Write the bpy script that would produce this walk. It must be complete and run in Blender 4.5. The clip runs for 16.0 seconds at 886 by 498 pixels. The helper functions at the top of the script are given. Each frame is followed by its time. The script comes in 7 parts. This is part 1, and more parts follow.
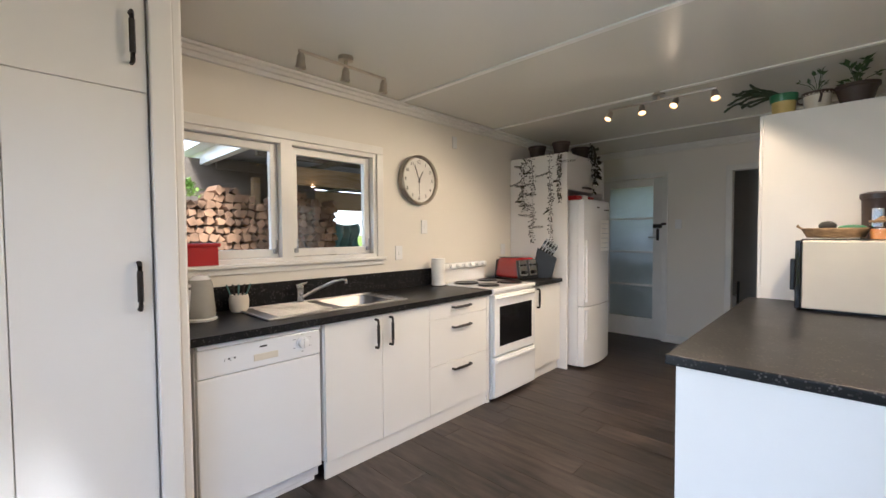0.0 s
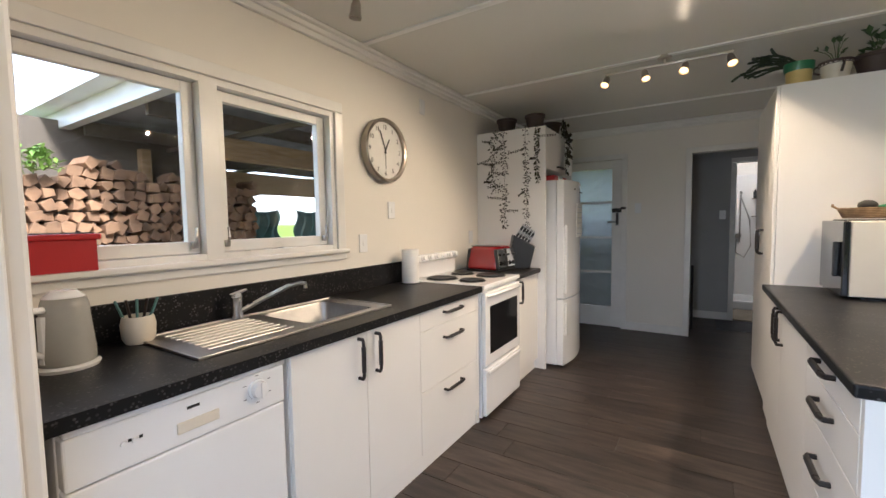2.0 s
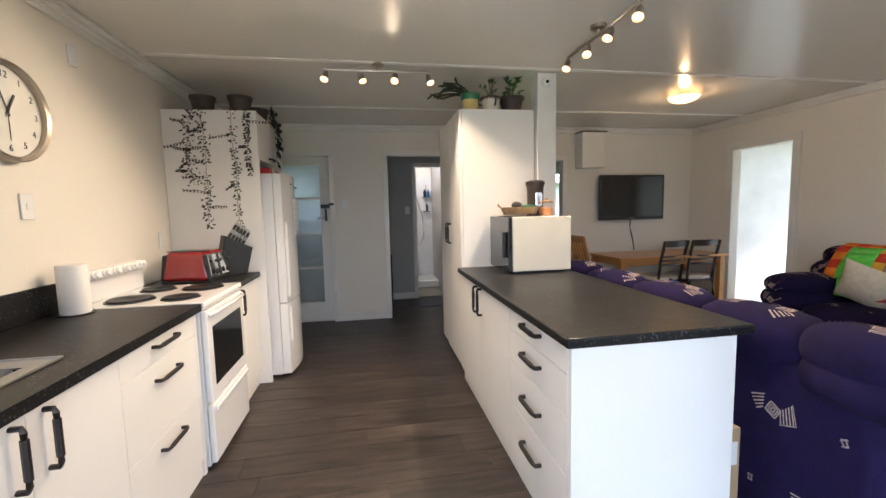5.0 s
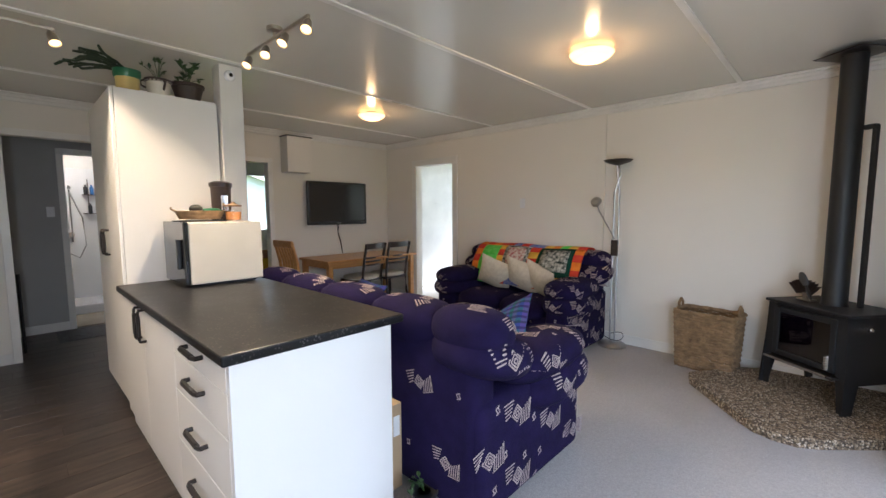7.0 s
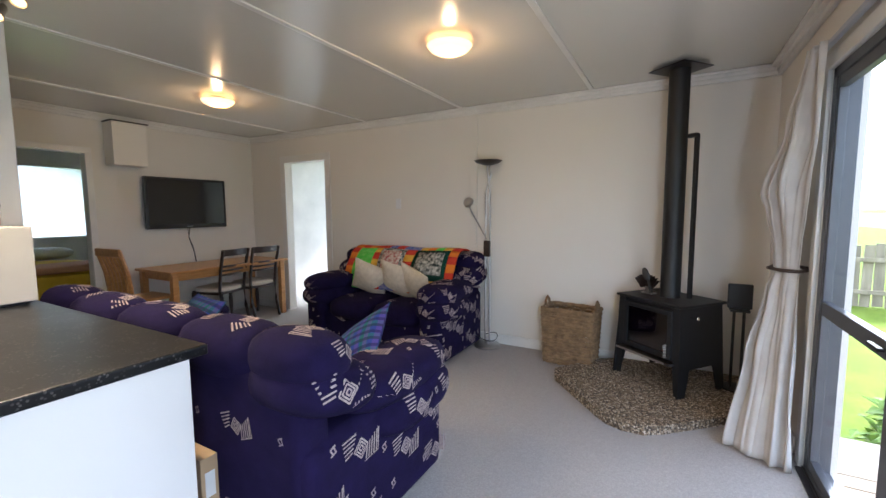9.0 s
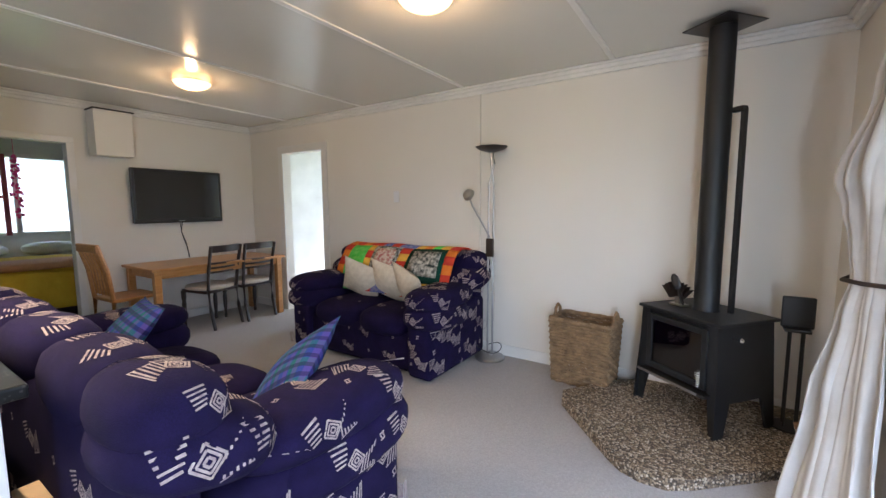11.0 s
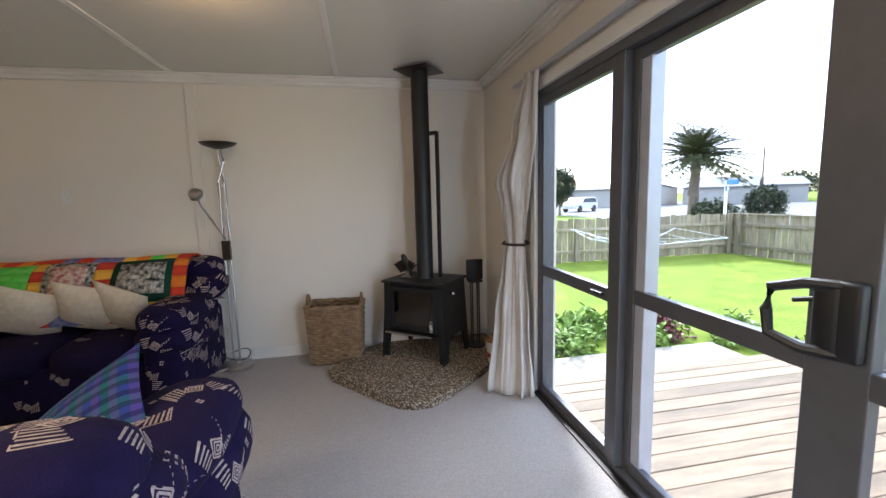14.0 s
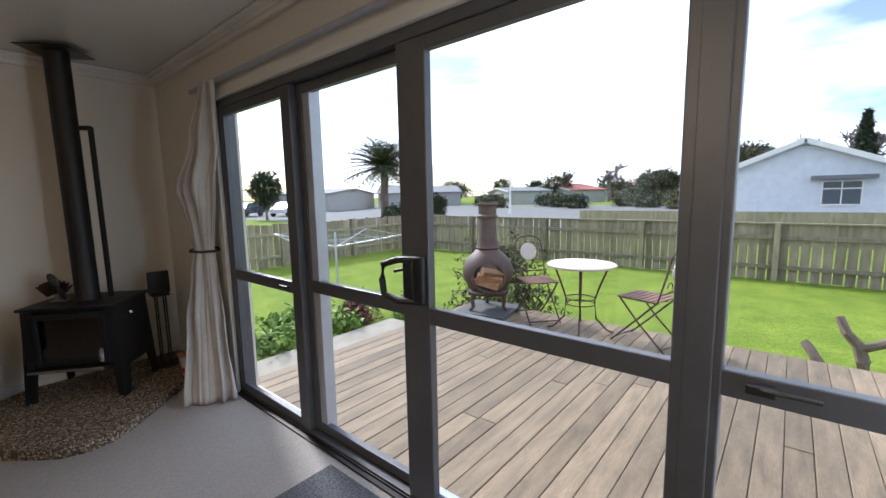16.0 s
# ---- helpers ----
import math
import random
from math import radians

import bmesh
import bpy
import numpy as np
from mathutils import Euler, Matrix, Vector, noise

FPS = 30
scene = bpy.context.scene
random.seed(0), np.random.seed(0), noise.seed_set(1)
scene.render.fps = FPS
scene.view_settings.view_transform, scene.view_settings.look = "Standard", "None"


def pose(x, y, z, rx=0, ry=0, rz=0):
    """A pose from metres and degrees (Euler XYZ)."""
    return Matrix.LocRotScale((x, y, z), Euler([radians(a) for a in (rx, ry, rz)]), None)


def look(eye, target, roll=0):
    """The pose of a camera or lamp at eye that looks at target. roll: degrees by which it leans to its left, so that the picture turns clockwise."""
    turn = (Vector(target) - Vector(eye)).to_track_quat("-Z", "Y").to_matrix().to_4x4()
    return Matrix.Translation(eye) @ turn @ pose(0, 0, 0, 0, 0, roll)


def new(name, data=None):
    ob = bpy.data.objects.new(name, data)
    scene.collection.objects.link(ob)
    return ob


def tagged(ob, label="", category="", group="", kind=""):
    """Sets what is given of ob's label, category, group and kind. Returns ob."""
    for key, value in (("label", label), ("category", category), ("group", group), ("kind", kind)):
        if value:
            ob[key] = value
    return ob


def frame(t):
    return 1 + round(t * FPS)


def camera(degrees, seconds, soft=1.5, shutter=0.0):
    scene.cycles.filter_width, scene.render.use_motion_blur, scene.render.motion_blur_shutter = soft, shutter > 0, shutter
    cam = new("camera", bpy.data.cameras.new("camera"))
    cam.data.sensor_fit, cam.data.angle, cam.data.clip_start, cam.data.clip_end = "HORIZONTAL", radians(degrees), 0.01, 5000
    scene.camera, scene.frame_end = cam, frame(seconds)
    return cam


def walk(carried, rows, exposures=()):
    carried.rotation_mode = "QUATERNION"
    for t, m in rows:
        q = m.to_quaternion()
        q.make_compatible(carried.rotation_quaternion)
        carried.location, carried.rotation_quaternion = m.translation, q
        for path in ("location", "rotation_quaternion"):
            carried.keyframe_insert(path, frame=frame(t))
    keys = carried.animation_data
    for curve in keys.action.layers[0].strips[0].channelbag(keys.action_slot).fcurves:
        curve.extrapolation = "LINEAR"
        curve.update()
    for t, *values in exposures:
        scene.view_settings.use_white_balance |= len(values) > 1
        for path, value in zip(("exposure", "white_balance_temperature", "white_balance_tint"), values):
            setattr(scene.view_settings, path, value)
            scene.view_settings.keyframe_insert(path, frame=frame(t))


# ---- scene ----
cam = camera(94.2, 16.0)
EXPOSURES = [(0, 1.55, 5500, 10), (1.5, 1.5, 5500, 10), (3, 1.7, 5600, 10), (5.5, 1.9, 5600, 10), (8.5, 1.75, 5500, 10), (11, 2.15, 5400, 10), (12.5, 2.15, 5400, 10), (13.5, 1.75, 5500, 10), (14.5, 1.35, 5700, 10), (15.3, 0.92, 5800, 10), (16, 0.5, 5800, 10)]
PATH = [
    (0, (-0.032, -0.057, 1.362), (1.405, 1.333, 1.292), -0.4),
    (0.5, (0.088, 0.122, 1.36), (1.571, 1.461, 1.281), -0.4),
    (1, (0.142, 0.299, 1.352), (1.692, 1.56, 1.257), -0.6),
    (1.5, (0.152, 0.567, 1.36), (1.774, 1.732, 1.247), -0.8),
    (2, (0.196, 0.735, 1.343), (1.887, 1.795, 1.212), -0.9),
    (2.5, (0.28, 0.896, 1.34), (2.049, 1.817, 1.196), -1.0),
    (3, (0.31, 0.993, 1.332), (2.155, 1.747, 1.171), -1.0),
    (5.3, (0.308, 1.052, 1.376), (2.225, 0.515, 1.186), -0.9),
    (5.5, (0.302, 1.022, 1.375), (2.177, 0.352, 1.185), -0.6),
    (6, (0.27, 0.961, 1.375), (2.004, -0.019, 1.19), -0.6),
    (6.5, (0.238, 0.895, 1.376), (1.795, -0.346, 1.192), -0.4),
    (7, (0.224, 0.83, 1.378), (1.597, -0.613, 1.193), -0.2),
    (7.5, (0.212, 0.723, 1.379), (1.423, -0.858, 1.194), 0.0),
    (8, (0.192, 0.64, 1.371), (1.264, -1.039, 1.192), 0.0),
    (8.5, (0.192, 0.58, 1.381), (1.152, -1.165, 1.199), -0.3),
    (11, (0.173, -0.103, 1.361), (1.27, -1.762, 1.156), -0.2),
    (11.5, (0.183, -0.12, 1.357), (1.282, -1.779, 1.151), -0.1),
    (12, (0.23, -0.12, 1.346), (1.236, -1.837, 1.142), -0.4),
    (12.5, (0.439, -0.036, 1.369), (1.193, -1.875, 1.146), -1.1),
    (13, (0.586, 0.065, 1.373), (1.008, -1.876, 1.141), -1.5),
    (13.5, (0.644, 0.2, 1.374), (0.676, -1.785, 1.132), -1.6),
    (14, (0.702, 0.327, 1.381), (0.323, -1.622, 1.137), -1.5),
    (14.5, (0.792, 0.393, 1.395), (0.019, -1.434, 1.141), -1.6),
    (15, (0.822, 0.462, 1.387), (-0.281, -1.188, 1.133), -1.6),
    (15.5, (0.798, 0.547, 1.388), (-0.552, -0.908, 1.136), -1.4),
    (16, (0.753, 0.717, 1.399), (-0.761, -0.565, 1.143), -1.1),
]
walk(cam, [(t, look(eye, target, roll)) for t, eye, target, roll in PATH], EXPOSURES)

# ---- world, sun, exposure ----
world = bpy.data.worlds.new("sky")
scene.world = world
world.use_nodes = True
wn, wl = world.node_tree.nodes, world.node_tree.links
wn.clear()
sky = wn.new("ShaderNodeTexSky")
sky.sky_type, sky.sun_disc = "NISHITA", False
sky.sun_elevation, sky.sun_rotation = radians(38), radians(195)
sky_pos = wn.new("ShaderNodeTexCoord")
sky_map = wn.new("ShaderNodeMapping")
sky_map.inputs["Scale"].default_value = (1.2, 1.2, 4.5)
cloud_noise = wn.new("ShaderNodeTexNoise")
cloud_noise.inputs["Scale"].default_value, cloud_noise.inputs["Detail"].default_value = 1.6, 6
cloud_ramp = wn.new("ShaderNodeValToRGB")
cloud_ramp.color_ramp.elements[0].position, cloud_ramp.color_ramp.elements[0].color = 0.42, (0.06, 0.06, 0.06, 1)
cloud_ramp.color_ramp.elements[1].position, cloud_ramp.color_ramp.elements[1].color = 0.58, (1, 1, 1, 1)
cloud_mix = wn.new("ShaderNodeMixRGB")
cloud_mix.inputs["Color2"].default_value = (10.0, 10.5, 11.4, 1)
sky_bg, sky_out = wn.new("ShaderNodeBackground"), wn.new("ShaderNodeOutputWorld")
sky_bg.inputs["Strength"].default_value = 0.15
wl.new(sky_pos.outputs["Generated"], sky_map.inputs["Vector"])
wl.new(sky_map.outputs["Vector"], cloud_noise.inputs["Vector"])
wl.new(cloud_noise.outputs["Fac"], cloud_ramp.inputs["Fac"])
wl.new(cloud_ramp.outputs["Color"], cloud_mix.inputs["Fac"])
wl.new(sky.outputs["Color"], cloud_mix.inputs["Color1"])
wl.new(cloud_mix.outputs["Color"], sky_bg.inputs["Color"])
wl.new(sky_bg.outputs["Background"], sky_out.inputs["Surface"])

sun = new("sun", bpy.data.lights.new("sun", "SUN"))
sun.data.energy, sun.data.angle, sun.data.color = 3.9, radians(10), (1.0, 0.95, 0.87)
sun.matrix_world = look((0, 0, 10), (2.0, 7.5, 4.0))


def lamp(name, kind, at, energy, colour, size=0.05, target=None, spread=60):
    ob = new(name, bpy.data.lights.new(name, kind))
    ob.data.energy, ob.data.color = energy, colour
    if kind in ("POINT", "SPOT"):
        ob.data.shadow_soft_size = size
    if kind == "SPOT":
        ob.data.spot_size, ob.data.spot_blend = radians(spread), 0.5
    ob.matrix_world = look(at, target) if target else pose(*at)
    return ob


WARM = (1.0, 0.73, 0.45)

# area lamps added to boost sky light, in the sliding door's last side light and the sun room's window
for at, to, wide, high, watts in (((-0.44, 1.16, 1.02), (1.6, -2.4, 1.1), 0.42, 1.85, 10.0), ((4.4, -6.16, 1.3), (4.4, 0.0, 1.0), 2.0, 1.9, 2.5)):
    sky_lamp = new("window_sky_light", bpy.data.lights.new("window_sky_light", "AREA"))
    sky_lamp.data.shape, sky_lamp.data.size, sky_lamp.data.size_y = "RECTANGLE", wide, high
    sky_lamp.data.energy, sky_lamp.data.color = watts, (0.93, 0.97, 1.0)
    sky_lamp.matrix_world = look(at, to)

# ---- materials ----


def mat(name, colour, rough=0.5, metal=0.0, dark=None, scale=8.0, amount=0.5, bump=0.0, bump_scale=60.0, stretch=(1, 1, 1), coat=0.0, spec=0.5, vary=0.0, fine=0.0):
    """A surface with stains at one scale, grain at another and fine relief."""
    m = bpy.data.materials.new(name)
    m.use_nodes = True
    n, l = m.node_tree.nodes, m.node_tree.links
    b = n["Principled BSDF"]
    b.inputs["Roughness"].default_value, b.inputs["Metallic"].default_value = rough, metal
    b.inputs["Coat Weight"].default_value, b.inputs["Specular IOR Level"].default_value = coat, spec
    b.inputs["Coat Roughness"].default_value = 0.12
    tc, mp = n.new("ShaderNodeTexCoord"), n.new("ShaderNodeMapping")
    mp.inputs["Scale"].default_value = stretch
    l.new(tc.outputs["Object"], mp.inputs["Vector"])
    if vary:
        oi, add = n.new("ShaderNodeObjectInfo"), n.new("ShaderNodeVectorMath")
        add.operation = "ADD"
        sc = n.new("ShaderNodeMath")
        sc.operation, sc.inputs[1].default_value = "MULTIPLY", 37.0
        l.new(oi.outputs["Random"], sc.inputs[0])
        l.new(mp.outputs["Vector"], add.inputs[0])
        l.new(sc.outputs["Value"], add.inputs[1])
        vec = add.outputs["Vector"]
    else:
        vec = mp.outputs["Vector"]
    dark = dark or tuple(c * 0.86 for c in colour)
    nz = n.new("ShaderNodeTexNoise")
    nz.inputs["Scale"].default_value, nz.inputs["Detail"].default_value = scale, 5
    l.new(vec, nz.inputs["Vector"])
    rp = n.new("ShaderNodeValToRGB")
    rp.color_ramp.elements[0].position, rp.color_ramp.elements[1].position = 0.5 - amount * 0.4, 0.5 + amount * 0.4
    rp.color_ramp.elements[0].color, rp.color_ramp.elements[1].color = (*dark, 1), (*colour, 1)
    l.new(nz.outputs["Fac"], rp.inputs["Fac"])
    out = rp.outputs["Color"]
    if fine:
        n3, hs = n.new("ShaderNodeTexNoise"), n.new("ShaderNodeMixRGB")
        n3.inputs["Scale"].default_value = bump_scale
        hs.blend_type, hs.inputs["Fac"].default_value = "OVERLAY", fine
        l.new(vec, n3.inputs["Vector"])
        l.new(out, hs.inputs["Color1"])
        l.new(n3.outputs["Fac"], hs.inputs["Color2"])
        out = hs.outputs["Color"]
    if vary:
        hv, mr = n.new("ShaderNodeHueSaturation"), n.new("ShaderNodeMapRange")
        mr.inputs["To Min"].default_value, mr.inputs["To Max"].default_value = 1 - vary, 1 + vary
        l.new(oi.outputs["Random"], mr.inputs["Value"])
        l.new(mr.outputs["Result"], hv.inputs["Value"])
        l.new(out, hv.inputs["Color"])
        out = hv.outputs["Color"]
    l.new(out, b.inputs["Base Color"])
    rr = n.new("ShaderNodeMapRange")
    rr.inputs["To Min"].default_value, rr.inputs["To Max"].default_value = max(0.02, rough - 0.06), min(1, rough + 0.06)
    l.new(nz.outputs["Fac"], rr.inputs["Value"])
    l.new(rr.outputs["Result"], b.inputs["Roughness"])
    if bump:
        n2, bp = n.new("ShaderNodeTexNoise"), n.new("ShaderNodeBump")
        n2.inputs["Scale"].default_value, n2.inputs["Detail"].default_value = bump_scale, 3
        bp.inputs["Strength"].default_value, bp.inputs["Distance"].default_value = bump, 0.004
        l.new(vec, n2.inputs["Vector"])
        l.new(n2.outputs["Fac"], bp.inputs["Height"])
        l.new(bp.outputs["Normal"], b.inputs["Normal"])
    return m


def glow(name, colour, strength):
    m = bpy.data.materials.new(name)
    m.use_nodes = True
    b = m.node_tree.nodes["Principled BSDF"]
    b.inputs["Base Color"].default_value = (*colour, 1)
    b.inputs["Emission Color"].default_value, b.inputs["Emission Strength"].default_value = (*colour, 1), strength
    return m


def pane_glass(name, gloss=0.05, rough=0.0, tint=(1, 1, 1)):
    """Thin clear glass: light goes straight through, with a faint mirror on top."""
    m = bpy.data.materials.new(name)
    m.use_nodes = True
    n, l = m.node_tree.nodes, m.node_tree.links
    n.clear()
    out, mix = n.new("ShaderNodeOutputMaterial"), n.new("ShaderNodeMixShader")
    tr, gl = n.new("ShaderNodeBsdfTransparent"), n.new("ShaderNodeBsdfGlossy")
    tr.inputs["Color"].default_value = (*tint, 1)
    gl.inputs["Roughness"].default_value, mix.inputs["Fac"].default_value = rough, gloss
    l.new(tr.outputs["BSDF"], mix.inputs[1])
    l.new(gl.outputs["BSDF"], mix.inputs[2])
    l.new(mix.outputs["Shader"], out.inputs["Surface"])
    return m


def ribbed_glass(name):
    m = mat(name, (0.60, 0.66, 0.67), 0.75, scale=3)
    b = m.node_tree.nodes["Principled BSDF"]
    b.inputs["Transmission Weight"].default_value = 0.45
    b.inputs["IOR"].default_value = 1.2
    n, l = m.node_tree.nodes, m.node_tree.links
    tc, wv, bp = n.new("ShaderNodeTexCoord"), n.new("ShaderNodeTexWave"), n.new("ShaderNodeBump")
    wv.bands_direction, wv.inputs["Scale"].default_value = "Z", 28
    bp.inputs["Strength"].default_value, bp.inputs["Distance"].default_value = 0.6, 0.01
    l.new(tc.outputs["Object"], wv.inputs["Vector"])
    l.new(wv.outputs["Fac"], bp.inputs["Height"])
    l.new(bp.outputs["Normal"], b.inputs["Normal"])
    return m


def speckled(name, base, chips, scale, size, rough, coat=0.0, bump=0.0, tint=None):
    """Stone-like chips strewn in a ground colour."""
    m = mat(name, base, rough, coat=coat, scale=3, bump=bump, bump_scale=scale)
    n, l = m.node_tree.nodes, m.node_tree.links
    b = n["Principled BSDF"]
    prev = b.inputs["Base Color"].links[0].from_socket
    tc, vo, rp, mx, nz = (n.new("ShaderNode" + k) for k in ("TexCoord", "TexVoronoi", "ValToRGB", "MixRGB", "TexNoise"))
    vo.inputs["Scale"].default_value = scale
    nz.inputs["Scale"].default_value = scale * 0.25
    rp.color_ramp.elements[0].position, rp.color_ramp.elements[1].position = size, size + 0.08
    rp.color_ramp.elements[0].color, rp.color_ramp.elements[1].color = (1, 1, 1, 1), (0, 0, 0, 1)
    mu = n.new("ShaderNodeMath")
    mu.operation = "MULTIPLY"
    gt = n.new("ShaderNodeMapRange")
    gt.inputs["From Min"].default_value, gt.inputs["From Max"].default_value = 0.42, 0.62
    mx.inputs["Color2"].default_value = (*chips, 1)
    l.new(tc.outputs["Object"], vo.inputs["Vector"])
    l.new(tc.outputs["Object"], nz.inputs["Vector"])
    l.new(vo.outputs["Distance"], rp.inputs["Fac"])
    l.new(nz.outputs["Fac"], gt.inputs["Value"])
    l.new(rp.outputs["Color"], mu.inputs[0])
    l.new(gt.outputs["Result"], mu.inputs[1])
    l.new(mu.outputs["Value"], mx.inputs["Fac"])
    l.new(prev, mx.inputs["Color1"])
    l.new(mx.outputs["Color"], b.inputs["Base Color"])
    return m


def pebbled(name, scale):
    """Small rounded stones of mixed browns set in dark mortar."""
    m = mat(name, (0.3, 0.24, 0.17), 0.8)
    n, l = m.node_tree.nodes, m.node_tree.links
    b = n["Principled BSDF"]
    tc, vo, sep, rp, gap, mx, bp = (n.new("ShaderNode" + k) for k in ("TexCoord", "TexVoronoi", "SeparateColor", "ValToRGB", "ValToRGB", "MixRGB", "Bump"))
    vo.inputs["Scale"].default_value = scale
    for k, (at, c) in enumerate(((0.0, (0.07, 0.05, 0.035)), (0.35, (0.20, 0.145, 0.09)), (0.7, (0.36, 0.28, 0.19)), (1.0, (0.60, 0.52, 0.41)))):
        e = rp.color_ramp.elements[k] if k < 2 else rp.color_ramp.elements.new(at)
        e.position, e.color = at, (*c, 1)
    gap.color_ramp.elements[0].position, gap.color_ramp.elements[1].position = 0.50, 0.72
    mx.inputs["Color2"].default_value = (0.055, 0.043, 0.032, 1)
    bp.invert, bp.inputs["Strength"].default_value, bp.inputs["Distance"].default_value = True, 0.9, 0.006
    l.new(tc.outputs["Object"], vo.inputs["Vector"])
    l.new(vo.outputs["Color"], sep.inputs["Color"])
    l.new(sep.outputs["Red"], rp.inputs["Fac"])
    l.new(vo.outputs["Distance"], gap.inputs["Fac"])
    l.new(gap.outputs["Color"], mx.inputs["Fac"])
    l.new(rp.outputs["Color"], mx.inputs["Color1"])
    l.new(mx.outputs["Color"], b.inputs["Base Color"])
    l.new(vo.outputs["Distance"], bp.inputs["Height"])
    l.new(bp.outputs["Normal"], b.inputs["Normal"])
    return m


def fabric_pattern(name):
    """Dark purple chenille."""
    return mat(name, (0.0135, 0.0085, 0.044), 0.95, dark=(0.0065, 0.004, 0.023), scale=14, amount=0.7, bump=0.6, bump_scale=320, fine=0.5, spec=0.15)


def tartan(name):
    m = mat(name, (0.03, 0.05, 0.2), 0.9, bump=0.4, bump_scale=400, spec=0.15)
    n, l = m.node_tree.nodes, m.node_tree.links
    b = n["Principled BSDF"]
    tc = n.new("ShaderNodeTexCoord")
    prev = None
    for axis, sc, ph, col, fac in (("X", 3.2, 0.0, (0.01, 0.09, 0.09), 0.75), ("Y", 3.2, 1.0, (0.02, 0.12, 0.10), 0.6), ("X", 6.4, 2.0, (0.10, 0.05, 0.25), 0.5), ("Y", 6.4, 0.5, (0.01, 0.01, 0.04), 0.6)):
        wv, rp, mx = n.new("ShaderNodeTexWave"), n.new("ShaderNodeValToRGB"), n.new("ShaderNodeMixRGB")
        wv.bands_direction, wv.inputs["Scale"].default_value, wv.inputs["Phase Offset"].default_value = axis, sc, ph
        rp.color_ramp.elements[0].position, rp.color_ramp.elements[1].position = 0.55, 0.62
        rp.color_ramp.elements[1].color = (fac, fac, fac, 1)
        mx.inputs["Color2"].default_value = (*col, 1)
        if prev:
            l.new(prev, mx.inputs["Color1"])
        else:
            mx.inputs["Color1"].default_value = (0.025, 0.045, 0.22, 1)
        l.new(tc.outputs["Object"], wv.inputs["Vector"])
        l.new(wv.outputs["Fac"], rp.inputs["Fac"])
        l.new(rp.outputs["Color"], mx.inputs["Fac"])
        prev = mx.outputs["Color"]
    l.new(prev, b.inputs["Base Color"])
    return m


WALL = mat("wall_paint", (0.76, 0.72, 0.655), 0.55, dark=(0.73, 0.69, 0.62), scale=1.2, bump=0.06, bump_scale=180)
CEIL = mat("ceiling_paint", (0.70, 0.68, 0.62), 0.27, dark=(0.685, 0.665, 0.605), scale=1.5, amount=1.2, bump=0.02, bump_scale=9, spec=0.5)
ceil_bsdf = CEIL.node_tree.nodes["Principled BSDF"]
CEIL.node_tree.links.remove(ceil_bsdf.inputs["Roughness"].links[0])
ceil_bsdf.inputs["Roughness"].default_value = 0.24
TRIM = mat("white_gloss_trim", (0.80, 0.78, 0.74), 0.30, scale=3, bump=0.03, bump_scale=40)
# grey for the hall walls, with the hall's shade put into the colour
HALLP = mat("shaded_grey_paint", (0.44, 0.43, 0.42), 0.6, scale=1.5, bump=0.05, bump_scale=150)
MELAM = mat("white_melamine", (0.80, 0.78, 0.75), 0.38, dark=(0.77, 0.75, 0.72), scale=2, bump=0.015, bump_scale=50)
ENAMEL = mat("white_enamel", (0.82, 0.82, 0.82), 0.18, dark=(0.79, 0.79, 0.80), scale=2, coat=0.3)
IVORY = mat("ivory_casing", (0.72, 0.66, 0.55), 0.4, scale=2)
BENCH = speckled("black_stone_laminate", (0.012, 0.012, 0.013), (0.085, 0.08, 0.075), 85, 0.26, 0.34, bump=0.03)
BENCH.node_tree.nodes["Principled BSDF"].inputs["Specular IOR Level"].default_value = 0.16
DARKMETAL = mat("dark_bronze_metal", (0.05, 0.045, 0.045), 0.38, metal=0.7, scale=30)
STEEL = mat("brushed_steel", (0.46, 0.45, 0.44), 0.36, metal=1.0, scale=20, stretch=(1, 12, 1), bump=0.03, bump_scale=120)
CHROME = mat("chrome", (0.75, 0.75, 0.75), 0.08, metal=1.0, scale=5)
NICKEL = mat("satin_nickel", (0.50, 0.45, 0.38), 0.3, metal=1.0, scale=15)
BLACKGLASS = mat("black_glass", (0.008, 0.008, 0.009), 0.08, scale=2, coat=0.5)
BLACKPL = mat("black_plastic", (0.015, 0.015, 0.016), 0.4, scale=10)
BLACKMAT = mat("stove_black_paint", (0.0085, 0.0095, 0.0115), 0.5, scale=14, amount=0.8, bump=0.08, bump_scale=220)
SCREEN = mat("dark_screen", (0.004, 0.004, 0.005), 0.12, scale=2, coat=0.3)
RED = mat("red_enamel", (0.33, 0.012, 0.016), 0.18, scale=4, coat=0.6)
REDPL = mat("red_plastic", (0.42, 0.01, 0.012), 0.4, scale=4)
PAPER = mat("white_paper", (0.82, 0.81, 0.79), 0.9, bump=0.2, bump_scale=120, scale=5)
VINYL = mat("dark_wood_vinyl", (0.072, 0.052, 0.043), 0.42, dark=(0.011, 0.008, 0.007), scale=5, amount=0.52, stretch=(5, 0.7, 1), bump=0.12, bump_scale=40, vary=0.28, fine=0.25)
SUBFLOOR = mat("floor_joint_dark", (0.02, 0.016, 0.014), 0.8)
CARPET = mat("grey_loop_carpet", (0.50, 0.475, 0.46), 1.0, dark=(0.37, 0.35, 0.335), scale=95, amount=0.7, bump=0.9, bump_scale=260, fine=0.45, spec=0.1)
MATGREY = mat("grey_door_mat", (0.22, 0.23, 0.25), 1.0, dark=(0.05, 0.05, 0.06), scale=90, amount=0.6, bump=0.9, bump_scale=220, spec=0.1)
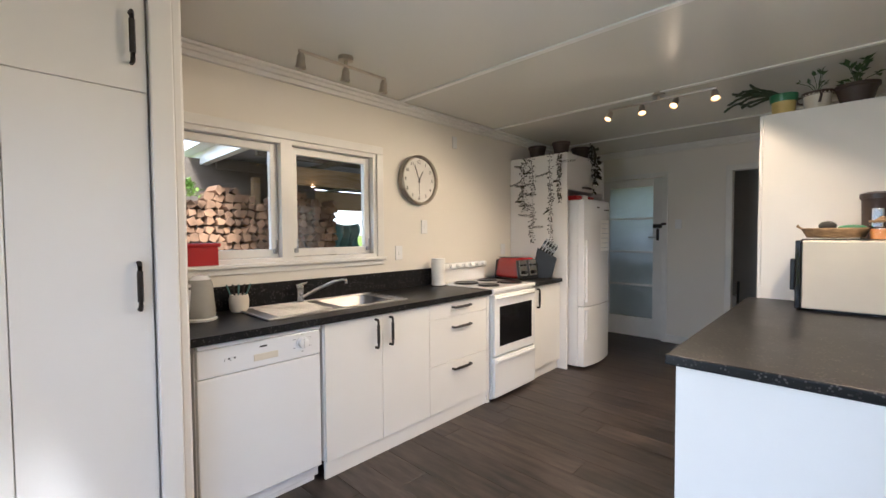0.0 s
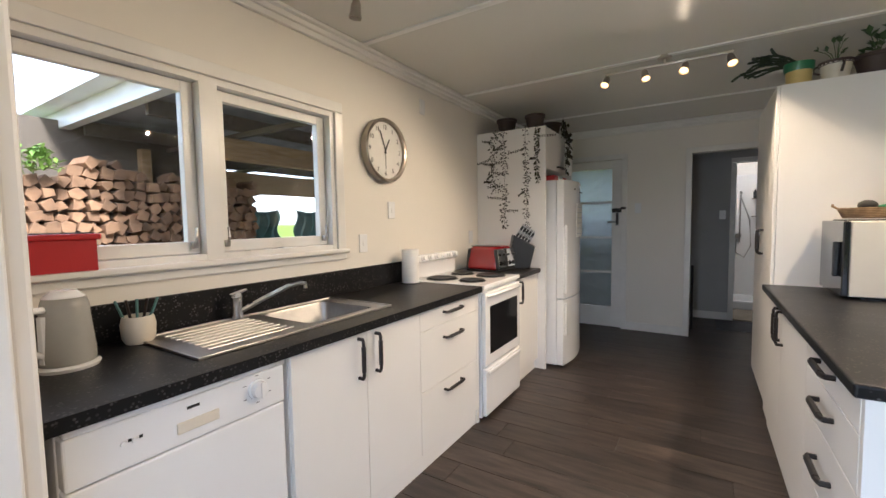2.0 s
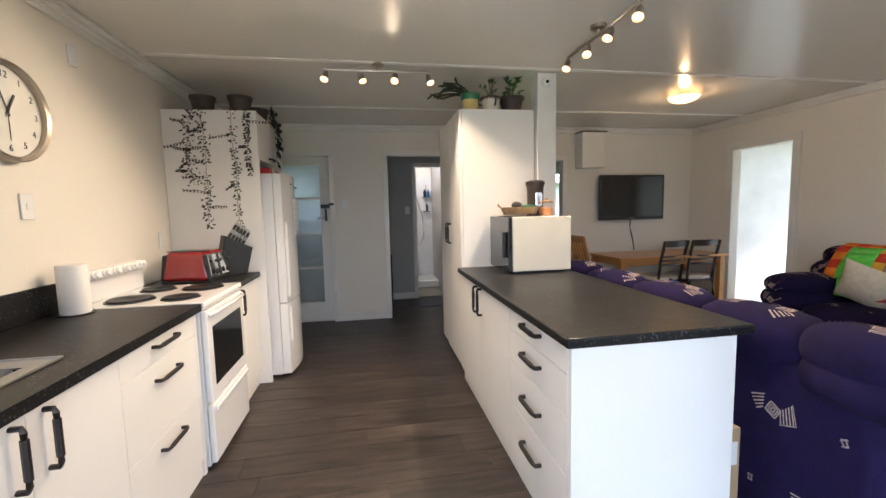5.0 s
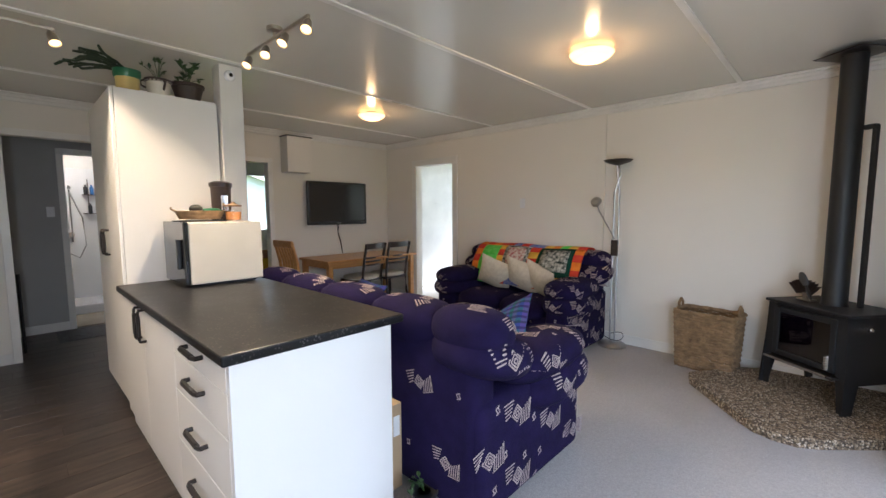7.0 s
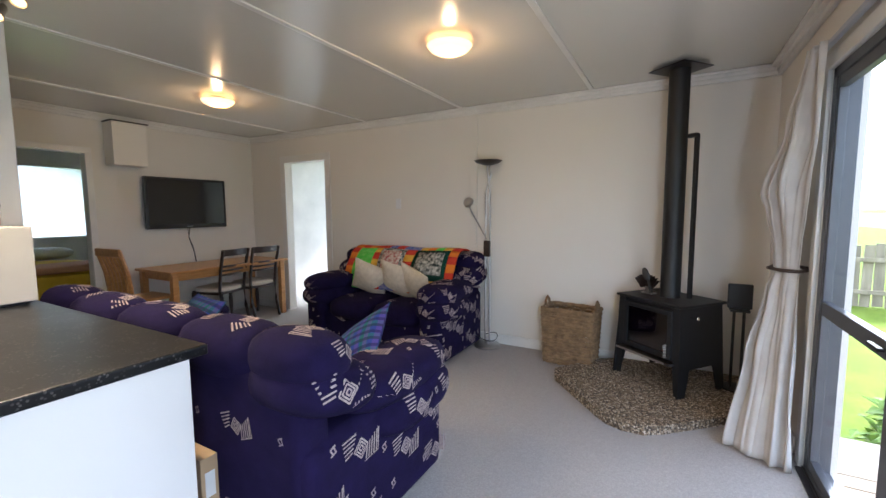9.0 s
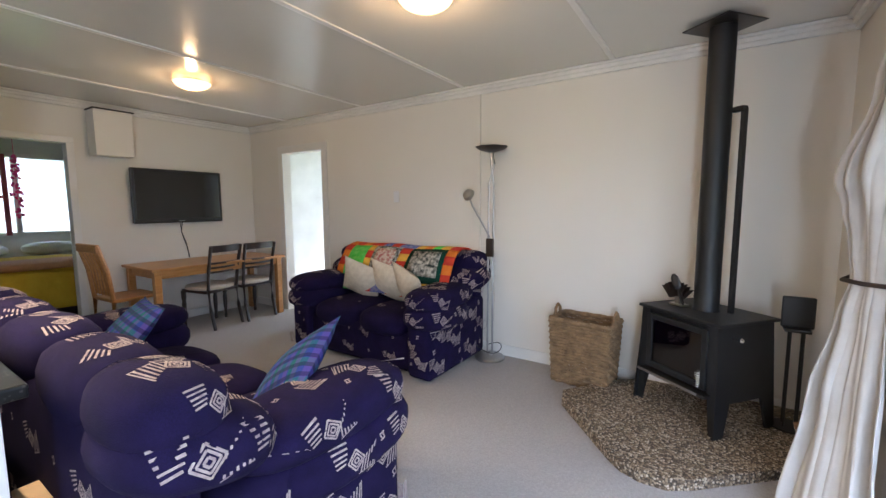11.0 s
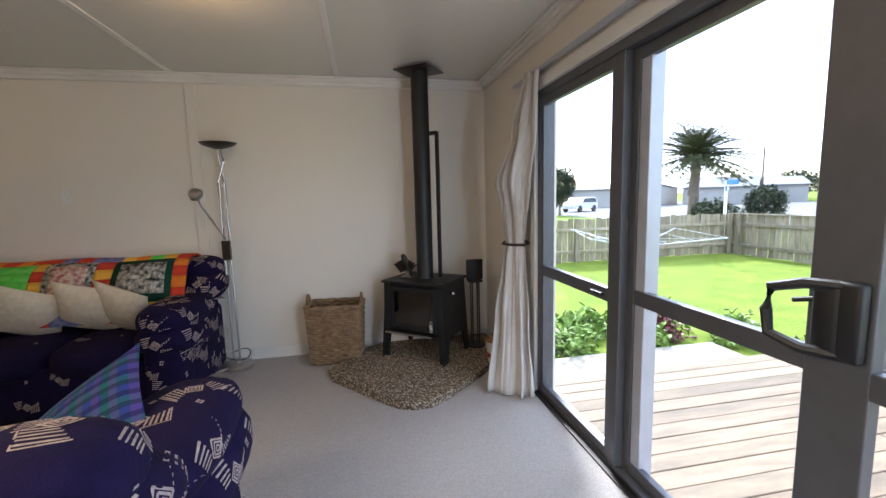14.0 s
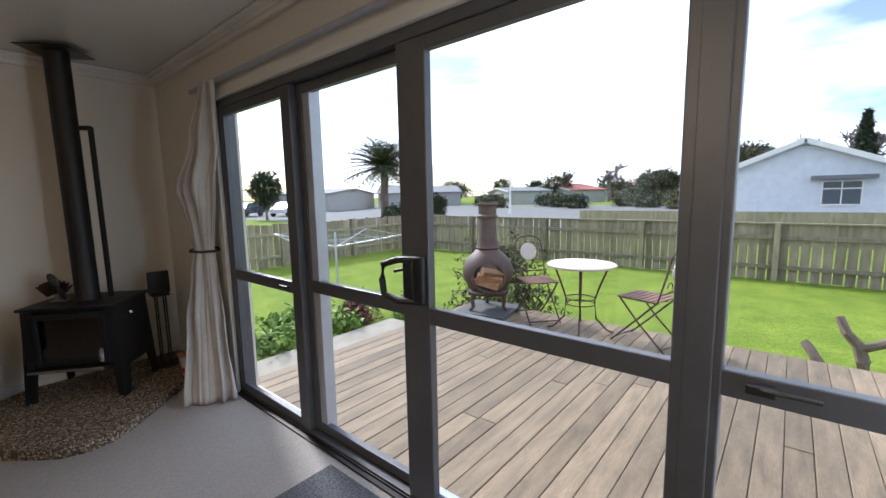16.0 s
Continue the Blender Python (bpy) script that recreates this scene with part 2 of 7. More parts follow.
SOFA = fabric_pattern("purple_chenille")
MOTIF = mat("cream_weave", (0.50, 0.43, 0.38), 0.95, dark=(0.20, 0.14, 0.17), scale=60, amount=0.8, bump=0.4, bump_scale=300, spec=0.1)
CREAM = mat("cream_plush", (0.72, 0.64, 0.50), 1.0, dark=(0.60, 0.52, 0.40), scale=25, bump=0.8, bump_scale=180, spec=0.1)
TARTAN = tartan("blue_green_tartan")
PINE = mat("honey_pine", (0.56, 0.29, 0.095), 0.38, dark=(0.40, 0.18, 0.05), scale=5, stretch=(9, 1, 9), bump=0.04, bump_scale=60, coat=0.15)
WALNUT = mat("dark_walnut", (0.030, 0.016, 0.011), 0.40, dark=(0.014, 0.008, 0.006), scale=6, stretch=(6, 6, 1), coat=0.15)
SEATPAD = mat("beige_seat_fabric", (0.60, 0.54, 0.45), 0.95, scale=30, bump=0.3, bump_scale=300, spec=0.1)
WICKER = mat("wicker_cane", (0.36, 0.235, 0.12), 0.7, dark=(0.10, 0.06, 0.03), scale=22, amount=0.8, bump=0.3, bump_scale=120)
WICKDARK = mat("wicker_shadow_core", (0.10, 0.065, 0.035), 0.9, scale=20)
HEARTH = pebbled("exposed_aggregate", 88)
CURTAIN = mat("cream_curtain_cloth", (0.56, 0.535, 0.51), 0.95, dark=(0.48, 0.455, 0.43), scale=9, bump=0.25, bump_scale=350, spec=0.1)
ALU = mat("grey_aluminium", (0.115, 0.120, 0.135), 0.42, metal=0.35, scale=12, bump=0.02, bump_scale=150)
ALULIGHT = mat("pale_aluminium_track", (0.50, 0.53, 0.60), 0.38, metal=0.3, scale=12)
GLASS = pane_glass("window_glass", 0.03)
JARGLASS = pane_glass("jar_glass", 0.08)
RIBBED = ribbed_glass("reeded_glass")
TERRA = mat("dark_plastic_pot", (0.055, 0.035, 0.028), 0.6, scale=8)
SOIL = mat("potting_soil", (0.03, 0.02, 0.014), 1.0, scale=40, bump=0.8, bump_scale=80)
YELPOT = mat("yellow_glazed_pot", (0.62, 0.47, 0.17), 0.3, scale=8, coat=0.4)
GREENGL = mat("green_glaze", (0.02, 0.16, 0.07), 0.3, scale=8, coat=0.4)
WHITEPOT = mat("cream_glazed_pot", (0.68, 0.62, 0.52), 0.3, scale=8, coat=0.4)
LEAF = mat("leaf_green", (0.05, 0.095, 0.03), 0.5, dark=(0.025, 0.055, 0.018), scale=25)
LEAFDARK = mat("dark_leaf", (0.045, 0.050, 0.028), 0.85, dark=(0.030, 0.021, 0.015), scale=25)
CACTUS = mat("cactus_green", (0.020, 0.036, 0.016), 0.7, scale=25)
DECK = mat("weathered_deck_timber", (0.29, 0.215, 0.14), 0.75, dark=(0.12, 0.092, 0.062), scale=3.2, amount=0.75, stretch=(1, 5, 3), bump=0.3, bump_scale=30, vary=0.26, fine=0.35)
FENCE = mat("weathered_fence_timber", (0.40, 0.335, 0.25), 0.9, dark=(0.14, 0.12, 0.075), scale=3, amount=0.85, stretch=(6, 6, 1), bump=0.3, bump_scale=40, vary=0.22)
GRASS = mat("lawn", (0.215, 0.275, 0.040), 0.95, dark=(0.100, 0.155, 0.020), scale=2.2, amount=0.75, bump=1.0, bump_scale=38, fine=0.75, spec=0.1)
BLADE = mat("grass_blade", (0.20, 0.29, 0.035), 0.8, dark=(0.14, 0.22, 0.022), scale=2, spec=0.2)
GARDEN = mat("garden_leaf", (0.22, 0.34, 0.045), 0.6, dark=(0.11, 0.20, 0.03), scale=9)
REDLEAF = mat("red_garden_leaf", (0.14, 0.03, 0.035), 0.6, scale=9)
CONCRETE = mat("path_concrete", (0.34, 0.31, 0.26), 0.9, dark=(0.24, 0.22, 0.18), scale=4, bump=0.3, bump_scale=60)
ROAD = mat("far_asphalt", (0.16, 0.16, 0.16), 0.9, scale=2)
CLAY = mat("chiminea_clay", (0.115, 0.065, 0.048), 0.6, dark=(0.05, 0.034, 0.030), scale=9, amount=0.8, bump=0.3, bump_scale=50)
IRON = mat("rusty_iron", (0.045, 0.034, 0.028), 0.7, dark=(0.10, 0.05, 0.03), scale=30, amount=0.5)
MOSAIC = speckled("mosaic_top", (0.62, 0.56, 0.50), (0.48, 0.36, 0.30), 30, 0.3, 0.5)
SLATWOOD = mat("weathered_slat", (0.20, 0.10, 0.07), 0.7, scale=9)
BARK = mat("dead_branch", (0.26, 0.21, 0.17), 0.9, dark=(0.13, 0.10, 0.08), scale=12, amount=0.8, bump=0.6, bump_scale=40)
LOGEND = mat("split_firewood", (0.37, 0.205, 0.105), 0.85, dark=(0.15, 0.08, 0.042), scale=18, amount=0.8, bump=0.4, bump_scale=60, vary=0.35)
RAFTER = mat("aged_rafter", (0.16, 0.125, 0.09), 0.85, dark=(0.07, 0.055, 0.04), scale=5, stretch=(8, 1, 8))
BEAM = mat("pale_beam", (0.46, 0.30, 0.15), 0.8, dark=(0.30, 0.18, 0.08), scale=4, stretch=(1, 8, 8))
IRONROOF = mat("corrugated_iron", (0.36, 0.35, 0.34), 0.5, metal=0.4, dark=(0.22, 0.20, 0.19), scale=4)
WEATHERB = mat("white_weatherboard", (0.68, 0.71, 0.74), 0.6, scale=3, bump=0.05)
FARWALL = mat("weathered_pale_cladding", (0.40, 0.39, 0.37), 0.7, dark=(0.33, 0.32, 0.30), scale=2)
ROOFGREY = mat("grey_roof", (0.16, 0.165, 0.18), 0.7, scale=3)
ROOFRED = mat("red_roof", (0.36, 0.09, 0.075), 0.7, scale=3)
BLUEP = mat("blue_paint", (0.03, 0.17, 0.50), 0.5, scale=4)
WINDARK = mat("far_window", (0.09, 0.11, 0.13), 0.15, scale=2)
TREEA = mat("dark_foliage", (0.045, 0.065, 0.028), 0.8, dark=(0.02, 0.032, 0.014), scale=3, amount=0.8)
TREEB = mat("olive_foliage", (0.105, 0.105, 0.045), 0.8, dark=(0.05, 0.055, 0.025), scale=3, amount=0.8)
PALM = mat("palm_frond", (0.085, 0.10, 0.04), 0.7, scale=3)
TWIG = mat("bare_twigs", (0.20, 0.165, 0.165), 0.9, scale=3)
CARWHITE = mat("white_car_paint", (0.70, 0.71, 0.72), 0.25, scale=2, coat=0.5)
CARDARK = mat("dark_car_paint", (0.03, 0.035, 0.05), 0.25, scale=2, coat=0.5)
YELLOWQ = mat("mustard_quilt", (0.60, 0.38, 0.03), 0.95, dark=(0.48, 0.29, 0.02), scale=6, bump=0.5, bump_scale=30, spec=0.1)
PEACH = mat("peach_throw", (0.50, 0.25, 0.12), 0.95, scale=30, amount=0.8, bump=0.5, bump_scale=100, spec=0.1)
WHITECLOTH = mat("white_linen", (0.78, 0.76, 0.74), 0.95, scale=6, bump=0.3, bump_scale=80, spec=0.1)
BLUEGREEN = mat("teal_towel", (0.10, 0.20, 0.19), 0.95, scale=10, bump=0.4, bump_scale=120)
PINK = mat("pink_paper_flowers", (0.75, 0.06, 0.25), 0.8, scale=20)
PINKRED = mat("red_window_bar", (0.45, 0.08, 0.10), 0.6)
CARD = mat("cardboard", (0.50, 0.35, 0.20), 0.85, scale=6, bump=0.1, bump_scale=80)
DIAL = mat("clock_face", (0.74, 0.72, 0.68), 0.5, scale=3)
DIALBLACK = mat("clock_black", (0.01, 0.01, 0.01), 0.5)
FRUIT = mat("orange_contents", (0.55, 0.22, 0.05), 0.6, scale=18, amount=0.9)
AVOCADO = mat("avocado_skin", (0.020, 0.018, 0.012), 0.55, scale=30, bump=0.3, bump_scale=80)
FIRELIT = mat("firebrick_inside", (0.11, 0.05, 0.035), 0.8, scale=9)
KETTLE = mat("smoky_clear_plastic", (0.36, 0.355, 0.335), 0.2, dark=(0.29, 0.285, 0.27), scale=6, coat=0.3)
FIREGLASS = pane_glass("stove_glass", 0.10, 0.03, (0.35, 0.30, 0.28))
BULB = glow("lit_bulb", (1.0, 0.58, 0.22), 1.6)
SHADEGLOW = glow("lit_glass_shade", (1.0, 0.55, 0.19), 1.05)
SLATE = mat("slate_paver", (0.10, 0.10, 0.105), 0.7, scale=6, bump=0.2)
QUILT = [mat("quilt_" + n, c, 0.95, dark=d, scale=s, amount=0.4, bump=0.4, bump_scale=90, spec=0.1) for n, c, d, s in (
    ("red", (0.55, 0.06, 0.03), (0.50, 0.05, 0.03), 9), ("orange", (0.70, 0.22, 0.03), (0.62, 0.16, 0.02), 9), ("yellow", (0.72, 0.45, 0.06), (0.66, 0.36, 0.05), 9),
    ("blue", (0.05, 0.09, 0.38), (0.30, 0.28, 0.36), 45), ("floral_dark", (0.55, 0.52, 0.45), (0.02, 0.03, 0.03), 30), ("green", (0.10, 0.55, 0.06), (0.20, 0.62, 0.12), 20),
    ("floral_light", (0.62, 0.55, 0.45), (0.35, 0.10, 0.10), 35), ("dark_green", (0.015, 0.055, 0.035), (0.012, 0.045, 0.03), 12))]

# ---- mesh tools ----


class Build:
    """Collects shapes into one mesh."""

    def __init__(self):
        self.bm = bmesh.new()

    def take(self, verts, m):
        if m is not None:
            bmesh.ops.transform(self.bm, matrix=m, verts=verts)

    def box(self, x0, x1, y0, y1, z0, z1, bevel=0.0, m=None, seg=2):
        vs = bmesh.ops.create_cube(self.bm, size=1)["verts"]
        bmesh.ops.transform(self.bm, matrix=Matrix.Translation(((x0 + x1) / 2, (y0 + y1) / 2, (z0 + z1) / 2)) @ Matrix.Diagonal((x1 - x0, y1 - y0, z1 - z0, 1)), verts=vs)
        if bevel:
            es = {e for v in vs for e in v.link_edges}
            r = bmesh.ops.bevel(self.bm, geom=list(es), offset=bevel, segments=seg, affect="EDGES", profile=0.5)
            vs = list({v for f in r["faces"] for v in f.verts} | {v for v in vs if v.is_valid})
        self.take(vs, m)
        return self

    def lathe(self, profile, m=None, seg=20):
        """Turns (radius, height) pairs about z."""
        rings = []
        for r, z in profile:
            rings.append([self.bm.verts.new((max(r, 1e-4) * math.cos(2 * math.pi * k / seg), max(r, 1e-4) * math.sin(2 * math.pi * k / seg), z)) for k in range(seg)])
        for a, b in zip(rings, rings[1:]):
            for k in range(seg):
                self.bm.faces.new((a[k], a[(k + 1) % seg], b[(k + 1) % seg], b[k]))
        self.bm.faces.new(rings[0][::-1])
        self.bm.faces.new(rings[-1])
        self.take([v for r in rings for v in r], m)
        return self

    def tube(self, points, r, seg=8, r_end=None):
        pts = [Vector(p) for p in points]
        rings, n = [], len(pts)
        for i, p in enumerate(pts):
            d = (pts[min(i + 1, n - 1)] - pts[max(i - 1, 0)]).normalized()
            q = d.to_track_quat("Z", "Y").to_matrix()
            rr = r + ((r_end if r_end is not None else r) - r) * i / max(1, n - 1)
            rings.append([self.bm.verts.new(p + q @ Vector((rr * math.cos(2 * math.pi * k / seg), rr * math.sin(2 * math.pi * k / seg), 0))) for k in range(seg)])
        for a, b in zip(rings, rings[1:]):
            for k in range(seg):
                self.bm.faces.new((a[k], a[(k + 1) % seg], b[(k + 1) % seg], b[k]))
        self.bm.faces.new(rings[0][::-1])
        self.bm.faces.new(rings[-1])
        return self

    def prism(self, outline, z0, z1, m=None, bevel=0.0):
        bot = [self.bm.verts.new((x, y, z0)) for x, y in outline]
        top = [self.bm.verts.new((x, y, z1)) for x, y in outline]
        k = len(outline)
        self.bm.faces.new(bot[::-1])
        face = self.bm.faces.new(top)
        for i in range(k):
            self.bm.faces.new((bot[i], bot[(i + 1) % k], top[(i + 1) % k], top[i]))
        vs = bot + top
        if bevel:
            r = bmesh.ops.bevel(self.bm, geom=list(face.edges), offset=bevel, segments=2, affect="EDGES", profile=0.5)
            vs = list({v for f in r["faces"] for v in f.verts} | {v for v in vs if v.is_valid})
        self.take(vs, m)
        return self

    def pillow(self, sx, sy, sz, m=None, n=10, power=2.6, sag=0.0):
        """A stuffed block with swollen faces: a superellipsoid."""
        vs = bmesh.ops.create_uvsphere(self.bm, u_segments=n * 2, v_segments=n, radius=1)["verts"]
        for v in vs:
            c = v.co
            t = (abs(c.x) ** power + abs(c.y) ** power + abs(c.z) ** power) ** (1 / power)
            c /= max(t, 1e-6)
            v.co = (c.x * sx / 2, c.y * sy / 2, c.z * sz / 2 - sag * (1 - c.x * c.x))
        self.take(vs, m)
        return self

    def quad(self, a, b, c, d):
        self.bm.faces.new([self.bm.verts.new(p) for p in (a, b, c, d)])
        return self

    def leaf(self, at, way, length, width, up=(0, 0, 1)):
        p, d = Vector(at), Vector(way).normalized()
        s = d.cross(Vector(up))
        s = s.normalized() if s.length > 1e-4 else Vector((1, 0, 0))
        k = s.cross(d) * width * 0.25
        mid = p + d * length * 0.5
        vs = [self.bm.verts.new(q) for q in (p, mid + s * width / 2 + k, p + d * length, mid - s * width / 2 + k, mid)]
        self.bm.faces.new((vs[0], vs[1], vs[4]))
        self.bm.faces.new((vs[1], vs[2], vs[4]))
        self.bm.faces.new((vs[2], vs[3], vs[4]))
        self.bm.faces.new((vs[3], vs[0], vs[4]))
        return self

    def done(self, name, material, parent=None, smooth=False, m=None):
        me = bpy.data.meshes.new(name)
        bmesh.ops.recalc_face_normals(self.bm, faces=self.bm.faces[:])
        if smooth:
            for f in self.bm.faces:
                f.smooth = True
        self.bm.to_mesh(me)
        self.bm.free()
        me.materials.append(material)
        ob = new(name, me)
        if smooth:
            me.set_sharp_from_angle(angle=radians(40))
        if parent:
            ob.parent = parent
        if m is not None:
            ob.matrix_basis = m
        return ob


def thing(name, label, category, m=None, group=""):
    ob = new(name)
    ob.empty_display_size = 0.1
    ob.matrix_basis = m if m is not None else Matrix.Identity(4)
    return tagged(ob, label, category, group)


def structure(ob, label=""):
    return tagged(ob, label, kind="structure")


def wall_with_holes(name, axis, at, thick, a0, a1, z0, z1, holes, material, label):
    """A wall across x or y with openings (a0, a1, z0, z1) that go right through."""
    b = Build()
    cuts_a = sorted({a0, a1, *[h[0] for h in holes], *[h[1] for h in holes]})
    cuts_z = sorted({z0, z1, *[h[2] for h in holes], *[h[3] for h in holes]})
    va, vz = cuts_a, cuts_z
    inside = lambda a, z: any(h[0] < a < h[1] and h[2] < z < h[3] for h in holes)
    lo, hi = min(at, at + thick), max(at, at + thick)
    grid = {}

    def v(i, j, s):
        if (i, j, s) not in grid:
            w = lo if s == 0 else hi
            grid[(i, j, s)] = b.bm.verts.new((w, va[i], vz[j]) if axis == "x" else (va[i], w, vz[j]))
        return grid[(i, j, s)]

    solid = {(i, j) for i in range(len(va) - 1) for j in range(len(vz) - 1) if not inside((va[i] + va[i + 1]) / 2, (vz[j] + vz[j + 1]) / 2)}
    for i, j in solid:
        for s in (0, 1):
            b.bm.faces.new((v(i, j, s), v(i + 1, j, s), v(i + 1, j + 1, s), v(i, j + 1, s)))
        for di, dj, e in ((-1, 0, ((i, j), (i, j + 1))), (1, 0, ((i + 1, j), (i + 1, j + 1))), (0, -1, ((i, j), (i + 1, j))), (0, 1, ((i, j + 1), (i + 1, j + 1)))):
            if (i + di, j + dj) not in solid:
                (p, q), (r, t) = e
                b.bm.faces.new((v(p, q, 0), v(r, t, 0), v(r, t, 1), v(p, q, 1)))
    return structure(b.done(name, material), label)


def casing(name, axis, face, out, a0, a1, z1, w=0.06, d=0.018, z0=0.0, sill=False):
    """Architrave round an opening on a wall's face; out is +1 or -1, the side it stands on."""
    b = Build()
    lo, hi = sorted((face, face + out * d))

    def bx(p0, p1, q0, q1):
        if axis == "x":
            b.box(lo, hi, p0, p1, q0, q1, 0.004)
        else:
            b.box(p0, p1, lo, hi, q0, q1, 0.004)
    bx(a0 - w, a0, z0, z1)
    bx(a1, a1 + w, z0, z1)
    bx(a0 - w, a1 + w, z1 + 0.0005, z1 + w)
    if sill:
        bx(a0 - w, a1 + w, z0 - w, z0)
    return structure(b.done(name, TRIM))


# ---- setting ----
X0, X1, Y0, Y1, H = -0.46, 5.57, -3.47, 2.565, 2.43
BORDER = -0.33
WIN = (0.49, 1.93, 1.19, 1.99)
SL = (-2.29, 1.43, 0.0, 2.06)
wall_with_holes("wall_window_side", "y", Y1, 0.14, X0 - 0.14, X1 + 0.1, -0.3, H, [WIN], WALL, "painted beige kitchen wall")
wall_with_holes("wall_living", "y", Y0, -0.1, X0 - 0.14, X1 + 0.1, 0, H, [(4.12, 4.86, 0, 2.04)], WALL, "painted beige living room wall")
wall_with_holes("wall_far", "x", X1, 0.1, Y0, Y1, 0, H, [(1.55, 2.33, 0, 2.06), (0.08, 0.83, 0, 2.06), (-1.51, -0.75, 0, 2.0)], WALL, "painted beige wall with three doorways")
wall_with_holes("wall_glazed", "x", X0, -0.14, Y0, Y1, -0.3, H, [SL], WALL, "painted beige wall with the sliding door")
structure(Build().box(X0 - 0.14, 10.2, -7.2, 4.0, -0.30, -0.02).done("subfloor", SUBFLOOR))
structure(Build().box(X0 - 0.02, X1 + 0.0, Y0, BORDER, -0.02, 0.004).done("carpet", CARPET), "grey loop pile carpet")
structure(Build().box(X0 - 0.14, X1 + 0.1, Y0 - 0.1, Y1 + 0.14, H, H + 0.08).done("ceiling", CEIL), "semi-gloss painted ceiling sheets")
b = Build()
for x in (0.86, 2.13, 3.38, 4.68):
    b.box(x - 0.019, x + 0.019, Y0, Y1 if x > 1 else BORDER, H - 0.010, H + 0.001, 0.003)
b.box(X0, 2.09, -0.42, -0.382, H - 0.010, H + 0.001, 0.003)
structure(b.done("ceiling_batten_trim", TRIM))
b = Build()
for lo, hi, dz in ((0, 0.045, 0.045), (0, 0.028, 0.075), (0, 0.075, 0.02)):
    b.box(X0, X1, Y1 - hi, Y1 - lo - 0.0005 * dz, H - dz, H - 0.001 - dz * 0.02, 0.006)
    b.box(X0, X1, Y0 + lo, Y0 + hi, H - dz, H - 0.001 - dz * 0.02, 0.006)
    b.box(X1 - hi, X1, Y0, Y1, H - dz, H - 0.001 - dz * 0.02, 0.006)
    b.box(X0, X0 + hi, Y0, Y1, H - dz, H - 0.001 - dz * 0.02, 0.006)
structure(b.done("cornice_trim", TRIM))
b = Build()
for y0, y1 in ((0.89, 1.49), (-3.47, -1.57), (-0.69, 0.02)):
    b.box(X1 - 0.014, X1, y0, y1, 0.003, 0.10, 0.003)
b.box(X0, 4.06, Y0, Y0 + 0.014, 0.003, 0.10, 0.003)
b.box(4.92, X1, Y0, Y0 + 0.014, 0.003, 0.10, 0.003)
b.box(X0, X0 + 0.014, Y0, -2.43, 0.003, 0.10, 0.003)
structure(b.done("baseboard", TRIM))
structure(Build().box(1.98, 2.06, Y0, Y0 + 0.02, 0.10, H - 0.07, 0.004).done("wall_joint_trim", WALL))
casing("glass_door_trim", "x", X1, -1, 1.55, 2.33, 2.06)
casing("hall_door_trim", "x", X1, -1, 0.08, 0.83, 2.06)
casing("bedroom_door_trim", "x", X1, -1, -1.51, -0.75, 2.0)
casing("sunroom_door_trim", "y", Y0, 1, 4.12, 4.86, 2.04, w=0.09)
casing("slider_trim", "x", X0, 1, SL[0], SL[1], SL[3], w=0.07)

# kitchen window: frame, two sashes, stays
w = Build()
x0, x1, z0, z1 = WIN
for q in ((x0, x0 + 0.03, z0, z1), (x1 - 0.03, x1, z0, z1), (x0, x1, z0, z0 + 0.03), (x0, x1, z1 - 0.03, z1), (1.17, 1.25, z0, z1)):
    e = 0.002 if q[1] - q[0] > 0.1 else 0.0
    w.box(q[0] + 12 * e, q[1] - 12 * e, Y1 - 0.004 + e, Y1 + 0.13 - e, q[2], q[3], 0.003)
window = structure(w.done("window_1", TRIM), "white painted timber window with two sashes")
for a, c in ((0.522, 1.168), (1.252, 1.898)):
    s = Build()
    for q in ((a, a + 0.05, 1.222, 1.958), (c - 0.05, c, 1.222, 1.958), (a, c, 1.222, 1.275), (a, c, 1.91, 1.958)):
        e = 0.002 if q[1] - q[0] > 0.1 else 0.0
        s.box(q[0] + 20 * e, q[1] - 20 * e, Y1 + 0.045 + e, Y1 + 0.085 - e, q[2], q[3], 0.004)
    s.done("sash", TRIM, window)
    g = Build().box(a + 0.04, c - 0.04, Y1 + 0.063, Y1 + 0.067, 1.26, 1.92).done("pane", GLASS, window)
    g.visible_shadow = False
    for hx in (a + 0.03, c - 0.03):
        Build().box(hx - 0.012, hx + 0.012, Y1 + 0.02, Y1 + 0.045, 1.245, 1.275, 0.004).tube([(hx, Y1 + 0.02, 1.26), (hx, Y1 + 0.012, 1.29), (hx + 0.004, Y1 + 0.02, 1.335)], 0.006).done("window_stay", STEEL, window, True)
casing("window_trim", "y", Y1, -1, x0, x1, z1, w=0.06, z0=z0, sill=True)
structure(Build().box(x0 - 0.06, x1 + 0.06, Y1 - 0.05, Y1 + 0.05, z0 - 0.02, z0 + 0.004, 0.006).done("window_sill", TRIM))

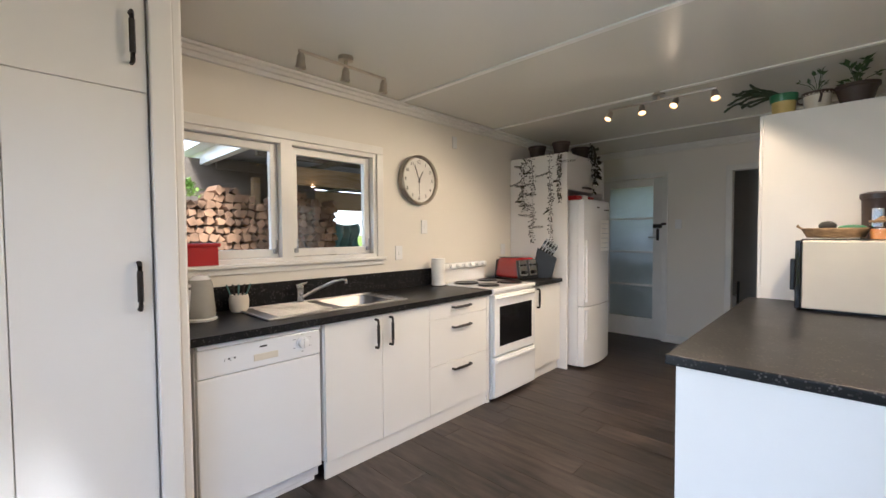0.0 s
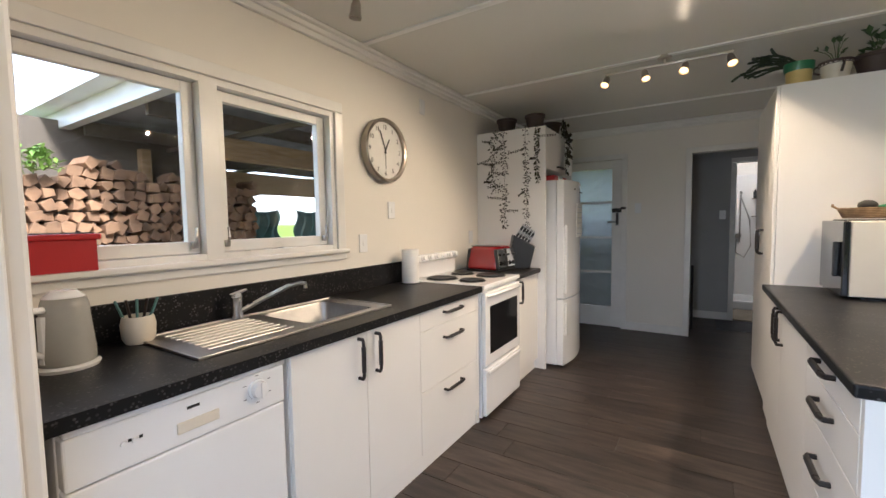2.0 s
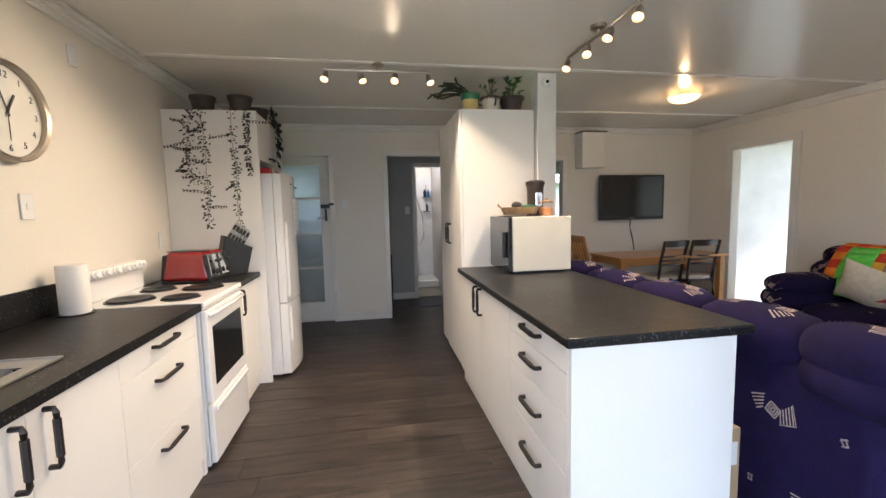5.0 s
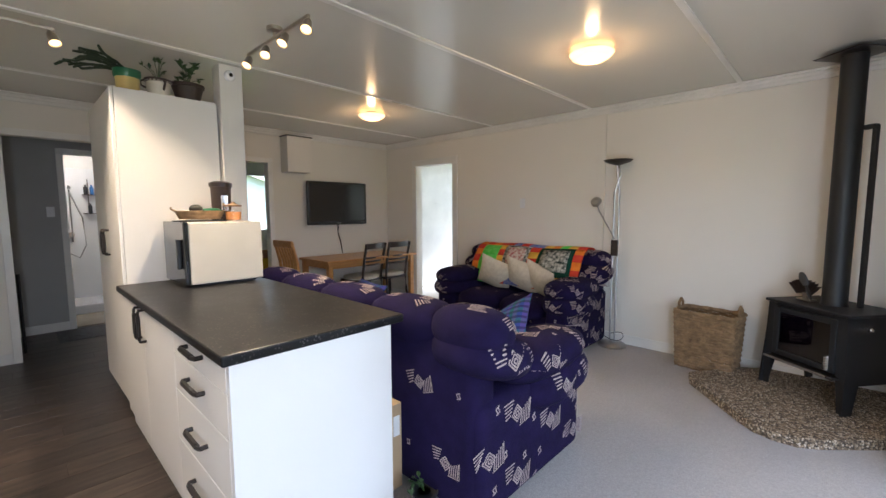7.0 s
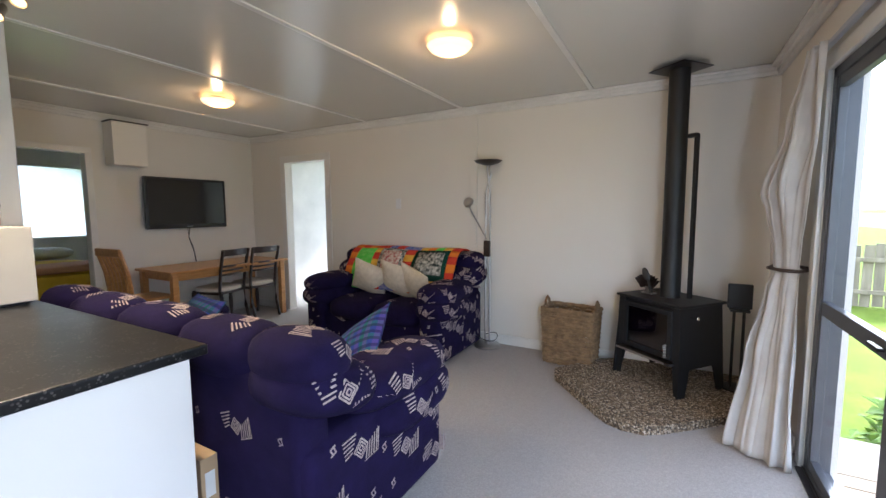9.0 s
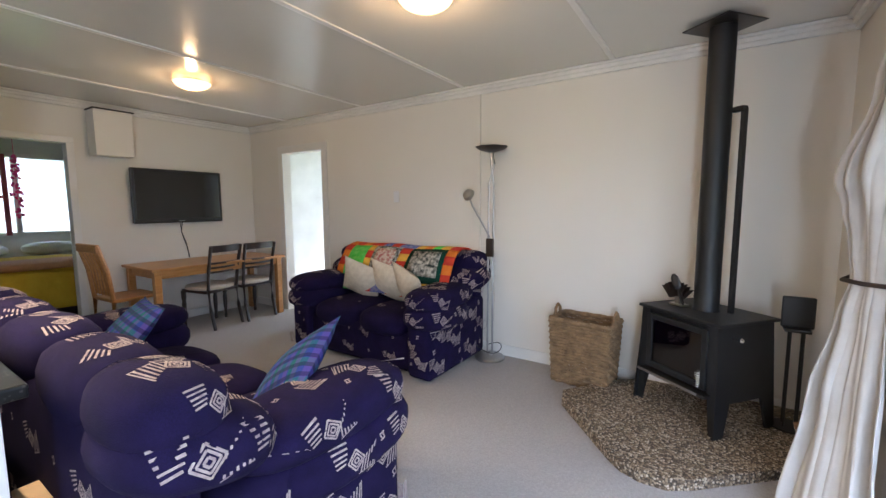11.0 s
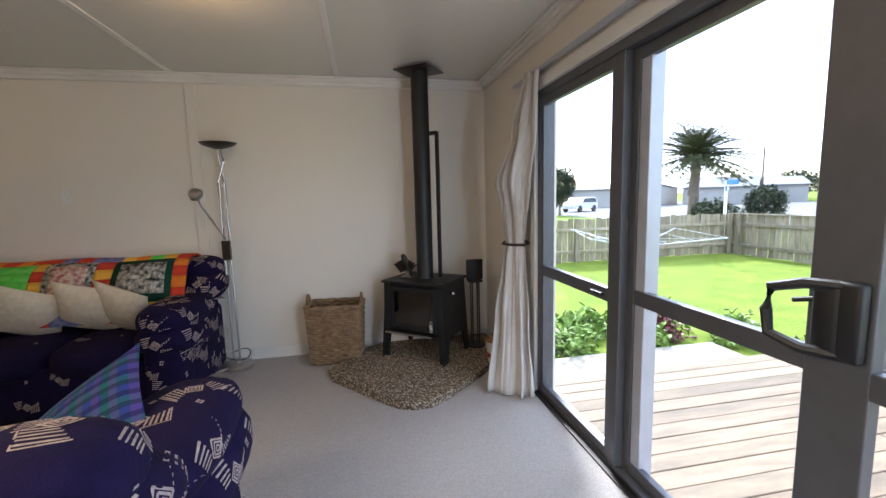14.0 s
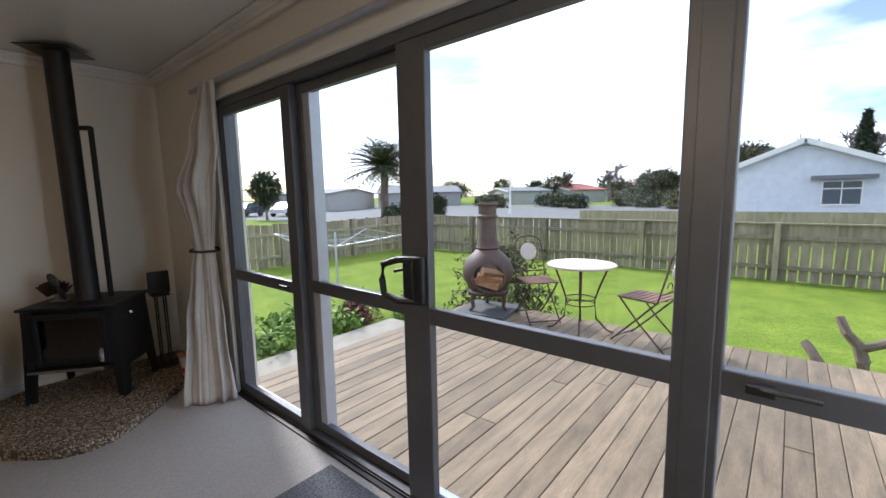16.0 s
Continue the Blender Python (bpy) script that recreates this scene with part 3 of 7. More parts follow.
# sliding door in grey aluminium
fr = Build()
fx0, fx1 = X0 - 0.10, X0 - 0.005
for q in ((SL[0], SL[0] + 0.055, 0, SL[3]), (SL[1] - 0.055, SL[1], 0, SL[3]), (SL[0], SL[1], SL[3] - 0.05, SL[3]), (SL[0], SL[1], -0.005, 0.03)):
    fr.box(fx0, fx1, q[0], q[1], q[2], q[3], 0.004)
slider = structure(fr.done("door_1", ALU), "closed grey aluminium sliding door with side lights")
for yy, wd in ((-1.415, 0.075), (0.553, 0.072)):
    Build().box(fx0 + 0.002, fx1 - 0.002, yy - wd / 2, yy + wd / 2, 0.03, SL[3] - 0.05, 0.005).done("mullion", ALU, slider)
Build().box(fx0 - 0.03, fx0 + 0.04, -1.375, -1.27, 0.02, SL[3] - 0.05, 0.004).box(fx0 - 0.04, fx0 + 0.05, -1.375, 0.50, -0.01, 0.028, 0.004).done("outer_track", ALULIGHT, slider)
Build().box(fx1 - 0.002, fx1 + 0.04, SL[0] + 0.02, SL[1], 0.004, 0.014, 0.003).box(fx1 + 0.006, fx1 + 0.012, SL[0] + 0.02, SL[1], 0.012, 0.022).done("floor_track", DARKMETAL, slider)


def leaf_panel(y0, y1, st, x, rail=0.905):
    p = Build()
    for q in ((y0, y0 + st[0], 0.03, 2.01), (y1 - st[1], y1, 0.03, 2.01)):
        p.box(x - 0.02, x + 0.02, q[0], q[1], q[2], q[3], 0.005)
    for q in ((0.032, 0.085), (1.955, 2.008), (rail - 0.035, rail + 0.035)):
        p.box(x - 0.0185, x + 0.0185, y0 + st[0] - 0.004, y1 - st[1] + 0.004, q[0], q[1], 0.004)
    p.done("door_leaf", ALU, slider)
    g = Build().box(x - 0.003, x + 0.003, y0 + 0.02, y1 - 0.02, 0.05, 1.99).done("pane", GLASS, slider)
    g.visible_shadow = False


leaf_panel(SL[0] + 0.05, -1.45, (0.025, 0.025), X0 - 0.03, 0.885)
leaf_panel(-1.38, -0.455, (0.05, 0.075), X0 - 0.07)
leaf_panel(-0.550, 0.545, (0.155, 0.055), X0 - 0.028)
leaf_panel(0.585, SL[1] - 0.05, (0.025, 0.025), X0 - 0.03, 0.91)
hd = Build()
hd.box(X0 - 0.008, X0 + 0.025, -0.475, -0.405, 0.955, 1.155, 0.012, seg=3)
hd.tube([(X0 - 0.0, -0.43, 1.14), (X0 + 0.045, -0.52, 1.14), (X0 + 0.055, -0.60, 1.115), (X0 + 0.055, -0.61, 1.05), (X0 + 0.055, -0.60, 0.985), (X0 + 0.045, -0.52, 0.965), (X0, -0.43, 0.965)], 0.015)
hd.box(X0 - 0.008, X0 + 0.03, -0.515, -0.45, 0.965, 1.145, 0.012, seg=3)
hd.tube([(X0, -0.5, 1.10), (X0 + 0.03, -0.56, 1.085)], 0.007)
hd.done("handle", BLACKMAT, slider, True)
Build().box(X0 - 0.01, X0 + 0.012, -1.60, -1.50, 0.878, 0.892, 0.003).box(X0 - 0.012, X0 + 0.015, 0.66, 0.72, 0.905, 0.93, 0.004).tube([(X0 + 0.012, 0.69, 0.922), (X0 + 0.02, 0.80, 0.926)], 0.006).done("window_latch", BLACKPL, slider)

# glass door to the porch
gd = structure(Build().box(X1 + 0.02, X1 + 0.055, 1.553, 1.665, 0.01, 2.055, 0.003).box(X1 + 0.02, X1 + 0.055, 2.215, 2.327, 0.01, 2.055, 0.003)
               .box(X1 + 0.02, X1 + 0.055, 1.665, 2.215, 0.01, 0.26, 0.003).box(X1 + 0.02, X1 + 0.055, 1.665, 2.215, 1.96, 2.055, 0.003).done("door_2", TRIM), "closed white timber door with reeded glass panes")
for z in (1.55, 1.12, 0.69):
    Build().box(X1 + 0.016, X1 + 0.052, 1.66, 2.22, z - 0.014, z + 0.014, 0.003).done("glazing_bar", TRIM, gd)
for za, zb in ((0.26, 0.69), (0.69, 1.12), (1.12, 1.55), (1.55, 1.96)):
    Build().box(X1 + 0.035, X1 + 0.041, 1.66, 2.22, za + 0.008, zb - 0.008).done("pane", RIBBED, gd)
Build().box(X1 - 0.005, X1 + 0.022, 1.55, 1.66, 1.425, 1.475, 0.004).box(X1 - 0.04, X1, 1.585, 1.61, 1.27, 1.42, 0.004).box(X1 - 0.02, X1 - 0.005, 1.50, 1.56, 1.46, 1.49, 0.003).done("lock", DARKMETAL, gd)
Build().tube([(X1 + 0.02, 1.61, 1.31), (X1 - 0.04, 1.61, 1.31), (X1 - 0.04, 1.70, 1.31)], 0.009).done("lever", CHROME, gd, True)

# rooms beyond: hall with bathroom, bedroom, sun room, porch
structure(Build().box(X1 + 0.1, 9.6, -7.0, 3.9, H, H + 0.08).box(3.0, X1 + 0.1, -7.0, Y0 - 0.1, H, H + 0.08).done("ceiling_beyond", TRIM))
wall_with_holes("wall_hall_end", "x", 6.68, 0.08, -0.1, 1.45, 0, H, [(-0.45 + 0.4, 0.36, 0, 2.04)], HALLP, "grey hall wall, darkened for its shade")
casing("bathroom_door_trim", "x", 6.68, -1, -0.05, 0.36, 2.04)
wall_with_holes("wall_hall_left", "y", 1.42, 0.08, X1 + 0.1, 9.6, 0, H, [], HALLP, "grey hall wall, darkened for its shade")
wall_with_holes("wall_hall_right", "y", -0.18, 0.08, X1 + 0.1, 9.6, 0, H, [], HALLP, "grey hall wall, darkened for its shade")
structure(Build().box(X1 + 0.1, 6.68, 1.405, 1.42, 0.002, 0.1).box(6.666, 6.68, 0.42, 1.40, 0.002, 0.1).done("hall_baseboard", TRIM))
structure(Build().box(8.2, 8.28, -0.1, 1.42, 0, H).done("wall_bathroom_end", TRIM))
structure(Build().box(6.76, 8.2, -0.1, 1.42, -0.02, 0.003).done("bathroom_floor", CONCRETE))
wall_with_holes("wall_bedroom_end", "x", 8.8, 0.1, -5.0, -0.18, 0, H, [(-3.4, -1.0, 0.95, 2.15)], TRIM, "pale bedroom wall")
wall_with_holes("wall_bedroom_side", "y", -5.0, -0.1, X1 + 0.1, 8.9, 0, H, [], WALL, "pale bedroom wall")
structure(Build().box(X1 + 0.1, 8.8, -5.0, -0.18, -0.02, 0.002).done("bedroom_carpet", CARPET))
wall_with_holes("wall_sunroom_end", "y", -6.2, -0.1, 3.2, 5.7, 0, H, [(3.3, 5.5, 0.25, 2.3)], TRIM, "white sun room wall")
wall_with_holes("wall_sunroom_left", "x", X1, 0.1, -6.2, Y0 - 0.1, 0, H, [], TRIM, "white sun room wall")
wall_with_holes("wall_sunroom_right", "x", 3.2, -0.1, -6.2, Y0 - 0.1, 0, H, [], TRIM, "white sun room wall")
structure(Build().box(3.2, X1, -6.2, Y0 - 0.1, -0.02, 0.002).box(4.12, 4.86, Y0 - 0.1, Y0, -0.02, 0.003).done("sunroom_carpet", CARPET))
structure(Build().box(3.2, X1, Y0 - 0.012 - 0.1, Y0 - 0.1, 2.04, H).done("sunroom_lintel_wall", TRIM))
wall_with_holes("wall_porch_end", "x", 7.6, 0.1, 1.5, 3.9, 0, H, [(1.8, 3.0, 1.3, 2.1)], TRIM, "white porch wall with a window")
wall_with_holes("wall_porch_left", "y", 3.8, 0.1, X1 + 0.1, 7.7, 0, H, [], TRIM, "white porch wall")
structure(Build().box(X1 + 0.1, 7.6, 1.5, 3.8, -0.02, 0.003).done("porch_floor", CONCRETE))
bw = Build()
for q in ((-3.4, -3.35, 0.95, 2.15), (-1.05, -1.0, 0.95, 2.15), (-3.4, -1.0, 0.95, 1.0), (-3.4, -1.0, 2.10, 2.15), (-1.78, -1.72, 1, 2.1)):
    bw.box(8.82, 8.88, q[0], q[1], q[2], q[3], 0.003)
bar = Build().box(8.79, 8.815, -1.66, -1.60, 0.96, 2.14, 0.003).box(8.79, 8.815, -1.60, -1.1, 1.50, 1.54, 0.003)
structure(bar.done("window_red_trim", PINKRED))
structure(bw.done("window_2", TRIM), "white bedroom window with a red hung bar")

# ---- kitchen ----
YF = 1.965


def bar_handle(parent, a, bpt, out, r=0.008):
    """A flat-ended bar pull between two points, standing off by the vector out."""
    a, bpt, o = Vector(a), Vector(bpt), Vector(out)
    d = (bpt - a).normalized()
    h = Build().tube([a - o * 0.05, a + o * 0.85, a + d * 0.012 + o, bpt - d * 0.012 + o, bpt + o * 0.85, bpt - o * 0.05], r, 6)
    h.tube([a + d * 0.03 + o, bpt - d * 0.03 + o], r * 1.25, 6)
    return h.done("handle", DARKMETAL, parent, True)


def fronts(parent, panels, y, out=-1, name="door"):
    """Door and drawer fronts (x0, x1, z0, z1) on the plane y."""
    for p in panels:
        Build().box(p[0] + 0.0015, p[1] - 0.0015, min(y, y - out * 0.018), max(y, y - out * 0.018), p[2] + 0.0015, p[3] - 0.0015, 0.002).done(name, MELAM, parent)


def counter(name, x0, x1, y0, y1, label, hole=None):
    t = Build()
    if hole:
        hx0, hx1, hy0, hy1 = hole
        for q in ((x0, hx0, y0, y1), (hx1, x1, y0, y1), (hx0, hx1, y0, hy0), (hx0, hx1, hy1, y1)):
            t.box(q[0], q[1], q[2], q[3], 0.882, 0.92)
        bmesh.ops.remove_doubles(t.bm, verts=t.bm.verts[:], dist=1e-5)
    else:
        t.box(x0, x1, y0, y1, 0.882, 0.92, 0.008, seg=3)
    return tagged(t.done(name, BENCH), label, "benchtop")


def upright_cupboard():
    c = thing("pantry_cupboard", "white melamine floor-to-ceiling pantry cupboard with black handles", "cupboard")
    Build().box(-0.43, 0.330, 1.852, Y1 - 0.004, 0.02, H - 0.085, 0.002).done("body", MELAM, c)
    fronts(c, [(-0.43, -0.06, 0.1, 1.9), (-0.06, 0.326, 0.1, 1.9), (-0.43, -0.06, 1.9, H - 0.09), (-0.06, 0.326, 1.9, H - 0.09)], 1.832)
    Build().box(0.332, 0.408, 1.812, Y1 - 0.004, 0.004, H - 0.08, 0.006).box(0.408, 0.448, 1.845, Y1 - 0.004, 0.004, H - 0.08, 0.01).done("end_panel", MELAM, c)
    bar_handle(c, (0.280, 1.832, 1.09), (0.280, 1.832, 1.265), (0, -0.028, 0))
    bar_handle(c, (0.280, 1.832, 2.0), (0.280, 1.832, 2.18), (0, -0.028, 0))


upright_cupboard()


def sink_cabinet():
    c = thing("sink_cabinet", "white melamine base cabinet with doors and drawers under the sink", "cabinet")
    Build().box(1.12, 2.575, YF + 0.02, Y1 - 0.004, 0.1, 0.70, 0.002).box(1.12, 2.575, YF + 0.02, YF + 0.08, 0.70, 0.88).box(2.555, 2.585, YF + 0.001, Y1 - 0.004, 0.004, 0.88).done("body", MELAM, c)
    Build().box(1.12, 2.555, YF + 0.012, YF + 0.03, 0.003, 0.098, 0.002).done("plinth", MELAM, c)
    fronts(c, [(1.122, 1.515, 0.1, 0.878), (1.515, 1.92, 0.1, 0.878)], YF)
    fronts(c, [(1.92, 2.553, 0.765, 0.878), (1.92, 2.553, 0.44, 0.765), (1.92, 2.553, 0.1, 0.44)], YF, name="drawer")
    for x in (1.465, 1.575):
        bar_handle(c, (x, YF, 0.68), (x, YF, 0.85), (0, -0.03, 0))
    for z in (0.835, 0.69, 0.385):
        bar_handle(c, (2.15, YF, z), (2.34, YF, z), (0, -0.03, 0))


sink_cabinet()
counter("sink_benchtop", 0.45, 2.585, 1.935, Y1 - 0.003, "black speckled laminate benchtop along the window wall", (1.34, 1.72, 2.11, 2.46))
tagged(Build().box(0.45, 2.585, Y1 - 0.02, Y1 - 0.002, 0.921, 1.065, 0.003).done("splashback", BENCH), "black speckled laminate upstand behind the sink", "splashback")


def sink():
    s = thing("kitchen_sink", "stainless steel sink with a ribbed drainer let into the benchtop", "sink")
    t = Build()
    for q in ((0.86, 1.34, 2.06, 2.50), (1.72, 1.80, 2.06, 2.50), (1.34, 1.72, 2.06, 2.11), (1.34, 1.72, 2.46, 2.50)):
        t.box(q[0], q[1], q[2], q[3], 0.921, 0.926)
    for i in range(8):
        y = 2.13 + i * 0.043
        t.box(0.93, 1.27, y, y + 0.016, 0.924, 0.931, 0.003)
    t.box(0.86, 1.80, 2.055, 2.063, 0.921, 0.931, 0.002).box(0.86, 1.80, 2.497, 2.505, 0.921, 0.931, 0.002).box(0.855, 0.863, 2.055, 2.505, 0.921, 0.931, 0.002).box(1.797, 1.805, 2.055, 2.505, 0.921, 0.931, 0.002)
    t.done("drainer", STEEL, s)
    q = Build()
    rings = []
    for ins, z in ((0.0, 0.925), (0.006, 0.915), (0.02, 0.80), (0.05, 0.765)):
        ring = []
        for cx, cy, a0 in ((1.72 - 0.05, 2.46 - 0.05, 0), (1.34 + 0.05, 2.46 - 0.05, 90), (1.34 + 0.05, 2.11 + 0.05, 180), (1.72 - 0.05, 2.11 + 0.05, 270)):
            for k in range(5):
                a = radians(a0 + k * 22.5)
                ring.append(q.bm.verts.new((cx + (0.05 - ins * 0.8) * math.cos(a), cy + (0.05 - ins * 0.8) * math.sin(a), z)))
        rings.append(ring)
    for a, c in zip(rings, rings[1:]):
        for k in range(len(a)):
            q.bm.faces.new((a[k], a[(k + 1) % len(a)], c[(k + 1) % len(a)], c[k]))
    q.bm.faces.new(rings[-1])
    q.done("bowl", STEEL, s, True)
    tagged(Build().lathe([(0.026, 0), (0.024, 0.06), (0.024, 0.095), (0.027, 0.10), (0.02, 0.118)], Matrix.Translation((1.24, 2.475, 0.926))).box(-0.015, 0.075, -0.014, 0.014, 0.108, 0.12, 0.005, pose(1.24, 2.475, 0.926, 0, -8, 20))
           .tube([(1.25, 2.465, 0.96), (1.33, 2.41, 1.01), (1.42, 2.36, 1.055), (1.47, 2.335, 1.066), (1.49, 2.325, 1.062), (1.492, 2.323, 1.04)], 0.011).done("mixer_tap", CHROME, s, True), "chrome mixer tap")


sink()


def dishwasher():
    d = thing("dishwasher", "white freestanding dishwasher with a control panel and round dial", "dishwasher")
    Build().box(0.50, 1.10, 2.02, Y1 - 0.02, 0.03, 0.86, 0.004).done("body", ENAMEL, d)
    Build().box(0.502, 1.098, 1.962, 2.02, 0.855, 0.876, 0.006).done("lid_edge", ENAMEL, d)
    Build().box(0.502, 1.098, 1.972, 2.019, 0.722, 0.852, 0.006).done("control_panel", ENAMEL, d)
    Build().box(0.502, 1.098, 1.974, 2.019, 0.10, 0.718, 0.006).done("door", ENAMEL, d)
    Build().box(0.52, 1.08, 2.03, 2.06, 0.003, 0.098).done("plinth", ENAMEL, d)
    Build().lathe([(0.034, 0), (0.034, 0.006), (0.028, 0.008), (0.026, 0.026), (0.022, 0.028)], pose(0.995, 1.972, 0.80, 90)).box(-0.004, 0.004, -0.026, 0.026, 0.026, 0.032, 0.002, pose(0.995, 1.972, 0.80, 90, 0, 0)).done("dial", ENAMEL, d, True)
    Build().box(0.745, 0.865, 1.967, 1.9735, 0.755, 0.788, 0.003).done("handle_recess", IVORY, d)
    for xa, xb, za in ((0.775, 0.81, 0.818), (0.63, 0.638, 0.79), (0.655, 0.663, 0.79)):
        Build().box(xa, xb, 1.9705, 1.9725, za, za + 0.008).done("panel_mark", BLACKPL, d)
    for k in range(6):
        a = radians(k * 60 + 30)
        Build().box(0.995 + 0.05 * math.cos(a) - 0.006, 0.995 + 0.05 * math.cos(a) + 0.006, 1.9712, 1.9722, 0.80 + 0.045 * math.sin(a) - 0.001, 0.80 + 0.045 * math.sin(a) + 0.001).done("dial_mark", BLACKPL, d)
    for x in (0.62, 0.645):
        Build().lathe([(0.008, 0), (0.007, 0.006)], pose(x, 1.972, 0.79, 90), 12).done("button", ENAMEL, d, True)


dishwasher()


def cooker():
    c = thing("electric_cooker", "white freestanding electric cooker with four solid hotplates", "cooker")
    Build().box(2.60, 3.215, 1.955, 2.50, 0.02, 0.895, 0.004).done("body", ENAMEL, c)
    Build().box(2.592, 3.222, 1.925, 2.53, 0.893, 0.925, 0.008, seg=3).done("hob", ENAMEL, c)
    Build().box(2.60, 3.215, 2.50, 2.555, 0.92, 1.10, 0.02, seg=3).box(2.60, 3.215, 2.47, 2.52, 1.045, 1.10, 0.02, seg=3).done("backguard", ENAMEL, c)
    for i in range(6):
        Build().lathe([(0.022, 0), (0.021, 0.01), (0.016, 0.012), (0.014, 0.028)], pose(2.68 + i * 0.09, 2.47, 1.075, 75)).done("knob", ENAMEL, c, True)
    for x, y, r in ((2.755, 2.10, 0.085), (3.06, 2.10, 0.105), (2.755, 2.35, 0.105), (3.06, 2.35, 0.085)):
        Build().lathe([(r + 0.012, 0), (r + 0.010, 0.004), (r, 0.006), (r, 0.012), (r * 0.3, 0.011), (r * 0.25, 0.009)], pose(x, y, 0.925), 28).done("hotplate", BLACKMAT, c, True)
    Build().box(2.605, 3.21, 1.922, 1.952, 0.375, 0.872, 0.008).done("oven_door", ENAMEL, c)
    Build().box(2.67, 3.145, 1.917, 1.924, 0.45, 0.775, 0.003).done("oven_window", BLACKGLASS, c)
    Build().tube([(2.63, 1.925, 0.845), (2.66, 1.90, 0.85), (2.9, 1.892, 0.852), (3.15, 1.90, 0.85), (3.185, 1.925, 0.845)], 0.011).done("handle", ENAMEL, c, True)
    Build().box(2.605, 3.21, 1.922, 1.952, 0.035, 0.36, 0.008).done("storage_drawer", ENAMEL, c)
    Build().box(2.63, 3.19, 1.905, 1.924, 0.315, 0.345, 0.008).done("handle", ENAMEL, c)


cooker()


def corner_cabinet():
    c = thing("narrow_cabinet", "narrow white melamine base cabinet beside the cooker", "cabinet")
    Build().box(3.235, 3.745, YF + 0.02, Y1 - 0.004, 0.1, 0.88).done("body", MELAM, c)
    Build().box(3.235, 3.745, YF + 0.03, YF + 0.05, 0.003, 0.098).done("plinth", MELAM, c)
    fronts(c, [(3.237, 3.745, 0.1, 0.878)], YF)
    bar_handle(c, (3.31, YF, 0.68), (3.31, YF, 0.85), (0, -0.03, 0))


corner_cabinet()
counter("side_benchtop", 3.23, 3.746, 1.935, Y1 - 0.003, "black speckled laminate benchtop beside the cooker")


def fridge_surround():
    c = thing("fridge_cabinet", "white melamine fridge surround with an overhead cupboard", "cabinet")
    Build().box(3.748, 3.772, 1.895, Y1 - 0.003, 0.004, 2.165, 0.001).done("side_panel", MELAM, c)
    Build().box(4.60, 4.62, 1.895, Y1 - 0.003, 0.004, 2.165, 0.001).done("side_panel", MELAM, c)
    Build().box(3.772, 4.60, 1.92, Y1 - 0.003, 1.80, 2.165, 0.001).done("body", MELAM, c)
    fronts(c, [(3.772, 4.60, 1.80, 2.163)], 1.90)
    bar_handle(c, (4.10, 1.90, 1.84), (4.27, 1.90, 1.84), (0, -0.026, 0))


fridge_surround()


def fridge():
    f = thing("fridge_freezer", "white two-door fridge freezer with a list stuck on", "fridge")
    Build().box(3.85, 4.45, 1.83, 2.48, 0.02, 1.70, 0.01).done("body", ENAMEL, f)
    for z0, z1, nm in ((0.03, 0.628, "freezer_door"), (0.638, 1.70, "fridge_door")):
        out = [(3.852, 1.825)] + [(3.852 + 0.596 * k / 10, 1.765 - 0.035 * math.sin(math.pi * k / 10)) for k in range(11)] + [(4.448, 1.825)]
        Build().prism(out, z0, z1, bevel=0.008).done(nm, ENAMEL, f, True)
    Build().box(3.868, 3.90, 1.735, 1.76, 0.68, 1.30, 0.01).box(3.868, 3.90, 1.735, 1.76, 0.3, 0.60, 0.01).done("handle", ENAMEL, f)
    Build().box(4.16, 4.36, 1.7275, 1.7305, 1.18, 1.50).done("paper_list", PAPER, f)
    for k in range(6):
        Build().box(4.175, 4.345, 1.7262, 1.7276, 1.21 + k * 0.05, 1.216 + k * 0.05).done("list_line", ALULIGHT, f)
    for xa, xb, za in ((4.07, 4.12, 1.62), (4.25, 4.36, 1.60)):
        Build().box(xa, xb, 1.726, 1.73, za, za + 0.012).done("badge", DARKMETAL, f)


fridge()
for k, (x, mt) in enumerate(((3.92, REDPL), (4.06, PAPER), (4.2, REDPL))):
    tagged(Build().box(x - 0.06, x + 0.06, 1.85, 2.05, 1.701, 1.745 + 0.012 * (k % 2), 0.004).done("food_packet", mt), "red and white food packet lying on the fridge", "packet", "packets on the fridge")

# island
YI = 0.37


def island():
    c = thing("island_cabinet", "white melamine island cabinet with drawers and doors", "cabinet")
    Build().box(1.66, 3.49, -0.30, YI - 0.02, 0.1, 0.88).box(1.632, 1.66, -0.31, YI - 0.001, 0.004, 0.88, 0.001).done("body", MELAM, c)
    Build().box(1.66, 3.49, -0.28, YI - 0.022, 0.003, 0.098).done("plinth", MELAM, c)
    fronts(c, [(1.662, 2.30, 0.765, 0.878), (1.662, 2.30, 0.60, 0.765), (1.662, 2.30, 0.37, 0.60), (1.662, 2.30, 0.1, 0.37)], YI, 1, "drawer")
    fronts(c, [(2.30, 2.90, 0.1, 0.878), (2.90, 3.49, 0.1, 0.878)], YI, 1)
    for z in (0.838, 0.70, 0.49, 0.265):
        bar_handle(c, (1.90, YI, z), (2.085, YI, z), (0, 0.03, 0), 0.0095)
    for x in (2.85, 2.95):
        bar_handle(c, (x, YI, 0.69), (x, YI, 0.86), (0, 0.03, 0))


island()
counter("island_benchtop", 1.60, 3.455, -0.36, 0.40, "black speckled laminate island benchtop")


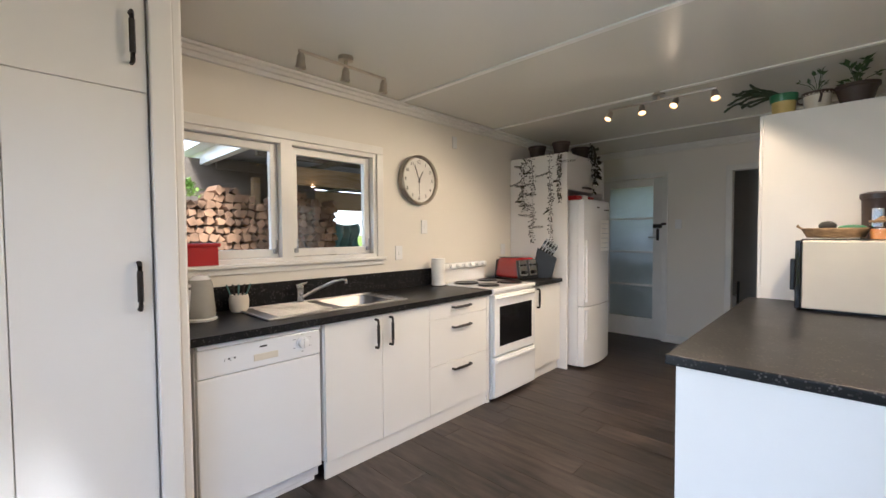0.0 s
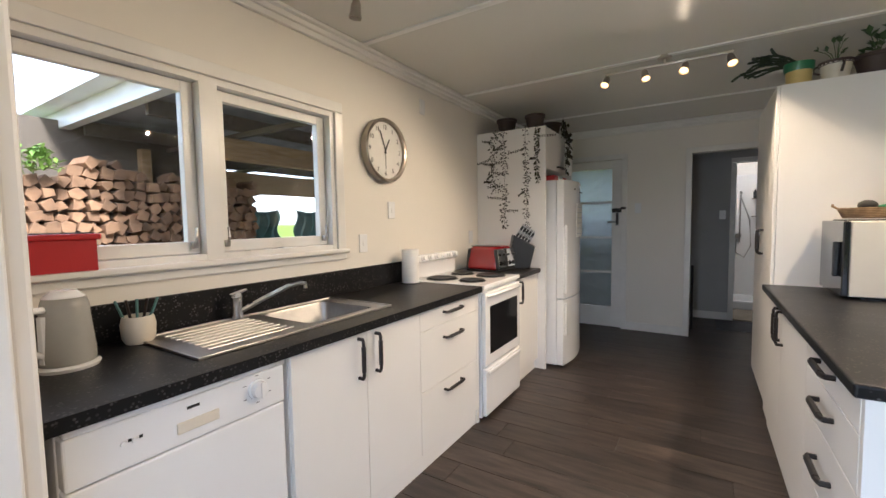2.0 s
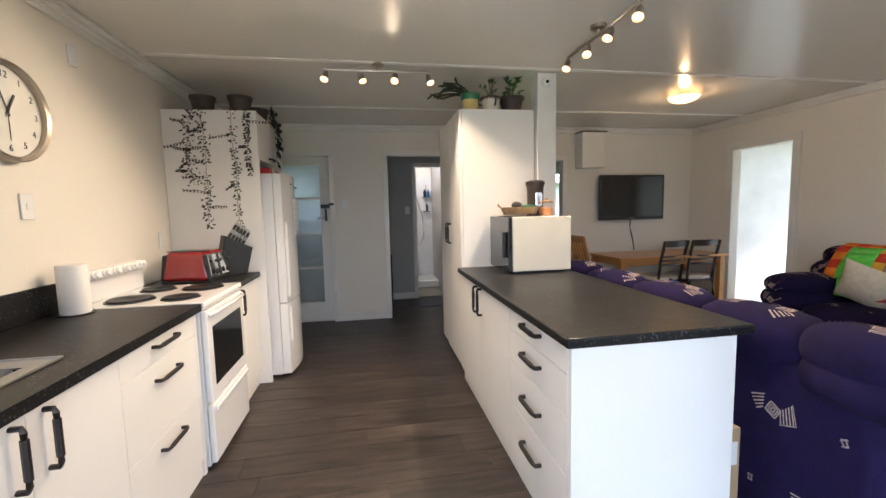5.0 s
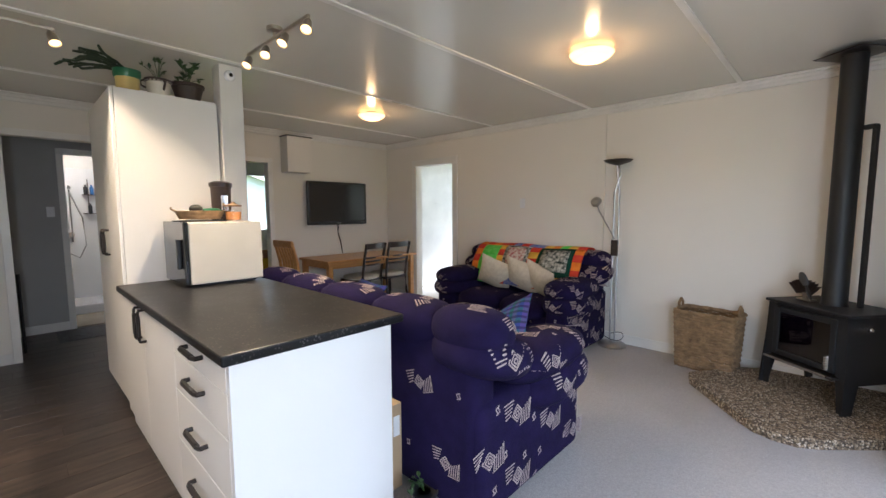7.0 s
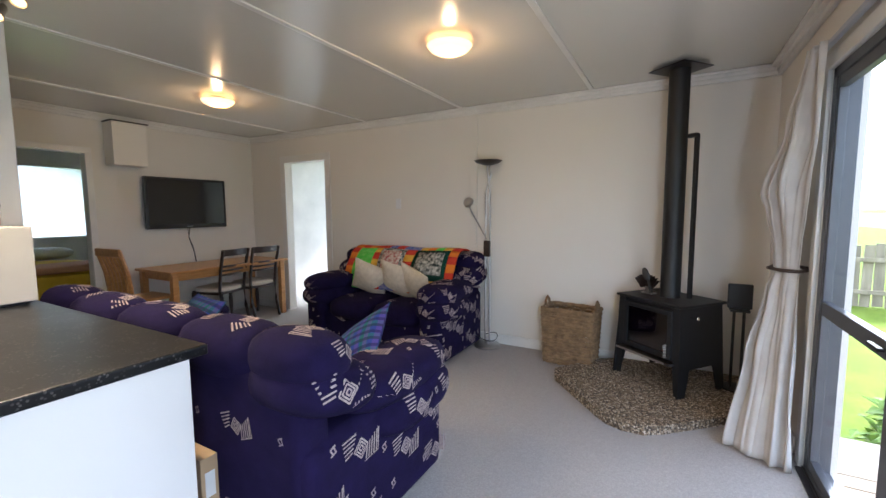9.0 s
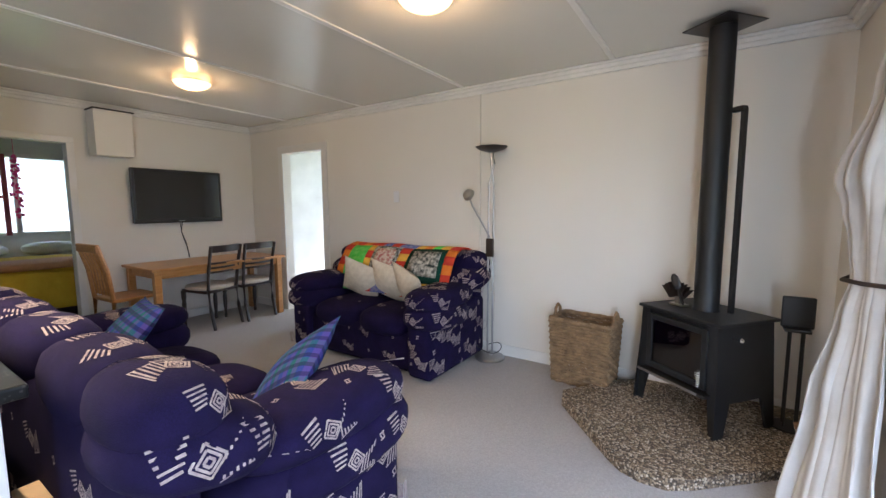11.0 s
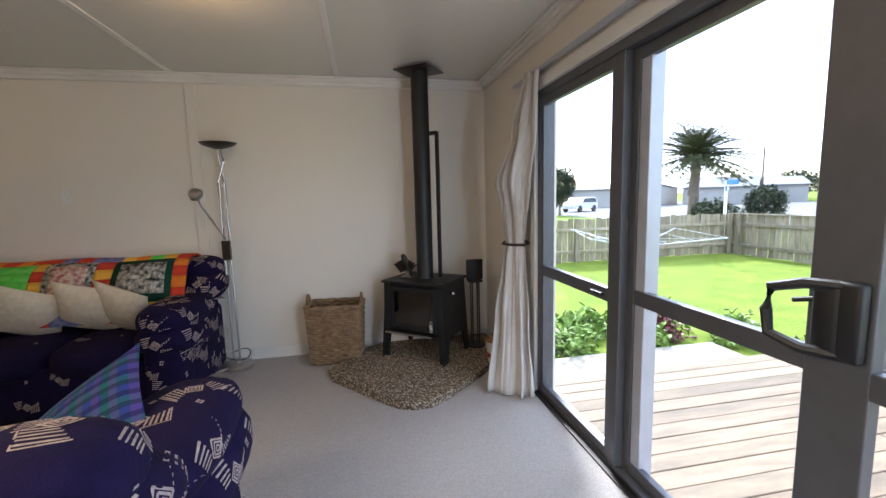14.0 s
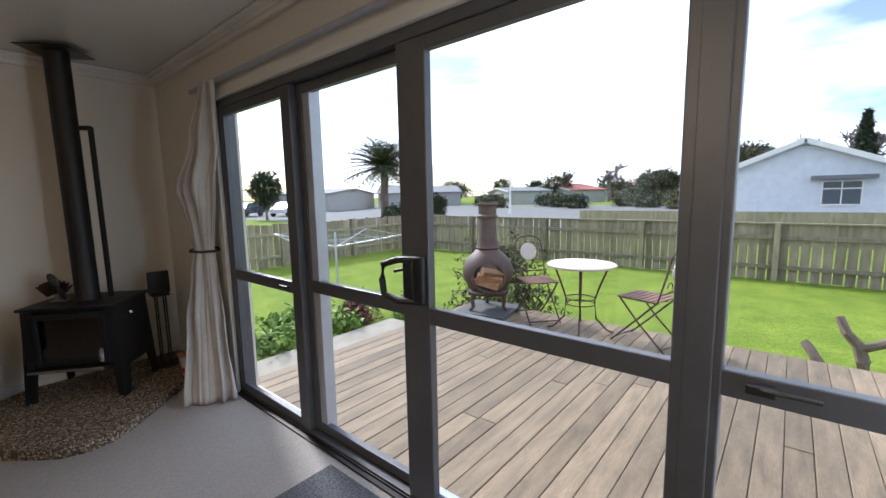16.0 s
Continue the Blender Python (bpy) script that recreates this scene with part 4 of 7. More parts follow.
def tall_pantry():
    c = thing("tall_cupboard", "tall white melamine cupboard at the end of the island", "cupboard")
    Build().box(3.50, 4.42, -0.255, 0.335, 0.1, 2.15, 0.001).done("body", MELAM, c)
    Build().box(3.53, 4.40, -0.19, 0.31, 0.003, 0.1).done("plinth", MELAM, c)
    fronts(c, [(3.502, 3.96, 0.1, 2.148), (3.96, 4.42, 0.1, 2.148)], 0.355, 1)
    for x in (3.91, 4.01):
        bar_handle(c, (x, 0.355, 1.08), (x, 0.355, 1.25), (0, 0.03, 0))


tall_pantry()
structure(Build().box(3.46, 3.60, -0.428, -0.27, 0.0045, H - 0.001, 0.006).done("post", TRIM), "white painted timber post")
cm = thing("security_camera", "small white round security camera on the post", "camera")
Build().lathe([(0.035, 0), (0.038, 0.012), (0.03, 0.035), (0.022, 0.04)], pose(3.459, -0.335, 2.35, 90, 0, -90)).done("body", ENAMEL, cm, True)
Build().lathe([(0.014, 0.038), (0.012, 0.044)], pose(3.459, -0.335, 2.35, 90, 0, -90)).done("eye_lens", BLACKGLASS, cm, True)

mw = thing("microwave", "ivory microwave oven with a dark glass door standing on the island", "microwave")
Build().box(3.015, 3.455, -0.335, 0.098, 0.935, 1.313, 0.006).done("body", IVORY, mw)
Build().box(3.012, 3.458, 0.10, 0.128, 0.932, 1.316, 0.006).done("door", BLACKGLASS, mw)
Build().box(3.06, 3.09, 0.128, 0.152, 1.03, 1.21, 0.006).done("handle", BLACKPL, mw)
for xa in (3.06, 3.42):
    Build().box(xa, xa + 0.03, -0.3, 0.04, 0.9205, 0.936).done("foot", BLACKPL, mw)

# ---- living room ----


def motif(b, at, u, v, s, kind):
    """A woven motif on a flat or swelling face: a square in a square between sloping bars, or a small tick."""
    p, u, v = Vector(at), Vector(u).normalized(), Vector(v).normalized()
    n = u.cross(v)

    def strip(a0, b0, a1, b1, wd):
        a, c = Vector((a0, b0)), Vector((a1, b1))
        d = (c - a).normalized()
        t = Vector((-d.y, d.x)) * wd / 2
        cs = [a + t, a - t, c - t, c + t]
        b.quad(*[p + (u * q.x + v * q.y) * s for q in cs])
    if kind == "square":
        for r, wd in ((0.36, 0.06), (0.24, 0.055), (0.11, 0.06)):
            cs = [(0, r), (r, 0), (0, -r), (-r, 0)]
            for k in range(4):
                strip(*cs[k], *cs[(k + 1) % 4], wd)
        for k in range(5):
            strip(-0.92 + k * 0.03, 0.56 - k * 0.15, -0.24 - k * 0.05, 0.62 - k * 0.14, 0.066 - 0.012 * (k % 2))
        for k in range(5):
            strip(0.24 + k * 0.14, -0.52 + k * 0.01, 0.33 + k * 0.135, 0.02 + k * 0.07, 0.060)
        strip(0.16, -0.57, 0.92, -0.50, 0.04)
        strip(0.90, -0.52, 0.93, 0.36, 0.04)
    else:
        strip(-0.12, 0.16, 0.14, 0.20, 0.07)
        strip(-0.14, -0.08, 0.12, -0.04, 0.07)
        strip(-0.12, 0.16, -0.02, -0.08, 0.06)
        strip(0.05, 0.18, 0.10, -0.05, 0.06)


def couch(label, m, length, depth, seats):
    """Rolled-arm couch; local x along its length, y to the front, origin at the floor in the middle."""
    s = thing("sofa", label, "sofa", m, "purple sofas")
    hl, hd = length / 2, depth / 2
    parts = []
    base = Build().box(-hl + 0.03, hl - 0.03, -hd + 0.05, hd - 0.10, 0.03, 0.36, 0.05, seg=3).done("base", SOFA, s, True)
    parts.append(base)
    aw = 0.27
    for sx in (-1, 1):
        xa = sx * (hl - aw / 2)
        parts.append(Build().box(xa - aw / 2 + 0.012, xa + aw / 2 - 0.02, -hd + 0.015, hd - 0.05, 0.02, 0.56, 0.05, seg=4).done("arm", SOFA, s, True))
        parts.append(Build().pillow(aw + 0.13, 0.64, 0.23, pose(xa + sx * 0.01, hd - 0.31, 0.49, 3), 14, 2.7).done("arm_roll", SOFA, s, True))
        parts.append(Build().pillow(aw + 0.10, 0.76, 0.20, pose(xa + sx * 0.005, hd - 0.37, 0.625, 1), 14, 2.6).done("arm_pad", SOFA, s, True))
        parts.append(Build().pillow(aw + 0.16, 0.42, 0.21, pose(xa + sx * 0.005, -hd + 0.165, 0.735, -15), 14, 2.6).done("arm_wing", SOFA, s, True))
        parts.append(Build().pillow(aw + 0.12, 0.28, 0.21, pose(xa + sx * 0.0, -hd + 0.105, 0.855, -9), 14, 2.5).done("head_roll", SOFA, s, True))
    iw = (length - 2 * aw) / seats
    parts.append(Build().box(-hl + 0.04, hl - 0.04, -hd, -hd + 0.17, 0.03, 0.80, 0.05, seg=3).done("backrest", SOFA, s, True))
    for k in range(seats):
        x = -hl + aw + iw * (k + 0.5)
        parts.append(Build().pillow(iw + 0.01, depth * 0.70, 0.22, pose(x, 0.11, 0.395), 12, 3.4).done("seat_cushion", SOFA, s, True))
        parts.append(Build().pillow(iw + 0.02, 0.25, 0.40, pose(x, -hd + 0.20, 0.60, 10), 12, 3.0).done("back_cushion", SOFA, s, True))
        parts.append(Build().pillow(iw + 0.03, 0.27, 0.24, pose(x, -hd + 0.115, 0.825), 12, 2.8).done("head_roll", SOFA, s, True))
    return s, parts


def weave_motifs(s, parts, spots):
    """Lays motifs on the couch's own surfaces, along rays (from, way, turn, size, kind) in its local space."""
    from_bvh = []
    for p in parts:
        bmx = bmesh.new()
        bmx.from_mesh(p.data)
        bmx.transform(p.matrix_basis)
        from_bvh.append(bmx)
    allm = bmesh.new()
    for q in from_bvh:
        me = bpy.data.meshes.new("tmp")
        q.to_mesh(me)
        allm.from_mesh(me)
        q.free()
        bpy.data.meshes.remove(me)
    from mathutils.bvhtree import BVHTree
    tree = BVHTree.FromBMesh(allm)
    out = Build()
    for origin, way, turn, size, kind in spots:
        hit, nrm, _, _ = tree.ray_cast(Vector(origin), Vector(way))
        if hit is None:
            continue
        if nrm.dot(Vector(way)) > 0:
            nrm = -nrm
        up = Vector((0, 0, 1)) if abs(nrm.z) < 0.8 else Vector((0, -1, 0))
        u = up.cross(nrm).normalized()
        u = Matrix.Rotation(radians(turn), 3, nrm) @ u
        v = nrm.cross(u)
        before = len(out.bm.verts)
        motif(out, hit, u, v, size, kind)
        out.bm.verts.ensure_lookup_table()
        for vert in out.bm.verts[before:]:
            start = vert.co + nrm * 0.10
            h2, n2, _, _ = tree.ray_cast(start, -nrm)
            if h2 is not None and (h2 - start).length < 0.22:
                vert.co = h2 + nrm * 0.0035
            else:
                vert.co += nrm * 0.002
    allm.free()
    return out.done("woven_motif", MOTIF, s)


def motif_spots(length, depth, seed):
    rnd = random.Random(seed)
    hl, hd, spots = length / 2, depth / 2, []
    for sx in (-1, 1):
        side = lambda y, z, size, kind, turn=0: spots.append(((sx * (hl + 0.5), y, z), (-sx, 0, 0), turn + rnd.uniform(-5, 5), size, kind))
        above = lambda off, y, size, kind, turn: spots.append(((sx * (hl - off), y, 1.4), (0, 0, -1), turn, size, kind))
        for y, z in ((-hd + 0.29, 0.44), (-hd + 0.30, 0.13), (0.10, 0.29), (hd - 0.17, 0.37), (hd - 0.13, 0.13), (-hd + 0.08, 0.30)):
            side(y, z, 0.115, "square")
        for y, z in ((-hd + 0.14, 0.50), (-hd + 0.12, 0.14), (-hd + 0.44, 0.36), (-hd + 0.20, 0.27), (0.0, 0.16), (0.18, 0.42), (hd - 0.10, 0.25), (0.26, 0.14), (-0.04, 0.05), (-0.14, 0.20)):
            side(y, z, 0.11, "tick", 10)
        for y in (hd - 0.40, hd - 0.13):
            side(y, 0.50, 0.10, "square")
        side(hd - 0.27, 0.52, 0.09, "tick")
        side(-hd + 0.12, 0.76, 0.12, "square", 8)
        side(-hd + 0.32, 0.70, 0.11, "square", -12)
        side(-hd + 0.17, 0.88, 0.08, "square", -10)
        side(hd - 0.48, 0.64, 0.10, "square", 20)
        side(hd - 0.14, 0.64, 0.09, "square", -20)
        for off, y, size, kind, turn in ((0.10, hd - 0.22, 0.10, "square", 60), (0.19, hd - 0.42, 0.10, "square", 200), (0.14, hd - 0.55, 0.07, "tick", 20), (0.05, hd - 0.32, 0.08, "tick", 70),
                                         (0.09, -hd + 0.14, 0.10, "square", 110), (0.22, -hd + 0.20, 0.10, "square", 60), (0.08, -hd + 0.34, 0.09, "square", 80)):
            above(off, y, size, kind, turn)
        for z in (0.18, 0.36, 0.50, 0.63):
            spots.append(((sx * (hl - 0.13), hd + 0.5, z), (0, -1, 0), rnd.uniform(-20, 20), 0.09, "square" if z != 0.36 else "tick"))
    k = int(length / 0.24)
    for i in range(k):
        x = -hl + 0.2 + (length - 0.4) * i / (k - 1)
        for z, sz in ((0.14, 0.07), (0.30, 0.06)):
            spots.append(((x + rnd.uniform(-0.04, 0.04), hd + 0.5, z), (0, -1, 0), rnd.uniform(-20, 20), sz, "square" if (i + (z > 0.2)) % 2 else "tick"))
        spots.append(((x, -hd - 0.5, 0.25), (0, 1, 0), 0, 0.09, "square" if i % 2 else "tick"))
        spots.append(((x + 0.08, -hd - 0.5, 0.58), (0, 1, 0), 15, 0.09, "tick" if i % 2 else "square"))
        spots.append(((x, -hd + 0.13, 1.4), (0, 0, -1), rnd.uniform(-40, 40), 0.10, "square"))
        spots.append(((x, 0.2, 1.2), (0, 0, -1), rnd.uniform(0, 360), 0.07, "tick" if i % 2 else "square"))
    return spots


M_SOFA = pose(2.28, -0.94, 0.004, 0, 0, 180)
SOFA_L, SOFA_D = 2.12, 1.00
sofa, sp = couch("dark purple chenille three-seat sofa with cream woven motifs", M_SOFA, SOFA_L, SOFA_D, 3)
weave_motifs(sofa, sp, motif_spots(SOFA_L, SOFA_D, 4))
M_LOVE = pose(2.72, -2.96, 0.004, 0, 0, 0)
LOVE_L, LOVE_D = 1.66, 0.94
love, lp = couch("dark purple chenille two-seat sofa with cream woven motifs", M_LOVE, LOVE_L, LOVE_D, 2)
weave_motifs(love, lp, motif_spots(LOVE_L, LOVE_D, 9))

# cushions and quilt


def cushion(name, label, material, m, sx, sy, sz):
    b = Build()
    n = 14
    for side in (1, -1):
        vs = [[b.bm.verts.new(((i / n - 0.5) * sx * (1 - 0.07 * math.sin(math.pi * j / n)), (j / n - 0.5) * sy * (1 - 0.07 * math.sin(math.pi * i / n)),
              side * sz / 2 * (math.sin(math.pi * i / n) * math.sin(math.pi * j / n)) ** 0.5)) for j in range(n + 1)] for i in range(n + 1)]
        for i in range(n):
            for j in range(n):
                b.bm.faces.new((vs[i][j], vs[i + 1][j], vs[i + 1][j + 1], vs[i][j + 1]))
    bmesh.ops.remove_doubles(b.bm, verts=b.bm.verts[:], dist=1e-4)
    return tagged(b.done(name, material, None, True, m), label, "cushion")


for x, y, z, ry, rz in ((2.98, -2.93, 0.67, 22, 10), (2.62, -2.93, 0.68, 14, -4), (2.38, -2.90, 0.66, 20, -22)):
    tagged(cushion("cushion", "cream plush square cushion leaning on the sofa", CREAM, pose(x, y, z, 0, 0, rz) @ pose(0, 0, 0, 66) @ pose(0, 0, 0, 0, 0, ry), 0.40, 0.40, 0.15), group="cream cushions")
cushion("tartan_cushion", "blue and green tartan cushion lying on the sofa", TARTAN, pose(1.63, -1.14, 0.665) @ Matrix(((-0.80, 0.10, 0.59, 0), (-0.10, -0.99, 0.03, 0), (0.59, -0.03, 0.80, 0), (0, 0, 0, 1))) @ pose(0, 0, 0, 32), 0.46, 0.42, 0.14)
cushion("tartan_cushion", "blue and green tartan cushion lying on the sofa", TARTAN, pose(2.86, -0.98, 0.66, 48, 0, 170), 0.46, 0.44, 0.15)
qx0, qx1 = 2.02, 3.36
quilt = thing("patchwork_quilt", "bright patchwork quilt spread over the sofa's back", "quilt")
prof = [(-2.925, 0.56), (-2.965, 0.67), (-2.99, 0.78), (-3.04, 0.87), (-3.10, 0.945), (-3.19, 0.985), (-3.29, 0.99), (-3.385, 0.96), (-3.435, 0.88)]


def quilt_patch(u0, u1, v0, v1, material, lift=0.0):
    """One patch, u across the sofa from 0 to 1 and v along the fall of the quilt from 0 to 8."""
    q, nu, nv = Build(), 5, max(2, int((v1 - v0) * 2))

    def at(u, v):
        j = min(int(v), len(prof) - 2)
        f = v - j
        y, z = (prof[j][i] + (prof[j + 1][i] - prof[j][i]) * f for i in (0, 1))
        x = qx0 + (qx1 - qx0) * u
        swell = 0.010 * math.sin(x * 9 + z * 14) + lift
        return q.bm.verts.new((x, y + swell * 0.8, z + swell * 0.6))
    grid = [[at(u0 + (u1 - u0) * i / nu, v0 + (v1 - v0) * j / nv) for j in range(nv + 1)] for i in range(nu + 1)]
    for i in range(nu):
        for j in range(nv):
            q.bm.faces.new((grid[i][j], grid[i + 1][j], grid[i + 1][j + 1], grid[i][j + 1]))
    ob = q.done("patch", material, quilt, True)
    sol = ob.modifiers.new("thickness", "SOLIDIFY")
    sol.thickness, sol.offset = 0.012, 0.0


Q_RED, Q_ORANGE, Q_YELLOW, Q_BLUE, Q_DARK, Q_GREEN, Q_LIGHT, Q_DGREEN = QUILT
for k in range(14):
    quilt_patch(k / 14, (k + 1) / 14, 4.6, 8, (Q_RED, Q_YELLOW, Q_GREEN, Q_ORANGE, Q_YELLOW, Q_BLUE, Q_BLUE, Q_RED, Q_BLUE, Q_RED, Q_RED, Q_ORANGE, Q_RED, Q_ORANGE)[k])
for u0, u1, m0, m1 in ((0.0, 0.07, Q_RED, Q_ORANGE), (0.07, 0.37, Q_DGREEN, Q_LIGHT), (0.37, 0.46, Q_YELLOW, Q_RED), (0.46, 0.69, Q_DARK, Q_LIGHT), (0.69, 0.75, Q_RED, Q_YELLOW), (0.75, 0.93, Q_GREEN, Q_GREEN), (0.93, 1.0, Q_ORANGE, Q_RED)):
    wide = u1 - u0
    if wide > 0.2:
        quilt_patch(u0, u1, 1.2, 4.6, m0)
        quilt_patch(u0 + 0.035, u1 - 0.035, 1.7, 4.1, Q_DARK if m0 is Q_DGREEN else m1, 0.007)
    else:
        for k in range(4):
            quilt_patch(u0, u1, 1.2 + 0.85 * k, 2.05 + 0.85 * k, m0 if k % 2 == 0 else m1)
for k in range(6):
    quilt_patch(0.07 + 0.14 * k, 0.07 + 0.14 * (k + 1), 0, 1.2, (Q_YELLOW, Q_RED, Q_ORANGE, Q_BLUE, Q_RED, Q_GREEN)[k])

# wood burner
hearth_pts = [(1.02, -2.93), (0.985, -2.80), (0.60, -2.34), (0.52, -2.26), (0.42, -2.22), (0.30, -2.225), (0.20, -2.29), (-0.14, -2.60), (-0.30, -2.78), (-0.43, -3.0), (-0.44, -3.45), (0.55, -3.45), (0.72, -3.34)]
tagged(Build().prism(hearth_pts, 0.004, 0.062, bevel=0.015).done("hearth", HEARTH), "exposed aggregate stone hearth slab on the carpet", "hearth")


def wood_burner():
    m = pose(0.334, -2.935, 0.062, 0, 0, math.degrees(math.atan2(0.78, 0.62)) - 90)
    s = thing("wood_burner", "black steel wood burner with a glass door standing on the hearth", "stove", m)
    # local: x along the front, y to the front, origin at the front's middle
    Build().box(-0.252, 0.252, -0.42, -0.022, 0.215, 0.63, 0.006).done("body", BLACKMAT, s)
    Build().box(-0.292, 0.292, -0.45, 0.018, 0.632, 0.652, 0.006).done("top_plate", BLACKMAT, s)
    for sx in (-1, 1):
        # a side plate that runs down into two tapered feet, leaning out a little towards the floor
        out = [(-0.43, 0.63), (-0.005, 0.63), (0.03, 0.0), (-0.045, 0.0), (-0.09, 0.19), (-0.34, 0.19), (-0.385, 0.0), (-0.45, 0.0)]
        lean = Matrix(((0, 0, sx, sx * 0.262), (1, 0, 0, 0), (0, 1, 0, 0), (0, 0, 0, 1)))
        shear = Matrix.Identity(4)
        shear[0][2] = -sx * 0.045
        p = Build().prism(out, 0.0, 0.014)
        bmesh.ops.transform(p.bm, matrix=Matrix.Translation((sx * 0.02, 0, 0)) @ shear @ lean, verts=p.bm.verts[:])
        p.done("side_plate", BLACKMAT, s)
        Build().prism([(sx * 0.205, 0.63), (sx * 0.268, 0.63), (sx * 0.296, 0.0), (sx * 0.245, 0.0), (sx * 0.225, 0.21)], -0.006, 0.010, pose(0, 0, 0, 90)).done("front_leg", BLACKMAT, s)
    d = Build()
    for q in ((-0.215, -0.178, 0.25, 0.605), (0.178, 0.215, 0.25, 0.605), (-0.178, 0.178, 0.25, 0.287), (-0.178, 0.178, 0.568, 0.605)):
        d.box(q[0], q[1], -0.02, 0.016, q[2], q[3], 0.005)
    d.done("door_frame", BLACKMAT, s)
    Build().box(-0.179, 0.179, -0.004, 0.004, 0.286, 0.569).done("door_glass", FIREGLASS, s)
    Build().box(-0.178, 0.178, -0.021, -0.0205, 0.287, 0.568).done("firebox", FIRELIT, s)
    Build().box(-0.245, 0.245, -0.02, 0.055, 0.216, 0.236, 0.006).done("ash_lip", DARKMETAL, s)
    Build().box(-0.20, 0.243, 0.053, 0.058, 0.220, 0.236, 0.002).done("lip_edge", STEEL, s)
    coil = [(-0.196 + 0.014 * math.cos(k * 0.9), 0.048 + 0.014 * math.sin(k * 0.9), 0.275 + 0.0016 * k) for k in range(56)]
    Build().tube(coil, 0.0042, 6).tube([(-0.196, 0.012, 0.365), (-0.196, 0.048, 0.362), (-0.196, 0.048, 0.272)], 0.007).done("coil_handle", CHROME, s, True)
    Build().tube([(-0.275, -0.10, 0.565), (-0.32, -0.10, 0.565)], 0.006).lathe([(0.012, 0), (0.014, 0.012), (0.008, 0.02)], pose(-0.312, -0.10, 0.565, 0, -90)).done("air_knob", CHROME, s, True)
    tagged(Build().lathe([(0.078, 0.652), (0.070, 0.665), (0.070, 0.95), (0.0705, 1.2), (0.070, 1.6), (0.070, 2.335)], pose(0.0, -0.225, 0), 28).done("flue", BLACKMAT, s, True), "black steel flue")
    Build().box(-0.15, 0.15, -0.375, -0.075, 2.338, 2.344, 0.002).box(-0.09, 0.09, -0.315, -0.135, 2.344, 2.366, 0.002).done("ceiling_plate", DARKMETAL, s)
    Build().box(-0.128, -0.102, -0.30, -0.27, 0.652, 1.86, 0.004).box(-0.128, -0.05, -0.295, -0.25, 1.84, 1.868, 0.004).done("heat_shield", BLACKMAT, s)


wood_burner()
MB = pose(0.334, -2.935, 0.062, 0, 0, math.degrees(math.atan2(0.78, 0.62)) - 90)
fan = thing("stove_fan", "small black heat powered fan standing on the stove", "fan", MB @ pose(0.13, -0.15, 0.658))
Build().box(-0.05, 0.05, -0.03, 0.03, 0, 0.012, 0.003).box(-0.018, 0.018, -0.02, 0.02, 0.012, 0.06, 0.003).done("base", STEEL, fan)
fins = Build()
for k in range(9):
    a = radians(-60 + k * 15)
    fins.box(-0.0025, 0.0025, -0.025, 0.02, 0.055, 0.15, 0.001, pose(0.02, 0, 0, 0, math.degrees(a) * 0.7))
fins.done("fins", WALNUT, fan)
bl = Build()
for k in range(2):
    bl.pillow(0.05, 0.012, 0.11, pose(-0.02, 0.035, 0.11) @ pose(0, 0, 0, 0, 90 * k * 0 + 25 + 180 * k, 0) @ pose(0, 0, 0.05, 0, 0, 25), 6, 2.2)
bl.done("blade", BLACKPL, fan, True)

# ---- lights that the room has ----
for lx, ly in ((1.45, -1.88), (3.90, -1.93)):
    c = thing("ceiling_light", "lit round glass ceiling light with a brass rim", "ceiling light", pose(lx, ly, H), "ceiling lights")
    Build().lathe([(0.140, -0.030), (0.122, -0.052), (0.09, -0.070), (0.04, -0.080), (0.0, -0.082)], seg=28).done("shade", SHADEGLOW, c, True)
    Build().lathe([(0.07, -0.001), (0.07, -0.02), (0.03, -0.028), (0.02, -0.05)], seg=28).done("rim", NICKEL, c, True)
    lamp("ceiling_bulb", "POINT", (lx, ly, H - 0.12), 2.2, (1.0, 0.60, 0.27), 0.03)


def track_light(m, length, heads, lit, aims):
    """A rail under the ceiling with small spot heads; local x along the rail, origin at the ceiling."""
    t = thing("track_light", "brushed nickel track light with " + ("lit" if lit else "unlit") + " halogen spot heads", "track light", m, "track lights")
    Build().lathe([(0.045, 0), (0.045, -0.022), (0.012, -0.026), (0.010, -0.05)]).done("mount", NICKEL, t, True)
    Build().box(-length / 2, length / 2, -0.009, 0.009, -0.062, -0.046, 0.004).done("rail", NICKEL, t)
    for k in range(heads):
        x = -length / 2 + 0.015 + (length - 0.03) * k / (heads - 1)
        tx, ty = aims[k % len(aims)]
        hm = pose(x, 0, -0.085, tx, ty, 0)
        Build().tube([(x, 0, -0.06), (x, 0, -0.09)], 0.006).done("arm", NICKEL, t, True)
        Build().lathe([(0.014, 0.02), (0.022, 0.0), (0.024, -0.035), (0.031, -0.06), (0.028, -0.061), (0.022, -0.05)], hm).done("head", NICKEL, t, True)
        Build().lathe([(0.025, -0.052), (0.02, -0.058), (0.01, -0.06)], hm, 14).done("bulb", BULB if lit else JARGLASS, t, True)
        if lit:
            w0, w1 = m @ hm @ Vector((0, 0, -0.066)), m @ hm @ Vector((0, 0, -1.0))
            lamp("halogen_spot", "SPOT", w0, 13, WARM, 0.012, w1, 138)


